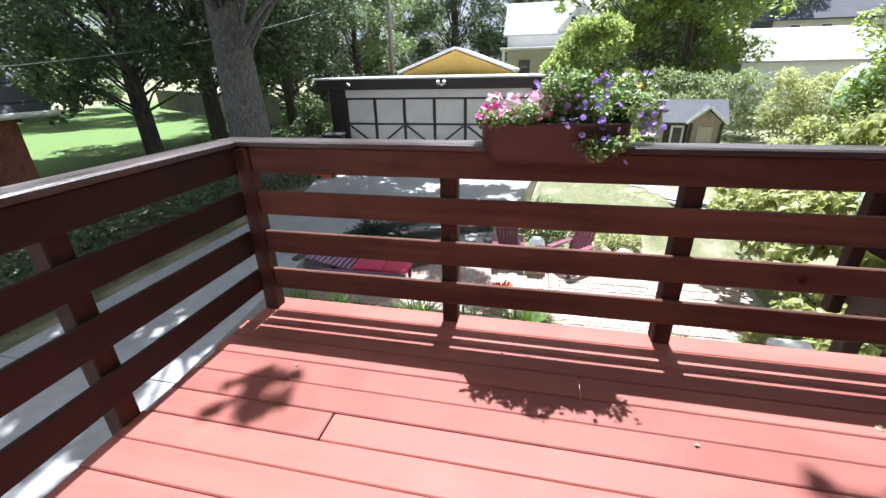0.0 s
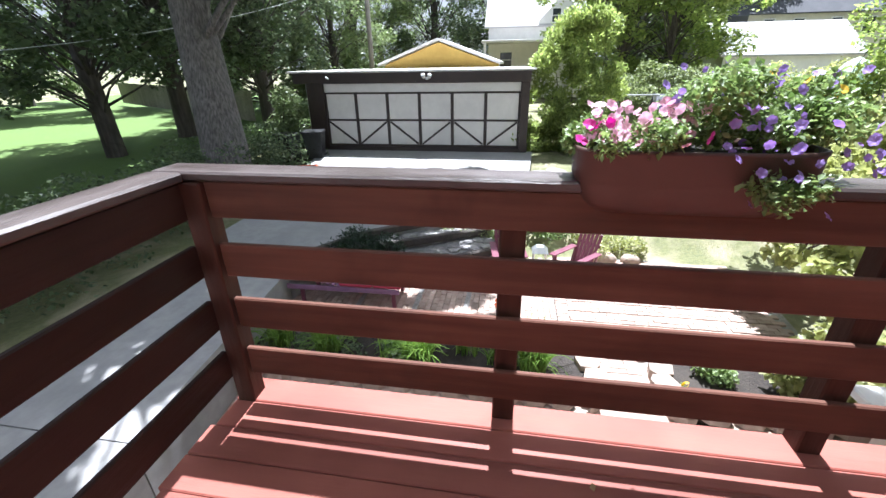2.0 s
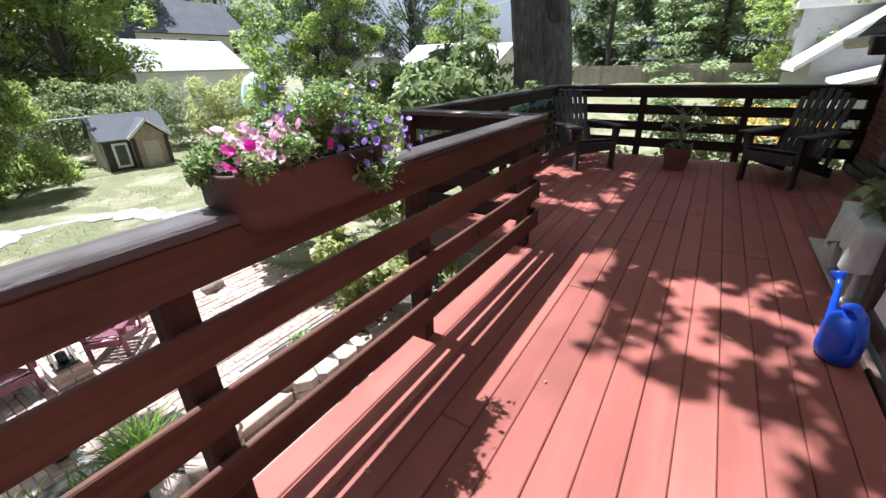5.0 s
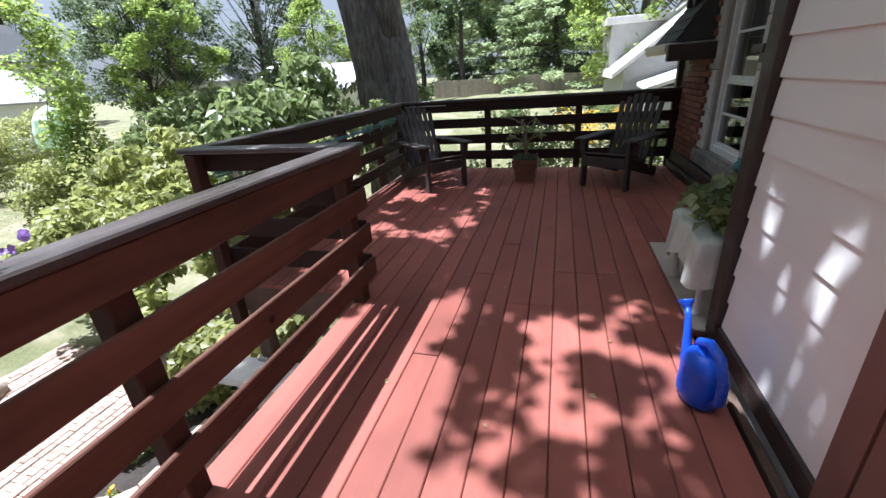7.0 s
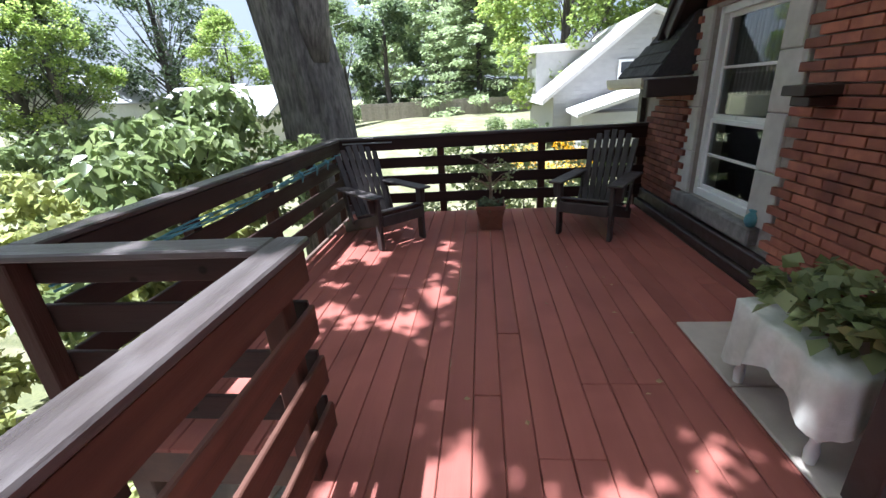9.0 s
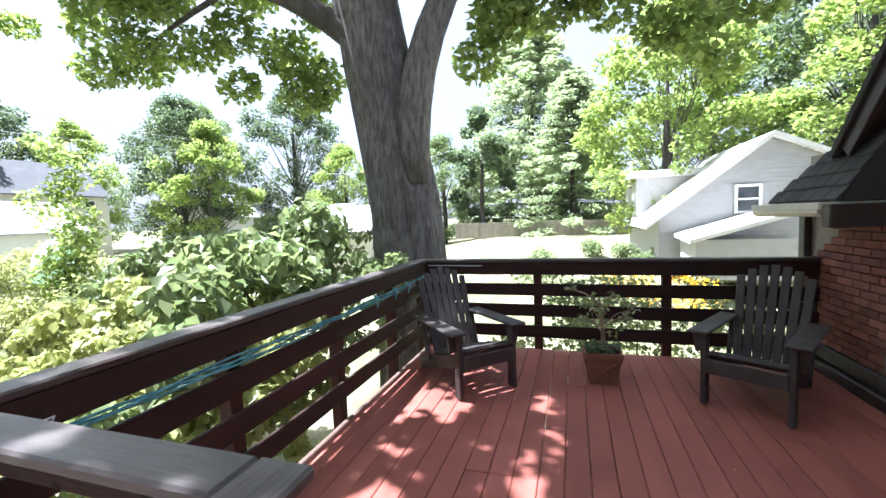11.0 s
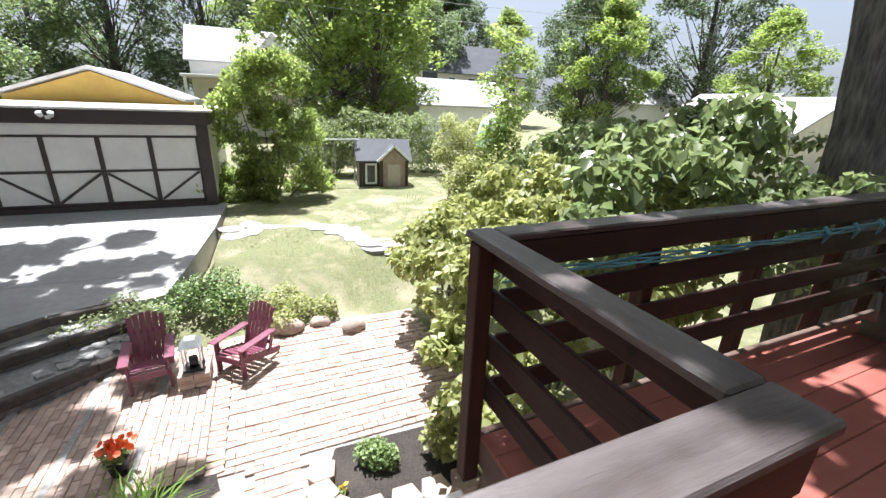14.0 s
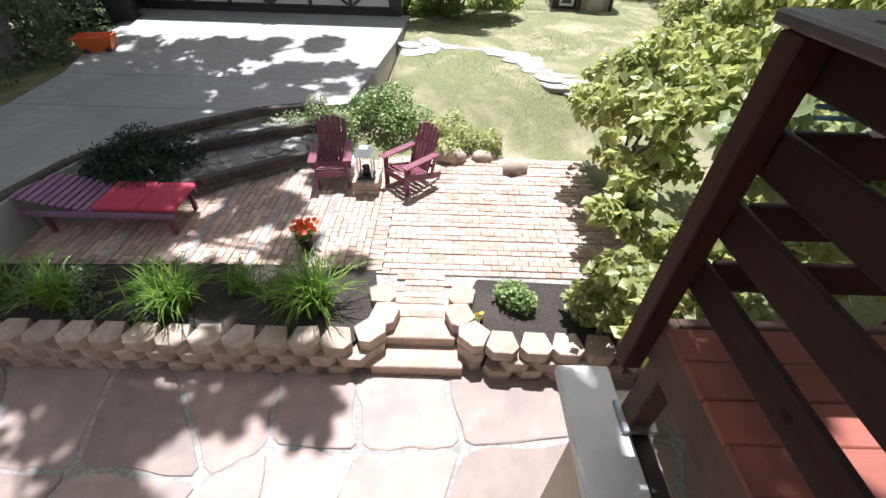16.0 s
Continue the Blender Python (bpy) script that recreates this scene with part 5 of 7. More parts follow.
for k in range(30):
    cen.append((rs.uniform(-3.0, 0.2), rs.uniform(4.6, 11.5), rs.uniform(6.4, 10.5)))
    rad.append(rs.uniform(0.5, 0.9))
for c in ((-3.3, 9.0, 3.3), (-3.6, 9.3, 3.7), (-4.7, 9.0, 3.9), (-4.0, 9.2, 4.3), (-7.9, 9.0, 4.6), (-10.1, 9.0, 5.8), (-9.1, 9.3, 6.7), (-8.4, 9.1, 5.5), (-0.8, 9.8, 4.0), (-0.5, 9.9, 4.7), (0.2, 9.8, 4.6), (0.7, 9.9, 4.7), (1.2, 9.9, 4.5), (1.8, 10.0, 4.1), (2.2, 10.0, 4.0), (2.6, 10.2, 3.6), (3.0, 10.1, 4.4)):
    cen.append(c)
    rad.append(rs.uniform(0.34, 0.5))
for c in ((-2.6, 3.4, 8.2), (-2.2, 2.7, 7.8), (-3.0, 4.2, 8.4), (-1.6, 4.2, 7.4), (-3.2, 1.3, 9.0), (-2.5, 0.4, 8.6), (-1.2, 3.2, 7.0), (-1.9, 5.0, 7.2), (-2.7, 5.9, 7.0)):
    cen.append(c)
    rad.append(0.42)
for c in ((-3.3, 9.3, 4.4), (-3.6, 9.6, 4.0), (-5.0, 9.3, 4.9), (-5.8, 9.2, 4.7), (-6.9, 9.0, 4.9), (-0.4, 9.6, 4.5), (-7.6, 8.8, 5.6), (-4.2, 9.8, 4.6), (-6.4, 9.0, 6.6), (-7.4, 9.2, 6.4), (-0.2, 9.9, 5.2)):
    cen.append(c)
    rad.append(0.5)
THIN = ((-1.0, 0.45, 4.9, 7.2, 0.85), (-0.1, 0.5, -0.5, 3.75, 1.0), (0.5, 1.2, -0.8, 2.75, 1.0), (0.5, 2.1, -0.8, 1.9, 0.95), (1.2, 2.1, 1.9, 2.7, 0.9), (0.5, 2.0, 2.3, 3.65, 1.0), (2.1, 3.2, 1.4, 3.6, 0.45), (-0.7, 0.45, 3.75, 4.2, 0.7))   # gaps in the leaf roof: x and y of the sun spots on the deck
kept = []
for c, r in zip(cen, rad):
    xs = c[0] + c[2] / math.tan(SUN_EL)
    if not any(x0 - 0.2 < xs < x1 + 0.2 and y0 < c[1] < y1 and rs.random() < p for x0, x1, y0, y1, p in THIN):
        kept.append((c, r))
kept = [(c, r) for c, r in kept if not (abs(c[0] + 2.0) < 1.5 and c[1] < 9.8 and c[2] < 6.6)]     # the trunk stands clear of its leaves
for k in range(75):     # unseen crown clumps over the far deck's house side, added to block skylight
    z = rs.uniform(7.6, 10.2)
    kept.append(((rs.uniform(0.9, 4.4) - z / math.tan(SUN_EL), rs.uniform(4.5, 10.5), z), rs.uniform(0.45, 0.75)))
# unseen sprays added over the deck: x and y of their shade on the boards, and how many to the square metre
for x0, x1, y0, y1, dense in ((0.5, 2.75, 4.2, 8.0, 42), (-1.1, 0.5, 6.9, 8.0, 24), (-1.0, 0.5, 4.9, 6.9, 11), (-1.7, 0.5, 3.6, 4.9, 20), (0.75, 2.1, 3.35, 4.2, 19), (0.9, 2.1, 2.75, 3.35, 15), (1.15, 2.1, 1.9, 2.75, 10), (1.3, 2.1, 0.9, 1.9, 2.5), (0.4, 1.3, 0.3, 1.6, 1.2), (2.05, 3.5, 0.0, 4.2, 40)):
    for k in range(int((x1 - x0) * (y1 - y0) * dense)):
        z = rs.uniform(6.2, 7.6)
        kept.append(((rs.uniform(x0, x1) - z / math.tan(SUN_EL), rs.uniform(y0, y1), z), rs.uniform(0.10, 0.22)))
cen, rad = [c for c, r in kept], [r for c, r in kept]
v, f = leaves(clump_points(cen, rad, 140000, 8), 0.125, 0.45, 1.0, 9, 0.48)
part("crown", leaf_mesh("crown", v, f, M["bright_leaf"]), None, big)

# leafy shrubs beside the side railing
rs = random.Random(12)
dog = []
for k in range(760):
    x, y = rs.uniform(-7.3, -1.75), 4.3 + 5.4 * rs.uniform(0, 1) ** 0.9
    edge = 4.5 + 0.28 * max(0.0, -3.4 - x)      # the crown's front edge slants back over the patio
    if y < edge:
        y += 0.9
    top = min(-0.75 + 0.62 * (y - 4.4), 1.45)
    if x > -2.6:
        top = min(top, 0.35 + 0.2 * (y - 5))
    if x < -5.6:
        top -= 0.5 * (-5.6 - x)
    if x > -3.6 and y < 5.4:
        top = min(top, -1.0)
    dog.append(((x, y, max(top - 0.95 * rs.uniform(0, 1) ** 1.4, -2.2)), rs.uniform(0.10, 0.23)))
for k in range(46):   # loose outer sprays
    u = rs.uniform(0, 1)
    dog.append(((-6.1 - 1.9 * u + rs.uniform(-0.3, 0.3), 5.3 + 1.6 * u + rs.uniform(-0.5, 0.7), -1.25 + 0.35 * u + rs.uniform(-0.45, 0.35)), rs.uniform(0.10, 0.2)))
groups3 = ([d for d in dog if d[0][1] > 7.2], [d for d in dog if d[0][1] <= 7.2 and d[0][0] > -4.4], [d for d in dog if d[0][1] <= 7.2 and d[0][0] <= -4.4])
for k, (g, mat, lab) in enumerate(zip(groups3, (M["dogwood_leaf"], M["lime_leaf"], M["lime_leaf"]), ("dense green shrub with drooping leaves by the tree", "lime green leafy shrub leaning over the railing", "lime green leafy shrub spreading over the patio edge"))):
    shrub("shrub", lab, None, [c for c, r in g], [r for c, r in g], 9000, 0.135, mat, 50 + k, 0.95, 5, 0.38, group="shrubs by the railing", flat=0.5)
tall = [((-2.6, 6.0, 0.95), 0.35), ((-2.9, 6.6, 1.15), 0.4), ((-3.2, 7.2, 1.2), 0.4), ((-2.5, 7.2, 1.05), 0.4), ((-2.7, 7.9, 1.5), 0.45), ((-3.3, 8.2, 1.4), 0.5), ((-2.3, 5.6, 0.55), 0.35), ((-3.9, 8.8, 1.3), 0.5), ((-2.6, 5.2, 0.1), 0.35)]
shrub("dogwood", "dogwood with large drooping dark green leaves near the railing", None, [c for c, r in tall], [r for c, r in tall], 3200, 0.165, M["dogwood_leaf"], 60, 0.9, 9, 0.34, category="small tree")

# smaller planting
shrub("garden_bush", "rounded grey-green bush at the patio corner", pose(-8.0, 1.8, -2.42), [(0, 0, 0.45), (0.3, 0.3, 0.35), (-0.2, -0.4, 0.35), (0.1, 0.7, 0.3), (-0.2, 0.3, 0.6), (0.2, -0.7, 0.25)], [0.45, 0.4, 0.4, 0.35, 0.35, 0.35], 3600, 0.06, M["flower_leaf"], 70, group="patio bushes")
shrub("garden_bush", "low bushy perennial behind the plum chairs", pose(-7.6, 0.72, -2.42), [(0, 0, 0.3), (0.1, -0.5, 0.25), (0.2, 0.4, 0.3), (-0.3, -0.2, 0.4), (0.15, -0.9, 0.2)], [0.36, 0.34, 0.32, 0.34, 0.28], 2600, 0.055, M["shrub_leaf"], 71, group="patio bushes")
shrub("garden_bush", "pale yellow-green perennial clump at the lawn edge", pose(-7.6, 2.9, -2.45), [(0, 0, 0.2), (0.2, 0.5, 0.2), (0.3, 1.0, 0.18), (-0.3, 0.3, 0.25), (0.6, 0.2, 0.15)], [0.3, 0.3, 0.28, 0.3, 0.25], 2200, 0.06, M["lime_leaf"], 72, group="patio bushes")
shrub("juniper", "low dark green spreading juniper on the terrace", pose(-5.8, -1.72, -2.36) @ Matrix.Scale(1.2, 4), [(0, 0, 0.28), (0.35, 0.3, 0.22), (-0.35, -0.2, 0.24), (0.1, -0.4, 0.2), (-0.2, 0.4, 0.26), (0.3, -0.1, 0.34)], [0.38, 0.34, 0.36, 0.32, 0.32, 0.3], 5200, 0.075, M["juniper"], 73, -0.3, 5, 0.12)
shrub("young_shrub", "small bright green shrub in the mulch bed", pose(-3.4, 3.92, Z_BED), [(0, 0, 0.14), (0.08, 0.1, 0.12), (-0.08, -0.1, 0.13)], [0.2, 0.15, 0.15], 1000, 0.045, M["flower_leaf"], 74)
shrub("young_shrub", "leafy green shrub at the end of the mulch bed", pose(-3.15, 4.78, Z_BED), [(0, 0, 0.25), (0.1, 0.15, 0.2), (-0.1, -0.15, 0.3), (0.0, 0.2, 0.45)], [0.24, 0.2, 0.2, 0.2], 700, 0.09, M["lime_leaf"], 75, 0.6)
yf = thing("marigold", "tiny yellow flower beside the stone edging", "flower", at=pose(-3.12, 3.46, Z_BED))
v, f = leaves(clump_points([(0, 0, 0.05)], [0.06], 40, 76), 0.04, 0, 1, 77)
part("foliage", leaf_mesh("foliage", v, f, M["flower_leaf"]), None, yf)
flowers("yellow_flower", [(0, 0, 0.1), (0.04, 0.04, 0.09), (-0.03, 0.05, 0.1)], M["petal_yellow"], 0.03, yf, 78)


def daylily(at, label, n, length, seed):
    r = random.Random(seed)
    t = thing("daylily", label, "daylily", "daylilies", at=at)
    vs, fs = [], []
    for k in range(n):
        a = r.uniform(0, 6.283)
        l = length * r.uniform(0.6, 1.15)
        lean = r.uniform(0.25, 1.0)
        w = r.uniform(0.008, 0.014)
        o = Vector((r.uniform(-0.12, 0.12), r.uniform(-0.16, 0.16), 0))
        d = Vector((math.cos(a), math.sin(a), 0))
        s = Vector((-math.sin(a), math.cos(a), 0))
        b = len(vs)
        for j in range(6):
            u = j / 5
            p = o + d * (l * lean * u ** 1.6 * 0.75) + Vector((0, 0, l * (u * 0.95 - lean * 0.62 * u ** 2.6)))
            ww = w * (1 - u) ** 0.6 + 0.001
            vs += [p - s * ww + Vector((0, 0, 0.004)), p, p + s * ww + Vector((0, 0, 0.004))]
        for j in range(5):
            for q in (0, 1):
                fs.append([b + j * 3 + q, b + j * 3 + q + 1, b + j * 3 + q + 4, b + j * 3 + q + 3])
    part("foliage", mesh_of("foliage", vs, fs, M["blade"]), None, t)
    return t


for k, (x, y, l, n) in enumerate(((-3.2, 0.04, 0.88, 190), (-3.25, 1.62, 0.92, 200), (-3.35, 1.15, 0.5, 60), (-3.3, -0.35, 0.55, 70), (-3.2, -1.3, 0.8, 140), (-3.3, -2.1, 0.75, 120), (-3.5, 0.7, 0.5, 60))):
    daylily(pose(x, y, Z_BED), "clump of arching green daylily leaves in the mulch bed", n, l, 90 + k)
shrub("groundcover", "low dark leafy groundcover behind the stone wall", pose(-3.1, -0.9, Z_BED), [(0, 0, 0.05), (-0.3, 0.5, 0.06), (0.0, 0.7, 0.05), (-0.2, -0.8, 0.05), (-0.4, -0.3, 0.08), (0.05, -1.4, 0.05)], [0.22] * 6, 1600, 0.05, M["dark_leaf"], 98, 0.2, 2)

# hedge beyond the drive, bush by the garage, hedges round the lawn
rs = random.Random(31)
hc = [((rs.uniform(-13, 4), rs.uniform(-8.4, -5.75), -2.0 + rs.uniform(0.1, 1.35)), rs.uniform(0.4, 0.65)) for k in range(190)]
for k in range(3):
    g = [h for h in hc if (-13 + 5.67 * k) <= h[0][0] < (-13 + 5.67 * (k + 1))]
    shrub("hedge", "dark green informal hedge along the driveway", None, [c for c, r in g], [r for c, r in g], 9000, 0.10, M["dark_leaf"], 110 + k, 0.4, 4, 0.4, category="hedge", group="driveway hedge")
gb = []
for k in range(84):
    u = rs.uniform(0, 1) ** 1.3
    w = 1.15 - 0.6 * u ** 1.5
    gb.append((rs.uniform(-1.3, 1.1) * w, rs.uniform(-2.05, 1.25) * w + 0.15 * u, 0.1 + 4.3 * u))
shrub("garage_bush", "tall bright green bush with upright sprays beside the garage", pose(-15.2, 3.55, -1.75), gb, [rs.uniform(0.24, 0.52) for k in gb], 26000, 0.16, M["spray_leaf"], 120, -0.6, 12, 0.2)
shrub("garage_bush", "climbing bushy shrub at the garage corner", pose(-13.2, -6.9, -1.8), [(rs.uniform(-0.5, 0.5), rs.uniform(-0.5, 0.5), rs.uniform(0.3, 2.2)) for k in range(12)], [0.5] * 12, 3500, 0.13, M["mid_leaf"], 121, 0.2, 6)
for k, (x, y, w) in enumerate(((-19.6, 6.2, 1.9), (-20.2, 9.6, 1.9), (-18.0, 12.6, 1.8))):
    shrub("lawn_hedge", "rounded yellow-green hedge behind the lawn", pose(x, y, -1.75), [(rs.uniform(-1.0, 1.0), rs.uniform(-w, w), rs.uniform(0.3, 2.75)) for j in range(46)], [rs.uniform(0.35, 0.6) for j in range(46)], 9000, 0.12, M["lime_leaf"] if k > 1 else M["shrub_leaf"], 130 + k, 0.3, 6, 0.35, group="lawn hedges", category="hedge")
shrub("lawn_hedge", "sunlit yellow-green hedge beyond the shrubs", pose(-11.5, 12.0, -1.75), [(rs.uniform(-2.5, 2.5), rs.uniform(-2.0, 2.0), rs.uniform(0.2, 1.8)) for j in range(26)], [0.8] * 26, 7000, 0.13, M["lime_leaf"], 134, 0.4, 6, 0.4, group="lawn hedges", category="hedge")
shrub("sapling", "slender upright young tree at the lawn's edge", pose(-12.8, 10.96, -1.9) @ Matrix.Scale(1.33, 4), [(rs.uniform(-0.5, 0.5), rs.uniform(-0.5, 0.5), 0.6 + 0.2 * j) for j in range(20)], [0.5 - 0.012 * j for j in range(20)], 3600, 0.12, M["bright_leaf"], 135, 0.0, 12, 0.35, category="small tree")
shrub("lawn_hedge", "yellow-green bush in front of the parasol", pose(-12.9, 10.3, -1.85), [(rs.uniform(-0.7, 0.7), rs.uniform(-1.0, 1.0), rs.uniform(0.2, 1.5)) for j in range(24)], [rs.uniform(0.3, 0.5) for j in range(24)], 6000, 0.11, M["lime_leaf"], 138, 0.4, 6, 0.4, group="lawn hedges", category="hedge")
shrub("far_shrub", "sunlit shrubs below the far end railing", None, [(rs.uniform(-0.5, 3.5), rs.uniform(8.9, 11.5), rs.uniform(-1.2, 0.35)) for j in range(34)], [0.45] * 34, 6000, 0.09, M["shrub_leaf"], 136, 0.4, 6, group="shrubs beyond the far railing")
shrub("far_shrub", "yellow-flowering low bush beyond the far railing", None, [(rs.uniform(1.2, 3.2), rs.uniform(12.2, 13.2), rs.uniform(-0.4, 0.25)) for j in range(10)], [0.3] * 10, 1600, 0.07, M["petal_yellow"], 137, 0.2, 4, group="shrubs beyond the far railing")
for k, (x, y) in enumerate(((-0.8, 21.5), (2.6, 22.5), (3.4, 21.0), (1.4, 24.0))):
    shrub("clipped_bush", "small rounded bush on the far lawn", pose(x, y, float(lie(x, y))), [(rs.uniform(-0.4, 0.4), rs.uniform(-0.4, 0.4), rs.uniform(0.2, 0.6)) for j in range(7)], [0.42] * 7, 1100, 0.1, M["mid_leaf"], 140 + k, 0.2, 3, group="far bushes")

# trees: four kinds, each built once and then repeated
rs = random.Random(207)
SHADE = []   # unseen outer boughs added to cast shade on the drive, the patio and the terrace
for i in range(23):
    for j in range(13):
        gx, gy, gz = -10.8 + 0.62 * i + rs.uniform(-0.4, 0.4), -5.8 + 0.6 * j + rs.uniform(-0.4, 0.4), rs.uniform(8.6, 10.6)
        if gx > 0.2 and gy > -0.9:
            continue
        if rs.random() < (0.95 if gy < -2.6 else (0.95 if gx > -3.2 else 0.78) if gy < 0.1 else 0.62 if gy < 0.8 else 0.35):
            SHADE.append((gx - (gz + 2.3) / math.tan(SUN_EL) + 9.6, gy + 6.9, gz + 1.9, rs.uniform(0.24, 0.48)))
left_trunk = make_tree("shade_tree", "large dark shade tree with a thick trunk past the driveway", 15, 6.0, 0.62, 201, M["mid_leaf"], M["bark"], pose(-9.4, -6.9, -1.9), 26000, 0.2, 0.45, (-1.6, -1.6), clumps=48,
                       extra=SHADE)
t_a = make_tree("broadleaf_tree", "tall dark green broadleaf tree at the back of the yards", 15, 5.2, 0.4, 202, M["dark_leaf"], M["dark_bark"], pose(-17, -14.5, -1.8), 19000, 0.23, 0.2, clumps=110, puff=(0.12, 0.24))
t_b = make_tree("broadleaf_tree", "tall mid-green broadleaf tree at the back of the yards", 14, 5.0, 0.35, 203, M["mid_leaf"], M["dark_bark"], pose(-24, -39, -1.6), 19000, 0.23, 0.1, clumps=110, puff=(0.12, 0.24))
t_c = make_tree("broadleaf_tree", "sunlit light green tree behind the gardens", 13, 4.2, 0.3, 204, M["bright_leaf"], M["dark_bark"], pose(-30, 11, -1.5), 17000, 0.22, 0.1, clumps=100, puff=(0.12, 0.24))
for k, (src, x, y, s) in enumerate((
        (t_a, -9, -36, 1.2), (t_b, -14, -42, 1.2), (t_a, -2, -38, 1.25), (t_c, -31, 8.2, 1.25), (t_c, -45, 14, 1.35), (t_b, -70, 32, 1.5), (t_a, -27, -30, 1.1), (t_b, -32, -43, 1.2), (t_a, -21, -12.5, 0.9), (t_a, -12.5, -14, 0.85), (t_b, -27, -16, 0.9), (t_a, -20, -45, 1.3), (t_b, -6, -46, 1.3), (t_a, -34, -20, 1.15), (t_b, -40, -14, 1.15), (t_a, -44, -7, 1.1), (t_a, -38, -26, 1.2), (t_b, -30, -12, 0.9),
        (t_a, -52, -1, 1.25), (t_b, -55, 6, 1.2), (t_a, -48, 12, 1.1), (t_b, -36, 9.5, 0.85), (t_c, -66, 24, 1.4), (t_a, -60, 16, 1.3), (t_b, -58, 25, 1.2),
        (t_a, -32, 31, 0.95), (t_c, -62, 41, 1.3), (t_b, -40, 40, 1.2), (t_c, -28, 30, 0.9), (t_a, -30, 44, 1.2), (t_c, -20, 38, 0.8), (t_b, -14, 50, 0.9),
        (t_c, 5.2, 27, 0.95), (t_c, 9, 34, 1.15), (t_a, 15, 30, 1.1), (t_c, 13, 24, 1.0), (t_b, 20, 40, 1.2),
        (t_a, -6, -34, 1.1), (t_b, 6, -32, 1.1), (t_a, -50, -34, 1.2), (t_b, -62, -18, 1.3), (t_c, -70, 2, 1.3), (t_a, -66, 34, 1.3))):
    copy_thing(src, pose(x, y, float(lie(x, y)) - 0.2, 0, 0, (k * 67) % 360) @ Matrix.Scale(s, 4))


def pine(at, height, seed):
    rs = random.Random(seed)
    t = thing("pine_tree", "pale green feathery pine in tiers", "tree", "background trees", at=at)
    sh = Shape().tube([(0, 0, -0.3), (0, 0, height * 0.5), (0, 0, height)], [0.2, 0.13, 0.02], 8)
    cen, rad = [], []
    z = height * 0.06
    while z < height * 0.97:
        u = z / height
        reach = 4.3 * (1 - u) ** 0.8 + 0.25
        n = 9
        for k in range(n):
            a = 6.283 * k / n + rs.uniform(-0.3, 0.3)
            l = reach * rs.uniform(0.75, 1.1)
            tip = (l * math.cos(a), l * math.sin(a), z - 0.12 * l)
            sh.tube([(0, 0, z), (0.5 * tip[0], 0.5 * tip[1], z + 0.08), tip], [0.03, 0.02, 0.006], 4)
            for q in (0.45, 0.72, 0.98):
                cen.append((tip[0] * q, tip[1] * q, z - 0.1 * l * q + 0.05))
                rad.append(0.55 * (0.6 + 0.5 * (1 - u)))
        z += 0.55 * (1.15 - 0.5 * u)
    part("trunk", sh, M["dark_bark"], t)
    v, f = leaves(clump_points(cen, rad, 34000, seed, 0.4), 0.24, 0.15, 0.6, seed, 0.2)
    part("crown", leaf_mesh("crown", v, f, M["pine_leaf"]), None, t)
    return t


p1 = pine(pose(0.6, 49.0, -0.7) @ Matrix.Scale(1.75, 4), 9.8, 301)
copy_thing(p1, pose(-4.6, 60, -0.7, 0, 0, 70) @ Matrix.Scale(1.7, 4))
make_tree("dark_conifer", "dark green conifer behind the big trunk", 9, 2.2, 0.2, 305, M["dark_leaf"], M["dark_bark"], pose(-8.6, 47, -0.7) @ Matrix.Scale(1.5, 4), 6000, 0.25, 0.05, clumps=30)


# ---- buildings beyond ----
def far_window(parent, x, y, z, w, h, face="x"):
    """A framed sash window on a wall that looks along +x or -y."""
    m = pose(x, y, z) if face == "x" else pose(x, y, z, 0, 0, -90)
    fr = Shape()
    for a0, a1, b0, b1 in ((-w / 2, -w / 2 + 0.09, 0, h), (w / 2 - 0.09, w / 2, 0, h), (-w / 2 + 0.09, w / 2 - 0.09, 0, 0.09), (-w / 2 + 0.09, w / 2 - 0.09, h - 0.09, h), (-w / 2 + 0.09, w / 2 - 0.09, h / 2 - 0.03, h / 2 + 0.03)):
        fr.block(0.01, 0.09, a0, a1, b0, b1, 0.01)
    wob = part("window", fr, M["white_frame"], parent, at=m)
    part("pane", Shape().block(0.02, 0.05, -w / 2 + 0.085, w / 2 - 0.085, 0.085, h - 0.085, 0.002), M["window_dark"], wob)


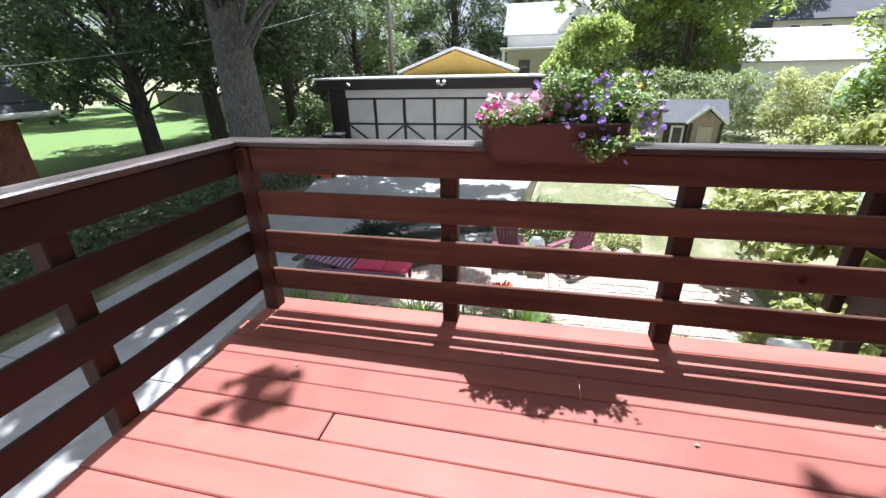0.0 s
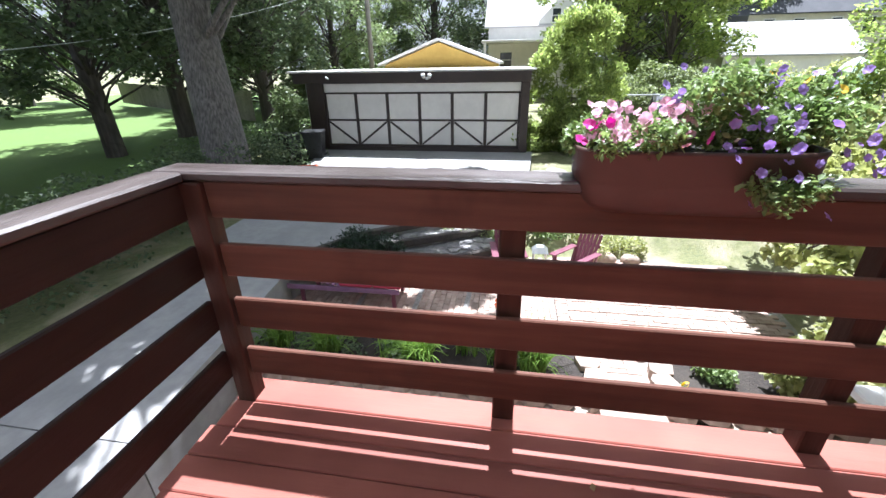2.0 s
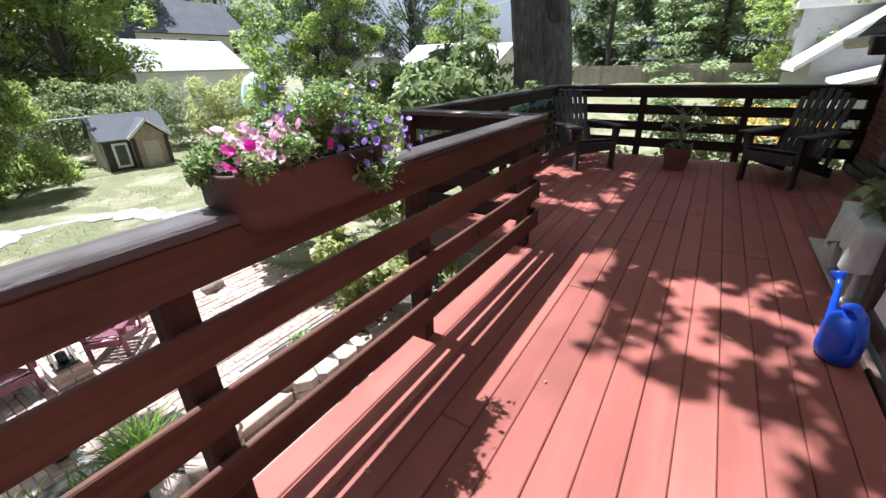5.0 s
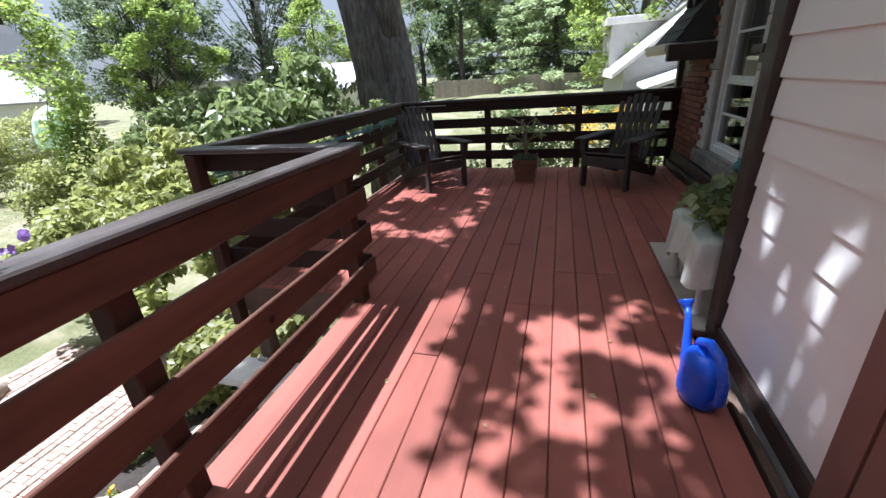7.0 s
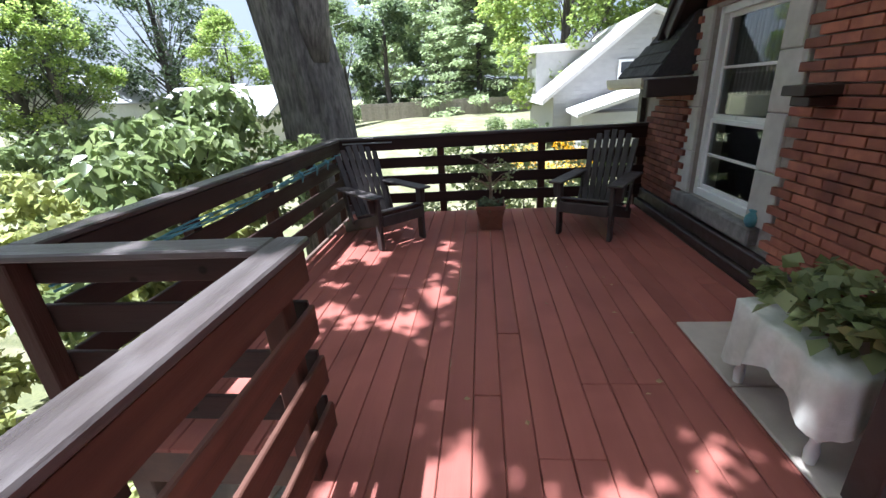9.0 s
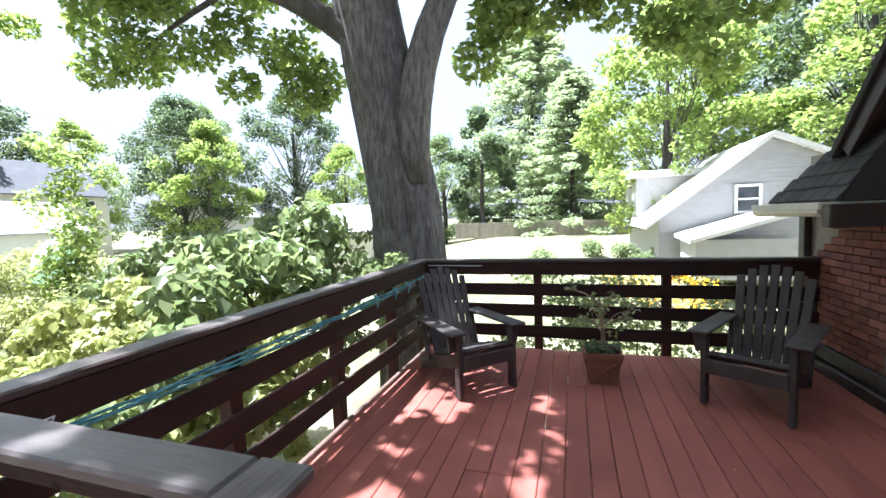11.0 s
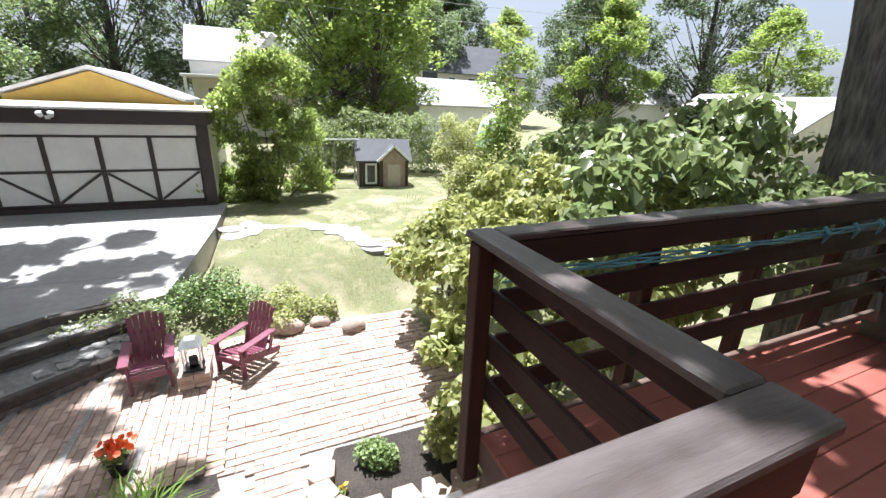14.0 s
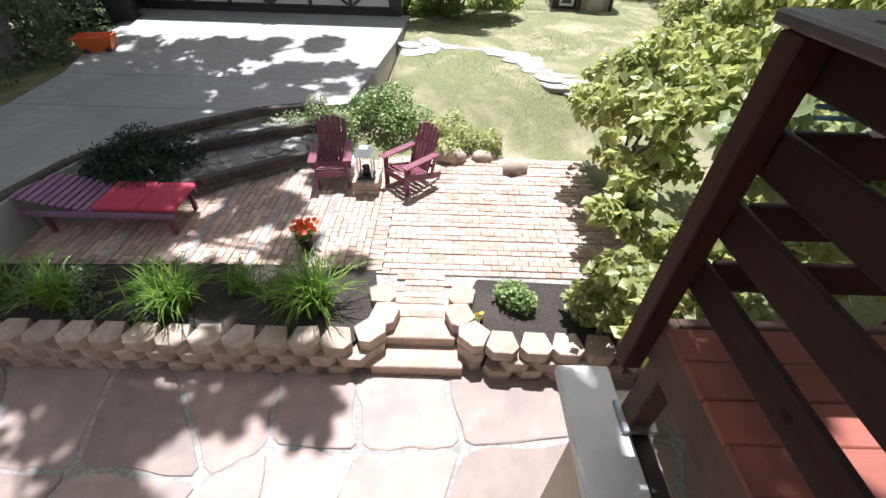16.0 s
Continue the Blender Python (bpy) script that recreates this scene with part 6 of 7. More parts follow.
def gable_house(name, label, x0, x1, y0, y1, z0, eave, ridge, wall_mat, roof_mat, axis="y", over=0.35, at=None, category="house"):
    """Walls with gables and two roof slopes; the ridge runs along axis."""
    t = thing(name, label, category, at=at)
    if axis == "y":
        xm = (x0 + x1) / 2
        v = [(x0, y0, z0), (x1, y0, z0), (x1, y1, z0), (x0, y1, z0), (x0, y0, eave), (x1, y0, eave), (x1, y1, eave), (x0, y1, eave), (xm, y0, ridge), (xm, y1, ridge)]
        f = [[0, 1, 5, 8, 4], [1, 2, 6, 5], [2, 3, 7, 9, 6], [3, 0, 4, 7], [4, 8, 9, 7], [5, 6, 9, 8]]
    else:
        ym = (y0 + y1) / 2
        v = [(x0, y0, z0), (x1, y0, z0), (x1, y1, z0), (x0, y1, z0), (x0, y0, eave), (x1, y0, eave), (x1, y1, eave), (x0, y1, eave), (x0, ym, ridge), (x1, ym, ridge)]
        f = [[0, 1, 5, 4], [1, 2, 6, 9, 5], [2, 3, 7, 6], [3, 0, 4, 8, 7], [4, 5, 9, 8], [6, 7, 8, 9]]
    part("wall", Shape().put(v, f), wall_mat, t)
    for s in (0, 1):
        if axis == "y":
            xe = (x0, x1)[s]
            d = Vector((xe - xm, 0, eave - ridge)).normalized() * over
            a, b = Vector((xm, 0, ridge + 0.06)), Vector((xe, 0, eave + 0.06)) + d
            q = [(a.x, y0 - over, a.z), (a.x, y1 + over, a.z), (b.x, y1 + over, b.z), (b.x, y0 - over, b.z)]
        else:
            ye = (y0, y1)[s]
            d = Vector((0, ye - ym, eave - ridge)).normalized() * over
            a, b = Vector((0, ym, ridge + 0.06)), Vector((0, ye, eave + 0.06)) + d
            q = [(x0 - over, a.y, a.z), (x1 + over, a.y, a.z), (x1 + over, b.y, b.z), (x0 - over, b.y, b.z)]
        v = q + [(x, y, z + 0.12) for x, y, z in q]
        part("roof", Shape().put(v, [[0, 1, 2, 3], [7, 6, 5, 4]] + [[i, i + 4, (i + 1) % 4 + 4, (i + 1) % 4] for i in range(4)]), roof_mat, t)
    return t


yg = gable_house("yellow_garage", "yellow gabled garage with a pale roof behind the flat garage", -25.5, -20.4, -5.3, 0.15, -1.8, 1.35, 2.32, M["yellow_paint"], M["white_roof"], "x", 0.3, category="garage")
wh = gable_house("white_house", "white two-storey house with a pale roof beyond the gardens", -47, -40, -1.4, 6.8, -1.6, 4.3, 7.0, M["house_white"], M["roof_pale"], "y")
part("gable_wing", Shape().put([(-39.9, 2.9, -1.6), (-39.9, 6.8, -1.6), (-39.9, 6.8, 4.6), (-39.9, 4.85, 6.7), (-39.9, 2.9, 4.6), (-44, 2.9, -1.6), (-44, 6.8, -1.6), (-44, 6.8, 4.6), (-44, 4.85, 6.7), (-44, 2.9, 4.6)],
                             [[0, 1, 2, 3, 4], [1, 6, 7, 2], [5, 0, 4, 9], [2, 7, 8, 3], [3, 8, 9, 4]]), M["house_white"], wh)
far_window(wh, -39.9, 4.35, 4.4, 0.85, 1.2)
far_window(wh, -39.98, 0.2, 0.9, 1.2, 1.4)
part("porch_roof", Shape().beam((-38.5, -1.8, 3.0), (-38.5, 6.9, 3.0), 3.2, 0.22, 0.03), M["white_roof"], wh)
part("porch_post", Shape().block(-37.1, -36.9, -1.6, -1.4, -1.6, 2.9, 0.02), M["house_white"], wh)
part("porch_post", Shape().block(-37.1, -36.9, 6.5, 6.7, -1.6, 2.9, 0.02), M["house_white"], wh)
gg = gable_house("grey_garage", "white garage with a broad pale grey roof", -37, -31, 14.6, 22.5, -1.6, 1.6, 3.5, M["house_white"], M["roof_pale"], "y", category="garage")
ch = gable_house("cream_house", "cream house with a dark gambrel roof and white dormer", -62, -52, 22.0, 38.0, -1.5, 5.6, 9.4, M["house_cream"], M["roof_dark"], "y")
for y in (26.8, 29.6, 33.0, 36.0):
    far_window(ch, -51.98, y, 3.4, 1.1, 1.7)
part("dark_wing", Shape().put([(-51.6, 20.0, -1.5), (-51.6, 24.6, -1.5), (-51.6, 24.6, 5.4), (-51.6, 20.0, 5.4), (-53.0, 20.2, 7.6), (-53.0, 24.4, 7.6), (-58, 20, -1.5), (-58, 24.6, -1.5), (-58, 24.6, 5.4), (-58, 20, 5.4)],
                             [[0, 1, 2, 3], [3, 2, 5, 4], [1, 7, 8, 2], [6, 0, 3, 9]]), M["roof_dark"], ch)
dm = part("dormer", Shape().put([(-50.9, 20.7, 4.7), (-50.9, 22.3, 4.7), (-50.9, 22.3, 6.1), (-50.9, 21.5, 6.9), (-50.9, 20.7, 6.1), (-53, 20.7, 4.7), (-53, 22.3, 4.7), (-53, 22.3, 6.1), (-53, 21.5, 6.9), (-53, 20.7, 6.1)],
                              [[0, 1, 2, 3, 4], [1, 6, 7, 2], [5, 0, 4, 9], [2, 7, 8, 3], [3, 8, 9, 4]]), M["house_white"], ch)
part("pane", Shape().block(-50.89, -50.85, 21.15, 21.85, 5.0, 6.0, 0.005), M["window_dark"], dm)
gable_house("pale_house", "small white house with a grey roof among trees", -36, -30, 33, 42, -1.4, 2.4, 4.6, M["house_white"], M["roof_pale"], "y")
gable_house("pale_house", "low white house half hidden behind shrubs", -22, -17, 31, 37, -1.2, 1.4, 2.9, M["house_cream"], M["roof_pale"], "x")
gable_house("grey_shed", "low shed with a pale roof behind the hedge", -13.5, -9.5, 22, 28, -1.4, 1.0, 2.3, M["house_cream"], M["roof_pale"], "x", category="shed")

# clapboard neighbour with a broad gable towards the deck
nb = thing("neighbour_house", "pale grey clapboard house with a steep gable", "house")
NY = 20.0
PK, PZ, EL, EZ, ER = 6.97, 3.80, 3.2, 0.95, 12.6      # ridge, its height, eave, its height, far eave
part("wall", Shape().put([(EL + 0.35, NY, -0.6), (ER, NY, -0.6), (ER, NY, 1.2), (PK, NY, PZ), (EL + 0.35, NY, EZ + 0.2), (EL + 0.35, NY + 8, -0.6), (ER, NY + 8, -0.6), (ER, NY + 8, 1.2), (PK, NY + 8, PZ), (EL + 0.35, NY + 8, EZ + 0.2)],
                        [[0, 1, 2, 3, 4], [1, 6, 7, 2], [5, 0, 4, 9], [6, 5, 9, 8, 7]]), M["house_grey"], nb)
for xb, zb in ((EL - 0.1, EZ - 0.1), (ER + 0.4, 1.0)):
    q = [(PK, NY - 0.3, PZ + 0.05), (PK, NY + 8.3, PZ + 0.05), (xb, NY + 8.3, zb), (xb, NY - 0.3, zb)]
    v = q + [(x, y, z + 0.16) for x, y, z in q]
    part("roof", Shape().put(v, [[0, 1, 2, 3], [7, 6, 5, 4]] + [[i, i + 4, (i + 1) % 4 + 4, (i + 1) % 4] for i in range(4)]), M["white_roof"], nb)
for k in range(28):
    z = -0.5 + k * 0.15
    xl = EL + 0.36 if z < EZ + 0.15 else EL + 0.36 + (z - EZ - 0.15) / (PZ - EZ - 0.15) * (PK - EL - 0.36)
    xr = ER - 0.1 if z < 1.2 else ER - 0.1 - (z - 1.2) / (PZ - 1.2) * (ER - PK - 0.1)
    if xr - xl > 0.4:
        part("clapboard", Shape().put([(xl, NY - 0.03, z), (xr, NY - 0.03, z), (xr, NY - 0.005, z + 0.145), (xl, NY - 0.005, z + 0.145), (xl, NY - 0.001, z), (xr, NY - 0.001, z)], [[0, 1, 2, 3], [4, 5, 1, 0]]), M["house_grey"], nb)
far_window(nb, 6.3, NY - 0.03, 1.3, 0.8, 1.0, "y")
far_window(nb, 9.2, NY - 0.03, 1.3, 0.8, 1.0, "y")
part("back_wing", Shape().block(EL + 0.15, 7.0, NY + 4, NY + 7.9, 0.9, 3.0, 0.0), M["house_grey"], nb, "pale rear wing wall")
part("wing_roof", Shape().block(EL - 0.1, 7.2, NY + 3.7, NY + 8.2, 3.003, 3.3, 0.02), M["white_roof"], nb, "white flat wing roof")
lean = thing("lean_to", "small pale lean-to with a sloping roof beside the neighbour house", "lean-to")
part("wall", Shape().block(4.2, 6.9, NY - 2.2, NY - 0.31, -0.7, 0.55, 0.0), M["house_grey"], lean)
part("roof", Shape().put([(4.0, NY - 2.4, 0.45), (7.1, NY - 2.4, 1.35), (7.1, NY - 0.32, 1.45), (4.0, NY - 0.32, 0.55), (4.0, NY - 2.4, 0.57), (7.1, NY - 2.4, 1.47), (7.1, NY - 0.32, 1.57), (4.0, NY - 0.32, 0.67)],
                         [[3, 2, 1, 0], [4, 5, 6, 7], [0, 1, 5, 4], [1, 2, 6, 5], [2, 3, 7, 6], [3, 0, 4, 7]]), M["white_roof"], lean)
# brick neighbour on the drive side
lb = thing("brick_neighbour", "brick house with a dark shingled hip roof past the hedge", "house")
part("wall", Shape().block(-7.0, 8.0, -21.0, -12.4, -2.2, 0.55, 0.0), M["brick"], lb)
v = [(-7.6, -11.8, 0.55), (8.6, -11.8, 0.55), (8.6, -21.6, 0.55), (-7.6, -21.6, 0.55), (-4.6, -16.7, 6.6), (4.0, -16.7, 6.6)]
part("roof", Shape().put(v, [[0, 1, 5, 4], [1, 2, 5], [2, 3, 4, 5], [3, 0, 4], [3, 2, 1, 0]]), M["roof_dark"], lb)
part("gutter", Shape().tube([(-7.65, -11.75, 0.5), (8.6, -11.75, 0.5)], 0.08, 8).tube([(-7.65, -11.75, 0.5), (-7.65, -21.6, 0.5)], 0.08, 8), M["white_plastic"], lb)
courses = Shape()
for k in range(12):
    u = (k + 0.5) / 12
    courses.tube([(-7.6 + 3.0 * u, -11.8 - 4.9 * u, 0.58 + 6.05 * u), (8.6 - 4.6 * u, -11.8 - 4.9 * u, 0.58 + 6.05 * u)], 0.02, 4)
    courses.tube([(-7.6 + 3.0 * u, -11.8 - 4.9 * u, 0.58 + 6.05 * u), (-7.6 + 3.0 * u, -21.6 + 4.9 * u, 0.58 + 6.05 * u)], 0.02, 4)
part("shingle_courses", courses, M["roof_dark"], lb)

# playhouse and swing frame
ph = thing("playhouse", "small toy playhouse with tan stone walls and a grey roof", "playhouse", at=pose(-17.2, 7.8, -1.78, 0, 0, -8))
part("wall", Shape().put([(-0.8, -1.0, 0), (0.8, -1.0, 0), (0.8, 1.0, 0), (-0.8, 1.0, 0), (-0.8, -1.0, 1.15), (0.8, -1.0, 1.15), (0.8, 1.0, 1.15), (-0.8, 1.0, 1.15), (0, -1.0, 1.8), (0, 1.0, 1.8)],
                        [[0, 1, 5, 8, 4], [1, 2, 6, 5], [2, 3, 7, 9, 6], [3, 0, 4, 7]]), M["tan_wall"], ph)
part("front_porch", Shape().put([(0.8, -0.15, 0), (1.0, -0.15, 0), (1.0, 0.9, 0), (0.8, 0.9, 0), (0.8, -0.15, 1.15), (1.0, -0.15, 1.15), (1.0, 0.9, 1.15), (0.8, 0.9, 1.15), (1.0, 0.38, 1.6), (0.5, 0.38, 1.6)],
                                [[0, 1, 5, 4], [1, 2, 6, 8, 5], [2, 3, 7, 6]]), M["block"], ph)
for cy_ in (-0.97, -0.14, 0.9):
    part("corner_board", Shape().block(0.83 if cy_ < -0.2 else 1.03, 0.87 if cy_ < -0.2 else 1.07, cy_ - 0.06, cy_ + 0.06, 0.0, 1.12, 0.01), M["dark_trim"], ph)
part("front_panel", Shape().block(0.803, 0.822, -0.9, -0.2, 0.0, 1.12, 0.004), M["dark_trim"], ph)
rf = Shape()
for s in (-1, 1):
    q = [(0, -1.15, 1.86), (0, 1.15, 1.86), (0.98 * s, 1.15, 1.06), (0.98 * s, -1.15, 1.06)]
    rf.put(q + [(x, y, z + 0.06) for x, y, z in q], [[0, 1, 2, 3], [7, 6, 5, 4]] + [[i, i + 4, (i + 1) % 4 + 4, (i + 1) % 4] for i in range(4)])
    q = [(0.2, 0.38, 1.72), (1.12, 0.38, 1.72), (1.12, 0.38 + 0.68 * s, 1.1), (0.7, 0.38 + 0.68 * s, 1.1)]
    rf.put(q + [(x, y, z + 0.06) for x, y, z in q], [[0, 1, 2, 3], [7, 6, 5, 4]] + [[i, i + 4, (i + 1) % 4 + 4, (i + 1) % 4] for i in range(4)])
part("roof", rf, M["roof_dark"], ph, "grey moulded roof")
part("door", Shape().block(1.005, 1.03, 0.12, 0.64, 0.02, 0.98, 0.01), M["tan_wall"], ph, "brown door")
for y in (-0.55,):
    wv = part("window", Shape().block(0.825, 0.88, y - 0.24, y - 0.16, 0.15, 1.0, 0.01).block(0.825, 0.88, y + 0.16, y + 0.24, 0.15, 1.0, 0.01).block(0.825, 0.88, y - 0.16, y + 0.16, 0.92, 1.0, 0.01).block(0.825, 0.88, y - 0.16, y + 0.16, 0.15, 0.23, 0.01), M["white_plastic"], ph)
    part("pane", Shape().block(0.83, 0.85, y - 0.155, y + 0.155, 0.235, 0.915, 0.002), M["window_dark"], wv)
part("trim", Shape().beam((1.13, -0.32, 1.1), (1.13, 0.38, 1.72), 0.03, 0.09, 0.005).beam((1.13, 1.08, 1.1), (1.13, 0.38, 1.72), 0.03, 0.09, 0.005), M["white_plastic"], ph)
sw = thing("swing_frame", "bare grey metal swing frame beside the playhouse", "swing frame", at=pose(-17.0, 5.7, -1.75))
for y in (-0.95, 0.95):
    for s in (-1, 1):
        part("leg", Shape().tube([(0.45 * s, y, 0.0), (0.05 * s, y, 1.85)], 0.03, 6), M["metal_grey"], sw)
part("top_bar", Shape().tube([(0, -1.1, 1.87), (0, 1.1, 1.87)], 0.035, 6), M["metal_grey"], sw)
for y in (-0.4, 0.1):
    part("hanger", Shape().tube([(0, y, 1.85), (0, y, 0.5)], 0.012, 5), M["metal_grey"], sw)

par = thing("garden_parasol", "pale mint green covered garden parasol behind the shrubs", "parasol", at=pose(-14.0, 11.3, -1.8) @ Matrix.Scale(1.2, 4))
part("canopy", Shape().lathe([(0.46, 1.6), (0.5, 1.75), (0.48, 2.0), (0.4, 2.3), (0.26, 2.5), (0.06, 2.62), (0.0, 2.63)], 8), leaf_material("mint_cloth", (0.60, 0.72, 0.64), (0.66, 0.77, 0.69), 0.3, 0.8), par)
part("pole", Shape().tube([(0, 0, 0), (0, 0, 2.6)], 0.025, 8), M["white_plastic"], par)
part("base", Shape().lathe([(0.0, 0.0), (0.24, 0.0), (0.22, 0.08), (0.04, 0.1), (0.0, 0.1)], 14), M["metal_grey"], par)

# utility poles and wires
pl = thing("utility_pole", "weathered wooden utility pole with cross wires", "utility pole", "utility poles", at=pose(-26.5, -8.0, -1.8))
part("shaft", Shape().tube([(0, 0, -0.2), (0, 0, 5), (0, 0, 11)], [0.17, 0.15, 0.12], 10), M["pole_wood"], pl, smooth=True)
part("crossarm", Shape().block(-0.06, 0.06, -1.1, 1.1, 9.6, 9.75, 0.01), M["pole_wood"], pl)
p2 = copy_thing(pl, pose(-28, 42, -1.4))
for name_, a, b, sag in (("wire", (-26.5, -8, 6.9), (-28, 42, 8.6), 0.9), ("wire", (-26.5, -8, 7.9), (-28, 42, 9.4), 0.8), ("wire", (-26.5, -8, 6.4), (-6, -12.2, 1.6), 0.7),
                         ("wire", (-26.5, -8, 7.2), (-2, -30, 8.0), 0.8), ("wire", (-26.5, -8, 7.9), (-2, -30, 9.0), 0.8), ("wire", (-28, 42, 7.6), (-4.5, 21, 4.5), 0.8)):
    pts = [Vector(a).lerp(Vector(b), k / 16) - Vector((0, 0, sag * 4 * (k / 16) * (1 - k / 16))) for k in range(17)]
    solid("wire", Shape().tube(pts, 0.014, 4), M["wire"], "thin overhead wire between pole and houses", "wire", "overhead wires")

# fences
def board_fence(label, a, b, height, n, group):
    t = thing("fence", label, "fence", group)
    a, b = Vector(a), Vector(b)
    d = (b - a) / n
    me = Shape().block(-0.02, 0.02, -d.length * 0.49, d.length * 0.49, 0, height, 0.01).data("fence_board", M["fence_wood"])
    turn = math.degrees(math.atan2(-d.x, d.y))
    for k in range(n):
        p = a + d * (k + 0.5)
        part("fence_board", me, None, t, at=pose(p.x, p.y, p.z + random.uniform(-0.02, 0.02), 0, 0, turn))
    part("fence_rail", Shape().beam(a + Vector((0, 0, height * 0.8)), b + Vector((0, 0, height * 0.8)), 0.1, 0.1), M["fence_wood"], t)
    return t


board_fence("long grey wooden board fence across the far lawn", (-11.0, 44.0, -0.62), (9.0, 44.6, -0.72), 1.55, 60, "far fences")
board_fence("grey wooden fence behind the side lawn", (-33, -34, -1.4), (-22, -14, -1.6), 1.7, 60, "far fences")

# lawn grass: short blades over the near lawn
rng = np.random.default_rng(88)
gx, gy = rng.uniform(-19.5, -7.6, 26000), rng.uniform(1.9, 15.0, 26000)
keep = ~((gx < -13.6) & (gy < 2.6)) & ~((gx > -9.5) & (gy < 3.0))
gpts = np.stack([gx[keep], gy[keep], np.array([float(lie(x, y)) - 0.005 for x, y in zip(gx[keep], gy[keep])])], 1)
v, f = leaves(gpts, 0.04, -0.8, 0.8, 89, 0.14)
tagged(part("grass", leaf_mesh("grass", v, f, M["grass_blade"]), None), "short sunlit lawn grass with thin patches", "grass", kind="stuff")

# stepping stones and a flat boulder by the lawn
rs = random.Random(77)
line_ = [(-11.0, 1.9), (-11.7, 2.8), (-11.6, 3.8), (-11.0, 4.6), (-10.2, 5.2), (-9.4, 5.6), (-8.7, 5.8)]
pathxy = []
for (xa, ya), (xb, yb) in zip(line_, line_[1:]):
    for u in (0.0, 0.5):
        for side in (-0.22, 0.24):
            pathxy.append((xa + (xb - xa) * u + rs.uniform(-0.1, 0.1) + 0.5 * side, ya + (yb - ya) * u + side + rs.uniform(-0.08, 0.08)))
for x, y in pathxy:
    n = 11
    outl = [(0.42 * rs.uniform(0.7, 1.1) * math.cos(6.283 * k / n), 0.33 * rs.uniform(0.7, 1.1) * math.sin(6.283 * k / n)) for k in range(n)]
    solid("stepping_stone", Shape().prism(outl, -0.08, 0.010, None, 0.012, 0.004), M["grout"], "pale irregular stepping stone set in the lawn", "stepping stone", "stepping stones", at=pose(x, y, float(lie(x, y)) + 0.006, 0, 0, rs.uniform(0, 360)))
for x, y, s in ((-6.95, 3.15, 0.3), (-6.6, 4.3, 0.24), (-6.9, -0.15, 0.2), (-6.75, 0.25, 0.16), (-7.0, 3.75, 0.2)):
    m_ = Shape()
    vs, fs = [], []
    for j in range(6):
        th = math.pi * j / 5
        for k in range(10):
            a = 6.283 * k / 10
            rr = s * (1 + 0.16 * math.sin(3 * a + j) + 0.1 * math.cos(5 * a + 2 * j))
            vs.append((rr * math.sin(th) * math.cos(a), 0.75 * rr * math.sin(th) * math.sin(a), 0.55 * s * math.cos(th)))
    for j in range(5):
        for k in range(10):
            fs.append([j * 10 + k, j * 10 + (k + 1) % 10, (j + 1) * 10 + (k + 1) % 10, (j + 1) * 10 + k])
    solid("boulder", m_.put(vs, fs), M["block"], "pale rounded boulder at the patio edge", "boulder", "boulders", smooth=True, at=pose(x, y, Z_PAT + 0.25 * s, 0, 0, 40 * x))

rs = random.Random(55)
for (ta, tb_, z) in ((TIERS[0][1:], TIERS[1], -2.12), (TIERS[1], TIERS[2][1:], -2.29)):
    for k in range(34):
        i = rs.randrange(min(len(ta), len(tb_)) - 1)
        u, w = rs.random(), rs.uniform(0.18, 0.8)
        p = Vector(ta[i]).lerp(Vector(ta[i + 1]), u).lerp(Vector(tb_[i]).lerp(Vector(tb_[i + 1]), u), w)
        s = rs.uniform(0.09, 0.2)
        n = rs.choice((5, 6, 7))
        outl = [(s * rs.uniform(0.7, 1.1) * math.cos(6.283 * q / n), s * rs.uniform(0.55, 0.95) * math.sin(6.283 * q / n)) for q in range(n)]
        solid("rubble_stone", Shape().prism(outl, -0.03, rs.uniform(0.02, 0.06), None, 0.015, 0.008), M["gravel"], "flat grey rubble stone on the timber terrace", "stone", "rubble stones", at=pose(p.x, p.y, z + 0.004, 0, 0, rs.uniform(0, 360)))
dry = leaf_material("dry_leaf", (0.22, 0.13, 0.06), (0.45, 0.33, 0.17), 0.2)
for k in range(26):
    x, y = rs.uniform(0.2, 2.0), rs.uniform(0.3, 7.4)
    v, f = leaves([(0, 0, 0.003)], 0.035, 0.0, 0.15, 400 + k, 0.35, 0.12)
    solid("fallen_leaf", Shape().put(v, f.tolist()), dry, "small dry leaf lying on the red deck", "leaf", "fallen leaves", at=pose(x, y, 0.004, 0, 0, rs.uniform(0, 360)))

# ---- pieces: planks, clapboards, bricks, stones ----
rs = random.Random(9)
PITCH, PW = 0.1465, 0.1430
plank_cache = {}


def plank(x, y0, y1):
    """One deck plank; alike lengths share a mesh."""
    l = round(y1 - y0, 2)
    if l not in plank_cache:
        plank_cache[l] = Shape().block(-PW / 2, PW / 2, -l / 2, l / 2, -0.03, 0.0, 0.005).data("plank", M["deck"])
    part("plank", plank_cache[l], None, deck, at=pose(x, (y0 + y1) / 2, rs.uniform(-0.0015, 0.0015), 0, 0, rs.uniform(-0.03, 0.03)))


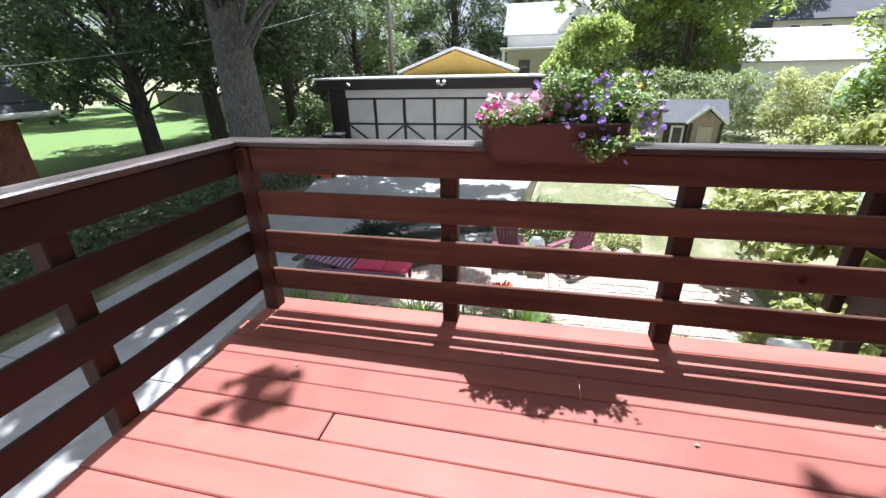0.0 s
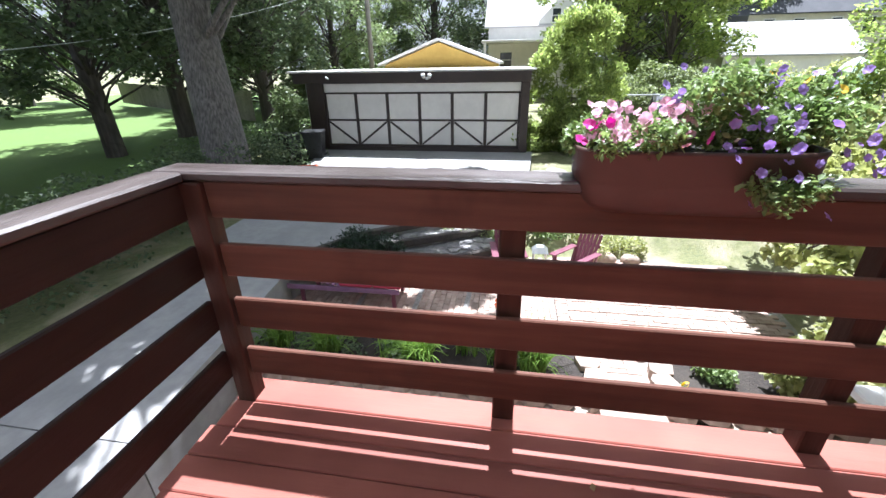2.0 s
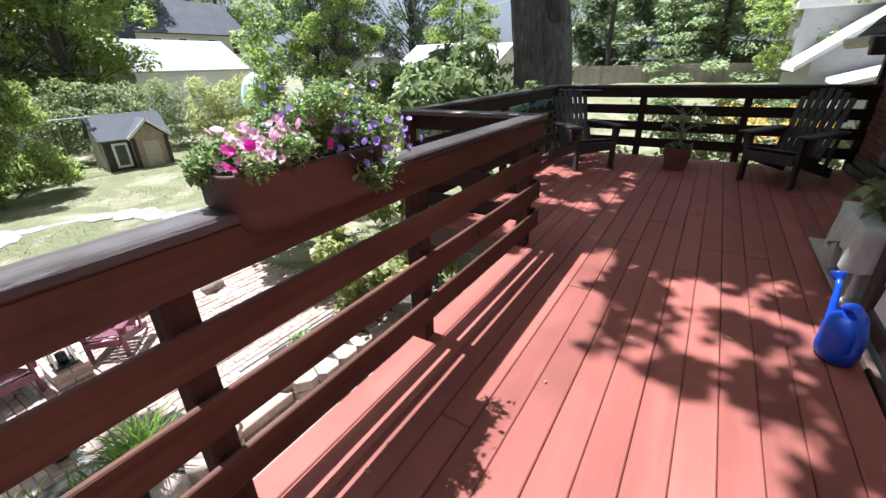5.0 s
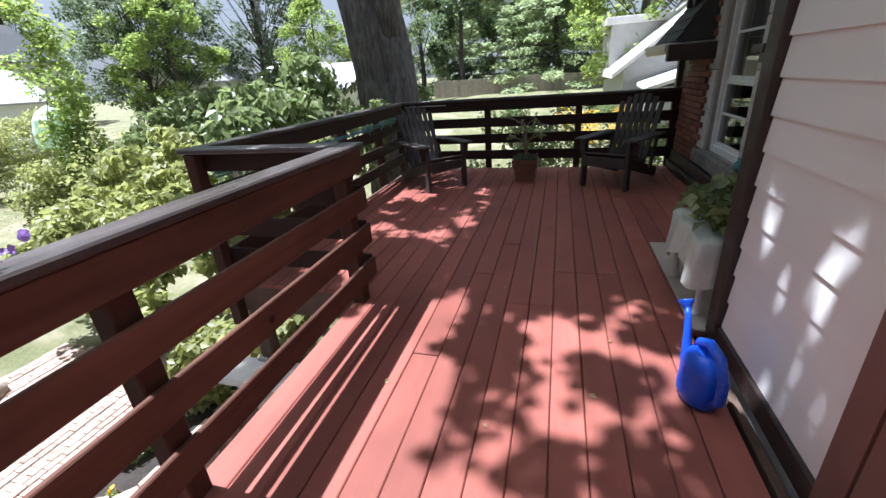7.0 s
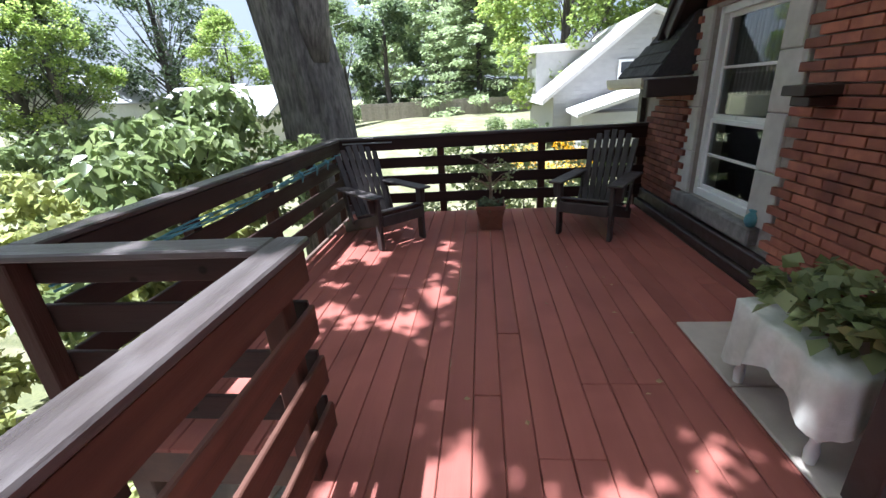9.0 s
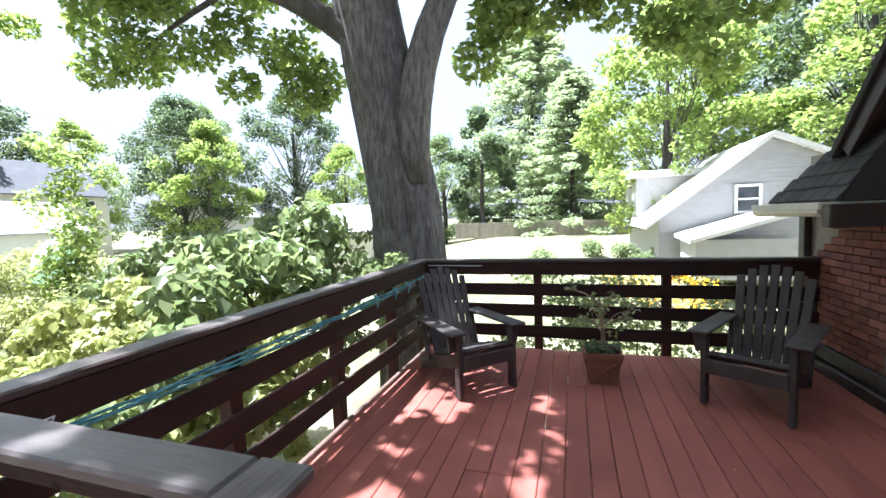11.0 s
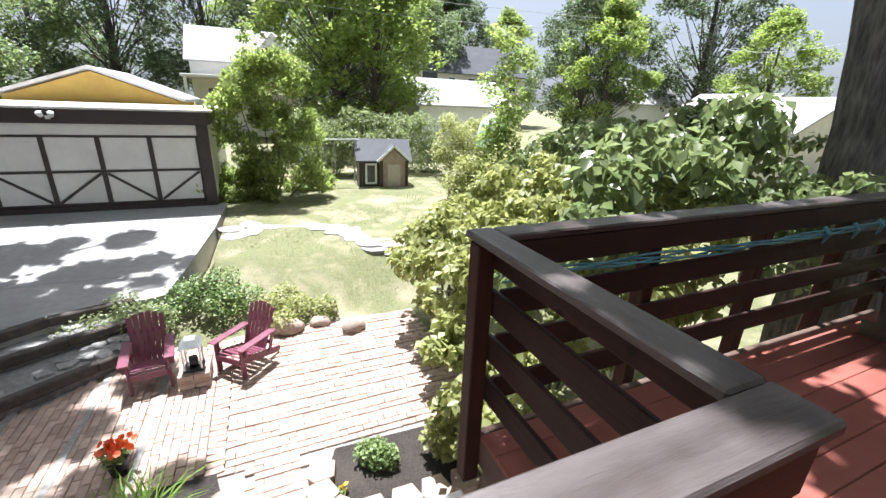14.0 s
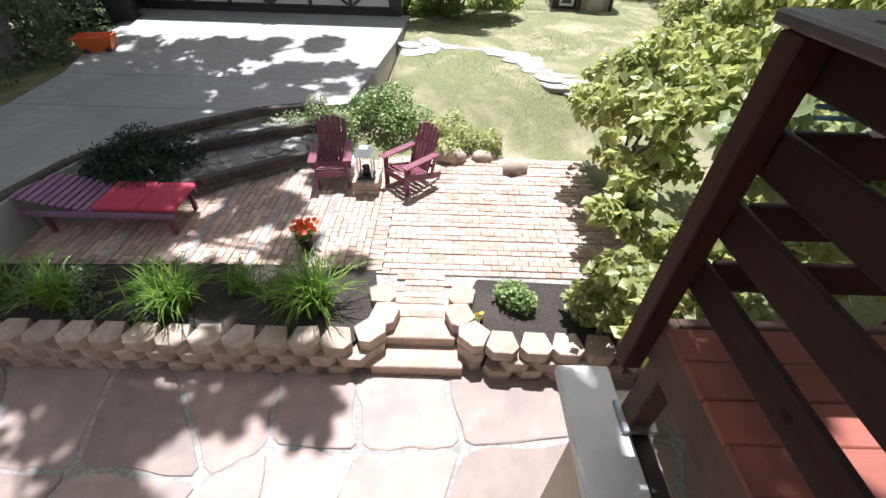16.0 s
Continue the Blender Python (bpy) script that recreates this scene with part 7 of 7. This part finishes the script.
for k in range(20):
    x = -0.089 + PITCH * (k + 0.5)
    if x > 2.70:
        break
    start = 0.0 if x < 1.98 else 3.74
    y_end = 7.99
    joints = {3: [1.90, 6.2], 6: [0.84, 4.9], 5: [4.3], 4: [3.3, 7.0]}.get(k, [rs.choice((3.9, 4.4, 4.9, 5.6, 6.4))])
    edge = start + (rs.uniform(-0.012, 0.012) if start == 0 else 0)
    for j in [q for q in joints if q > start + 0.3] + [y_end]:
        plank(x, edge, j - (0.0025 if j != y_end else 0))
        edge = j + 0.0025
for k in range(7):
    x = -0.089 - PITCH * (k + 0.5)
    if x > X_SIDE + 0.02:
        plank(x, 3.90, 7.99)

# clapboards
lap = Shape().put([(0.0, -3.8, 0.0), (0.0, 3.8, 0.0), (0.013, 3.8, 0.152), (0.013, -3.8, 0.152), (0.012, -3.8, 0.0), (0.012, 3.8, 0.0), (0.024, 3.8, 0.152), (0.024, -3.8, 0.152)],
                  [[3, 2, 1, 0], [4, 5, 6, 7], [0, 1, 5, 4], [1, 2, 6, 5], [3, 0, 4, 7]]).data("clapboard", M["siding"])
for k in range(30):
    part("clapboard", lap, None, wall_white, at=pose(2.056, -0.165, 0.112 + 0.147 * k + rs.uniform(-0.0015, 0.0015)))

# bricks: running bond, the stretch by the window as single bricks
BL, BH, J = 0.203, 0.0572, 0.0098
brick_me = Shape().block(-0.045, 0.012, -BL / 2, BL / 2, -BH / 2, BH / 2, 0.004).data("brick", M["brick"])
rest = Shape()
for row in range(45):
    z = 0.10 + (row + 0.5) * (BH + J)
    y = 3.78 + (0.5 * (BL + J) if row % 2 else 0) + BL / 2
    while y < 8.28:
        rake_z = 3.1 if y < 6.3 else 3.0 - (y - 6.3) * 1.14
        blocked = (WY0 - 0.33 < y - BL / 2 + 0.05 and y + BL / 2 - 0.05 < WY1 + 0.27 and WZ0 - 0.17 < z < WZ1 + 0.26)
        if not blocked and z < rake_z and not (z < 0.24):
            m = pose(X_BRICK - rs.uniform(-0.001, 0.003), y, z)
            if y > 7.0 and z < 1.9:
                part("brick", brick_me, None, wall_brick, at=m)
            else:
                v, f = block_data(0.057, BL, BH, 0.004)
                rest.put([Vector(p) - Vector((0.0165, 0, 0)) for p in v], f, m)
        y += BL + J
bo = part("brickwork", rest, surface("brick_clay_rest", (0.30, 0.10, 0.065), (0.40, 0.155, 0.10), 14, (0.16, 0.055, 0.045), 3, 0.7, 0.85, 0.4, 90, vary=0.28, island=True), wall_brick)
tagged(bo, kind="stuff")

# flagstones: a jittered lattice of slabs with sandy joints
terrace = thing("terrace", "tan and grey irregular flagstone terrace below the deck", "terrace", kind="structure")
NXF, NYF = 4, 9
P = {}
for i in range(NXF + 1):
    for j in range(NYF + 1):
        off = 0.35 if i % 2 else 0
        P[(i, j)] = (-2.64 + i * 0.95 + (rs.uniform(-0.28, 0.28) if 0 < i < NXF else 0), -2.5 + off + j * 0.95 + rs.uniform(-0.3, 0.3))
for i in range(NXF):
    for j in range(NYF):
        quad = [P[(i, j)], P[(i + 1, j)], P[(i + 1, j + 1)], P[(i, j + 1)]]
        cx, cy = sum(p[0] for p in quad) / 4, sum(p[1] for p in quad) / 4
        if -1.5 < cx and 3.7 < cy < 4.3:
            continue
        outl = []
        for q in range(4):
            a, b = quad[q], quad[(q + 1) % 4]
            outl.append((a[0] * 0.93 + b[0] * 0.07, a[1] * 0.93 + b[1] * 0.07))
            for u in (0.3, 0.5, 0.72):
                outl.append((a[0] * (1 - u) + b[0] * u + rs.uniform(-0.035, 0.035), a[1] * (1 - u) + b[1] * u + rs.uniform(-0.035, 0.035)))
            outl.append((a[0] * 0.07 + b[0] * 0.93, a[1] * 0.07 + b[1] * 0.93))
        outl = [(cx + (x - cx) * 0.945, cy + (y - cy) * 0.945) for x, y in outl]
        part("flagstone", Shape().prism([(x - cx, y - cy) for x, y in outl], -0.06, 0.0, None, 0.012, 0.004), M["flag"], terrace, at=pose(cx, cy, Z_FLAG + rs.uniform(-0.006, 0.008)))

# pavers
patio = thing("patio", "old brick paver patio in two patterns", "patio", kind="structure")
pav = Shape().block(-0.099, 0.099, -0.048, 0.048, -0.05, 0.0, 0.006).data("paver", M["paver"])
joined = Shape()
count = 0


def inside_patio(x, y):
    if y < -0.8:
        return x > -5.35 and y > -2.7
    if y < 0.5:
        return x > -5.55 - (y + 0.8) * 0.68
    return x > -6.95


lay = []
for j in range(48):                      # lengthwise bricks on the lounger side
    y = -2.66 + j * 0.1015
    x = -6.95 + (0.1 if j % 2 else 0)
    while x < -3.95 and y < 2.08:
        if inside_patio(x, y):
            lay.append((x, y, rs.uniform(-2, 2)))
        x += 0.2035
for i in range(38):                      # crosswise bricks beyond the soldier line
    x = -7.0 + i * 0.1015
    y = 2.28 + (0.1 if i % 2 else 0)
    while y < 5.55:
        if (x < -3.95) or (2.5 < y < 3.15 and x < -3.2):
            lay.append((x, y, 90 + rs.uniform(-2, 2)))
        y += 0.2035
lay.sort(key=lambda p: (p[0] + 2.7) ** 2 + (p[1] - 2.3) ** 2)
for n_, (x, y, a) in enumerate(lay):
    sink = -0.012 if (abs(a) > 45 and int((x + 7.0) / 0.1015 + 0.5) % 3 == 0) else 0.0
    m = pose(x, y, Z_PAT + sink + rs.uniform(-0.005, 0.005), rs.uniform(-1, 1), rs.uniform(-1, 1), a)
    if n_ < 300:
        part("paver", pav, None, patio, at=m)
    else:
        v, f = block_data(0.198, 0.096, 0.05, 0.006)
        joined.put([Vector(p) - Vector((0, 0, 0.025)) for p in v], f, m)
jo = part("pavers", joined, surface("old_brick_paver_rest", (0.37, 0.265, 0.215), (0.46, 0.36, 0.30), 12, (0.30, 0.19, 0.15), 3, 0.6, 0.85, 0.3, 80, vary=0.22, island=True, local=False), patio)
tagged(jo, kind="stuff")
strip = Shape().block(-1.5, 1.5, -0.045, 0.045, -0.05, 0.006, 0.008).data("edging_strip", M["grout"])
for y in (-1.35, -0.35, 0.55, 1.35):
    part("edging_strip", strip, None, patio, at=pose(-5.5, y, Z_PAT + 0.004, 0, 0, rs.uniform(-1.5, 1.5)))
for i in range(29):
    part("edging_brick", pav, None, patio, at=pose(-6.9 + i * 0.104, 2.17, Z_PAT + 0.012, rs.uniform(-3, 3), rs.uniform(-3, 3), 90 + rs.uniform(-12, 12)))

# retaining wall of split-faced blocks
rwall = thing("retaining_wall", "low curved retaining wall of tan split-faced concrete blocks", "retaining wall")
hexo = [(-0.14, -0.11), (-0.14, 0.11), (0.06, 0.175), (0.145, 0.10), (0.145, -0.10), (0.06, -0.175)]
blk = Shape().prism(hexo, 0.0, 0.15, None, 0.014, 0.004).data("wall_block", M["block"])
left_run = [(-2.74, 1.95 - 0.345 * k, 0) for k in range(15)]
right_run = [(-2.74, 3.72 + 0.345 * k, 0) for k in range(6)]
curve = [(-2.86, 2.27, 40), (-3.12, 2.42, 72), (-3.42, 2.36, 100), (-2.86, 3.42, -40), (-3.12, 3.27, -72), (-3.42, 3.30, -100)]
for course in range(3):
    for x, y, a in left_run + right_run + curve:
        o = 0.17 if course % 2 else 0.0
        if a:
            o = 0.0
        z = Z_FLAG - 0.01 + 0.152 * course
        if a and course == 0 and abs(a) > 60:
            continue
        part("wall_block", blk, None, rwall, at=pose(x - 0.012 * course + rs.uniform(-0.012, 0.012), y + o + rs.uniform(-0.01, 0.01), z, rs.uniform(-1, 1), rs.uniform(-1.5, 1.5), a + rs.uniform(-4, 4)))
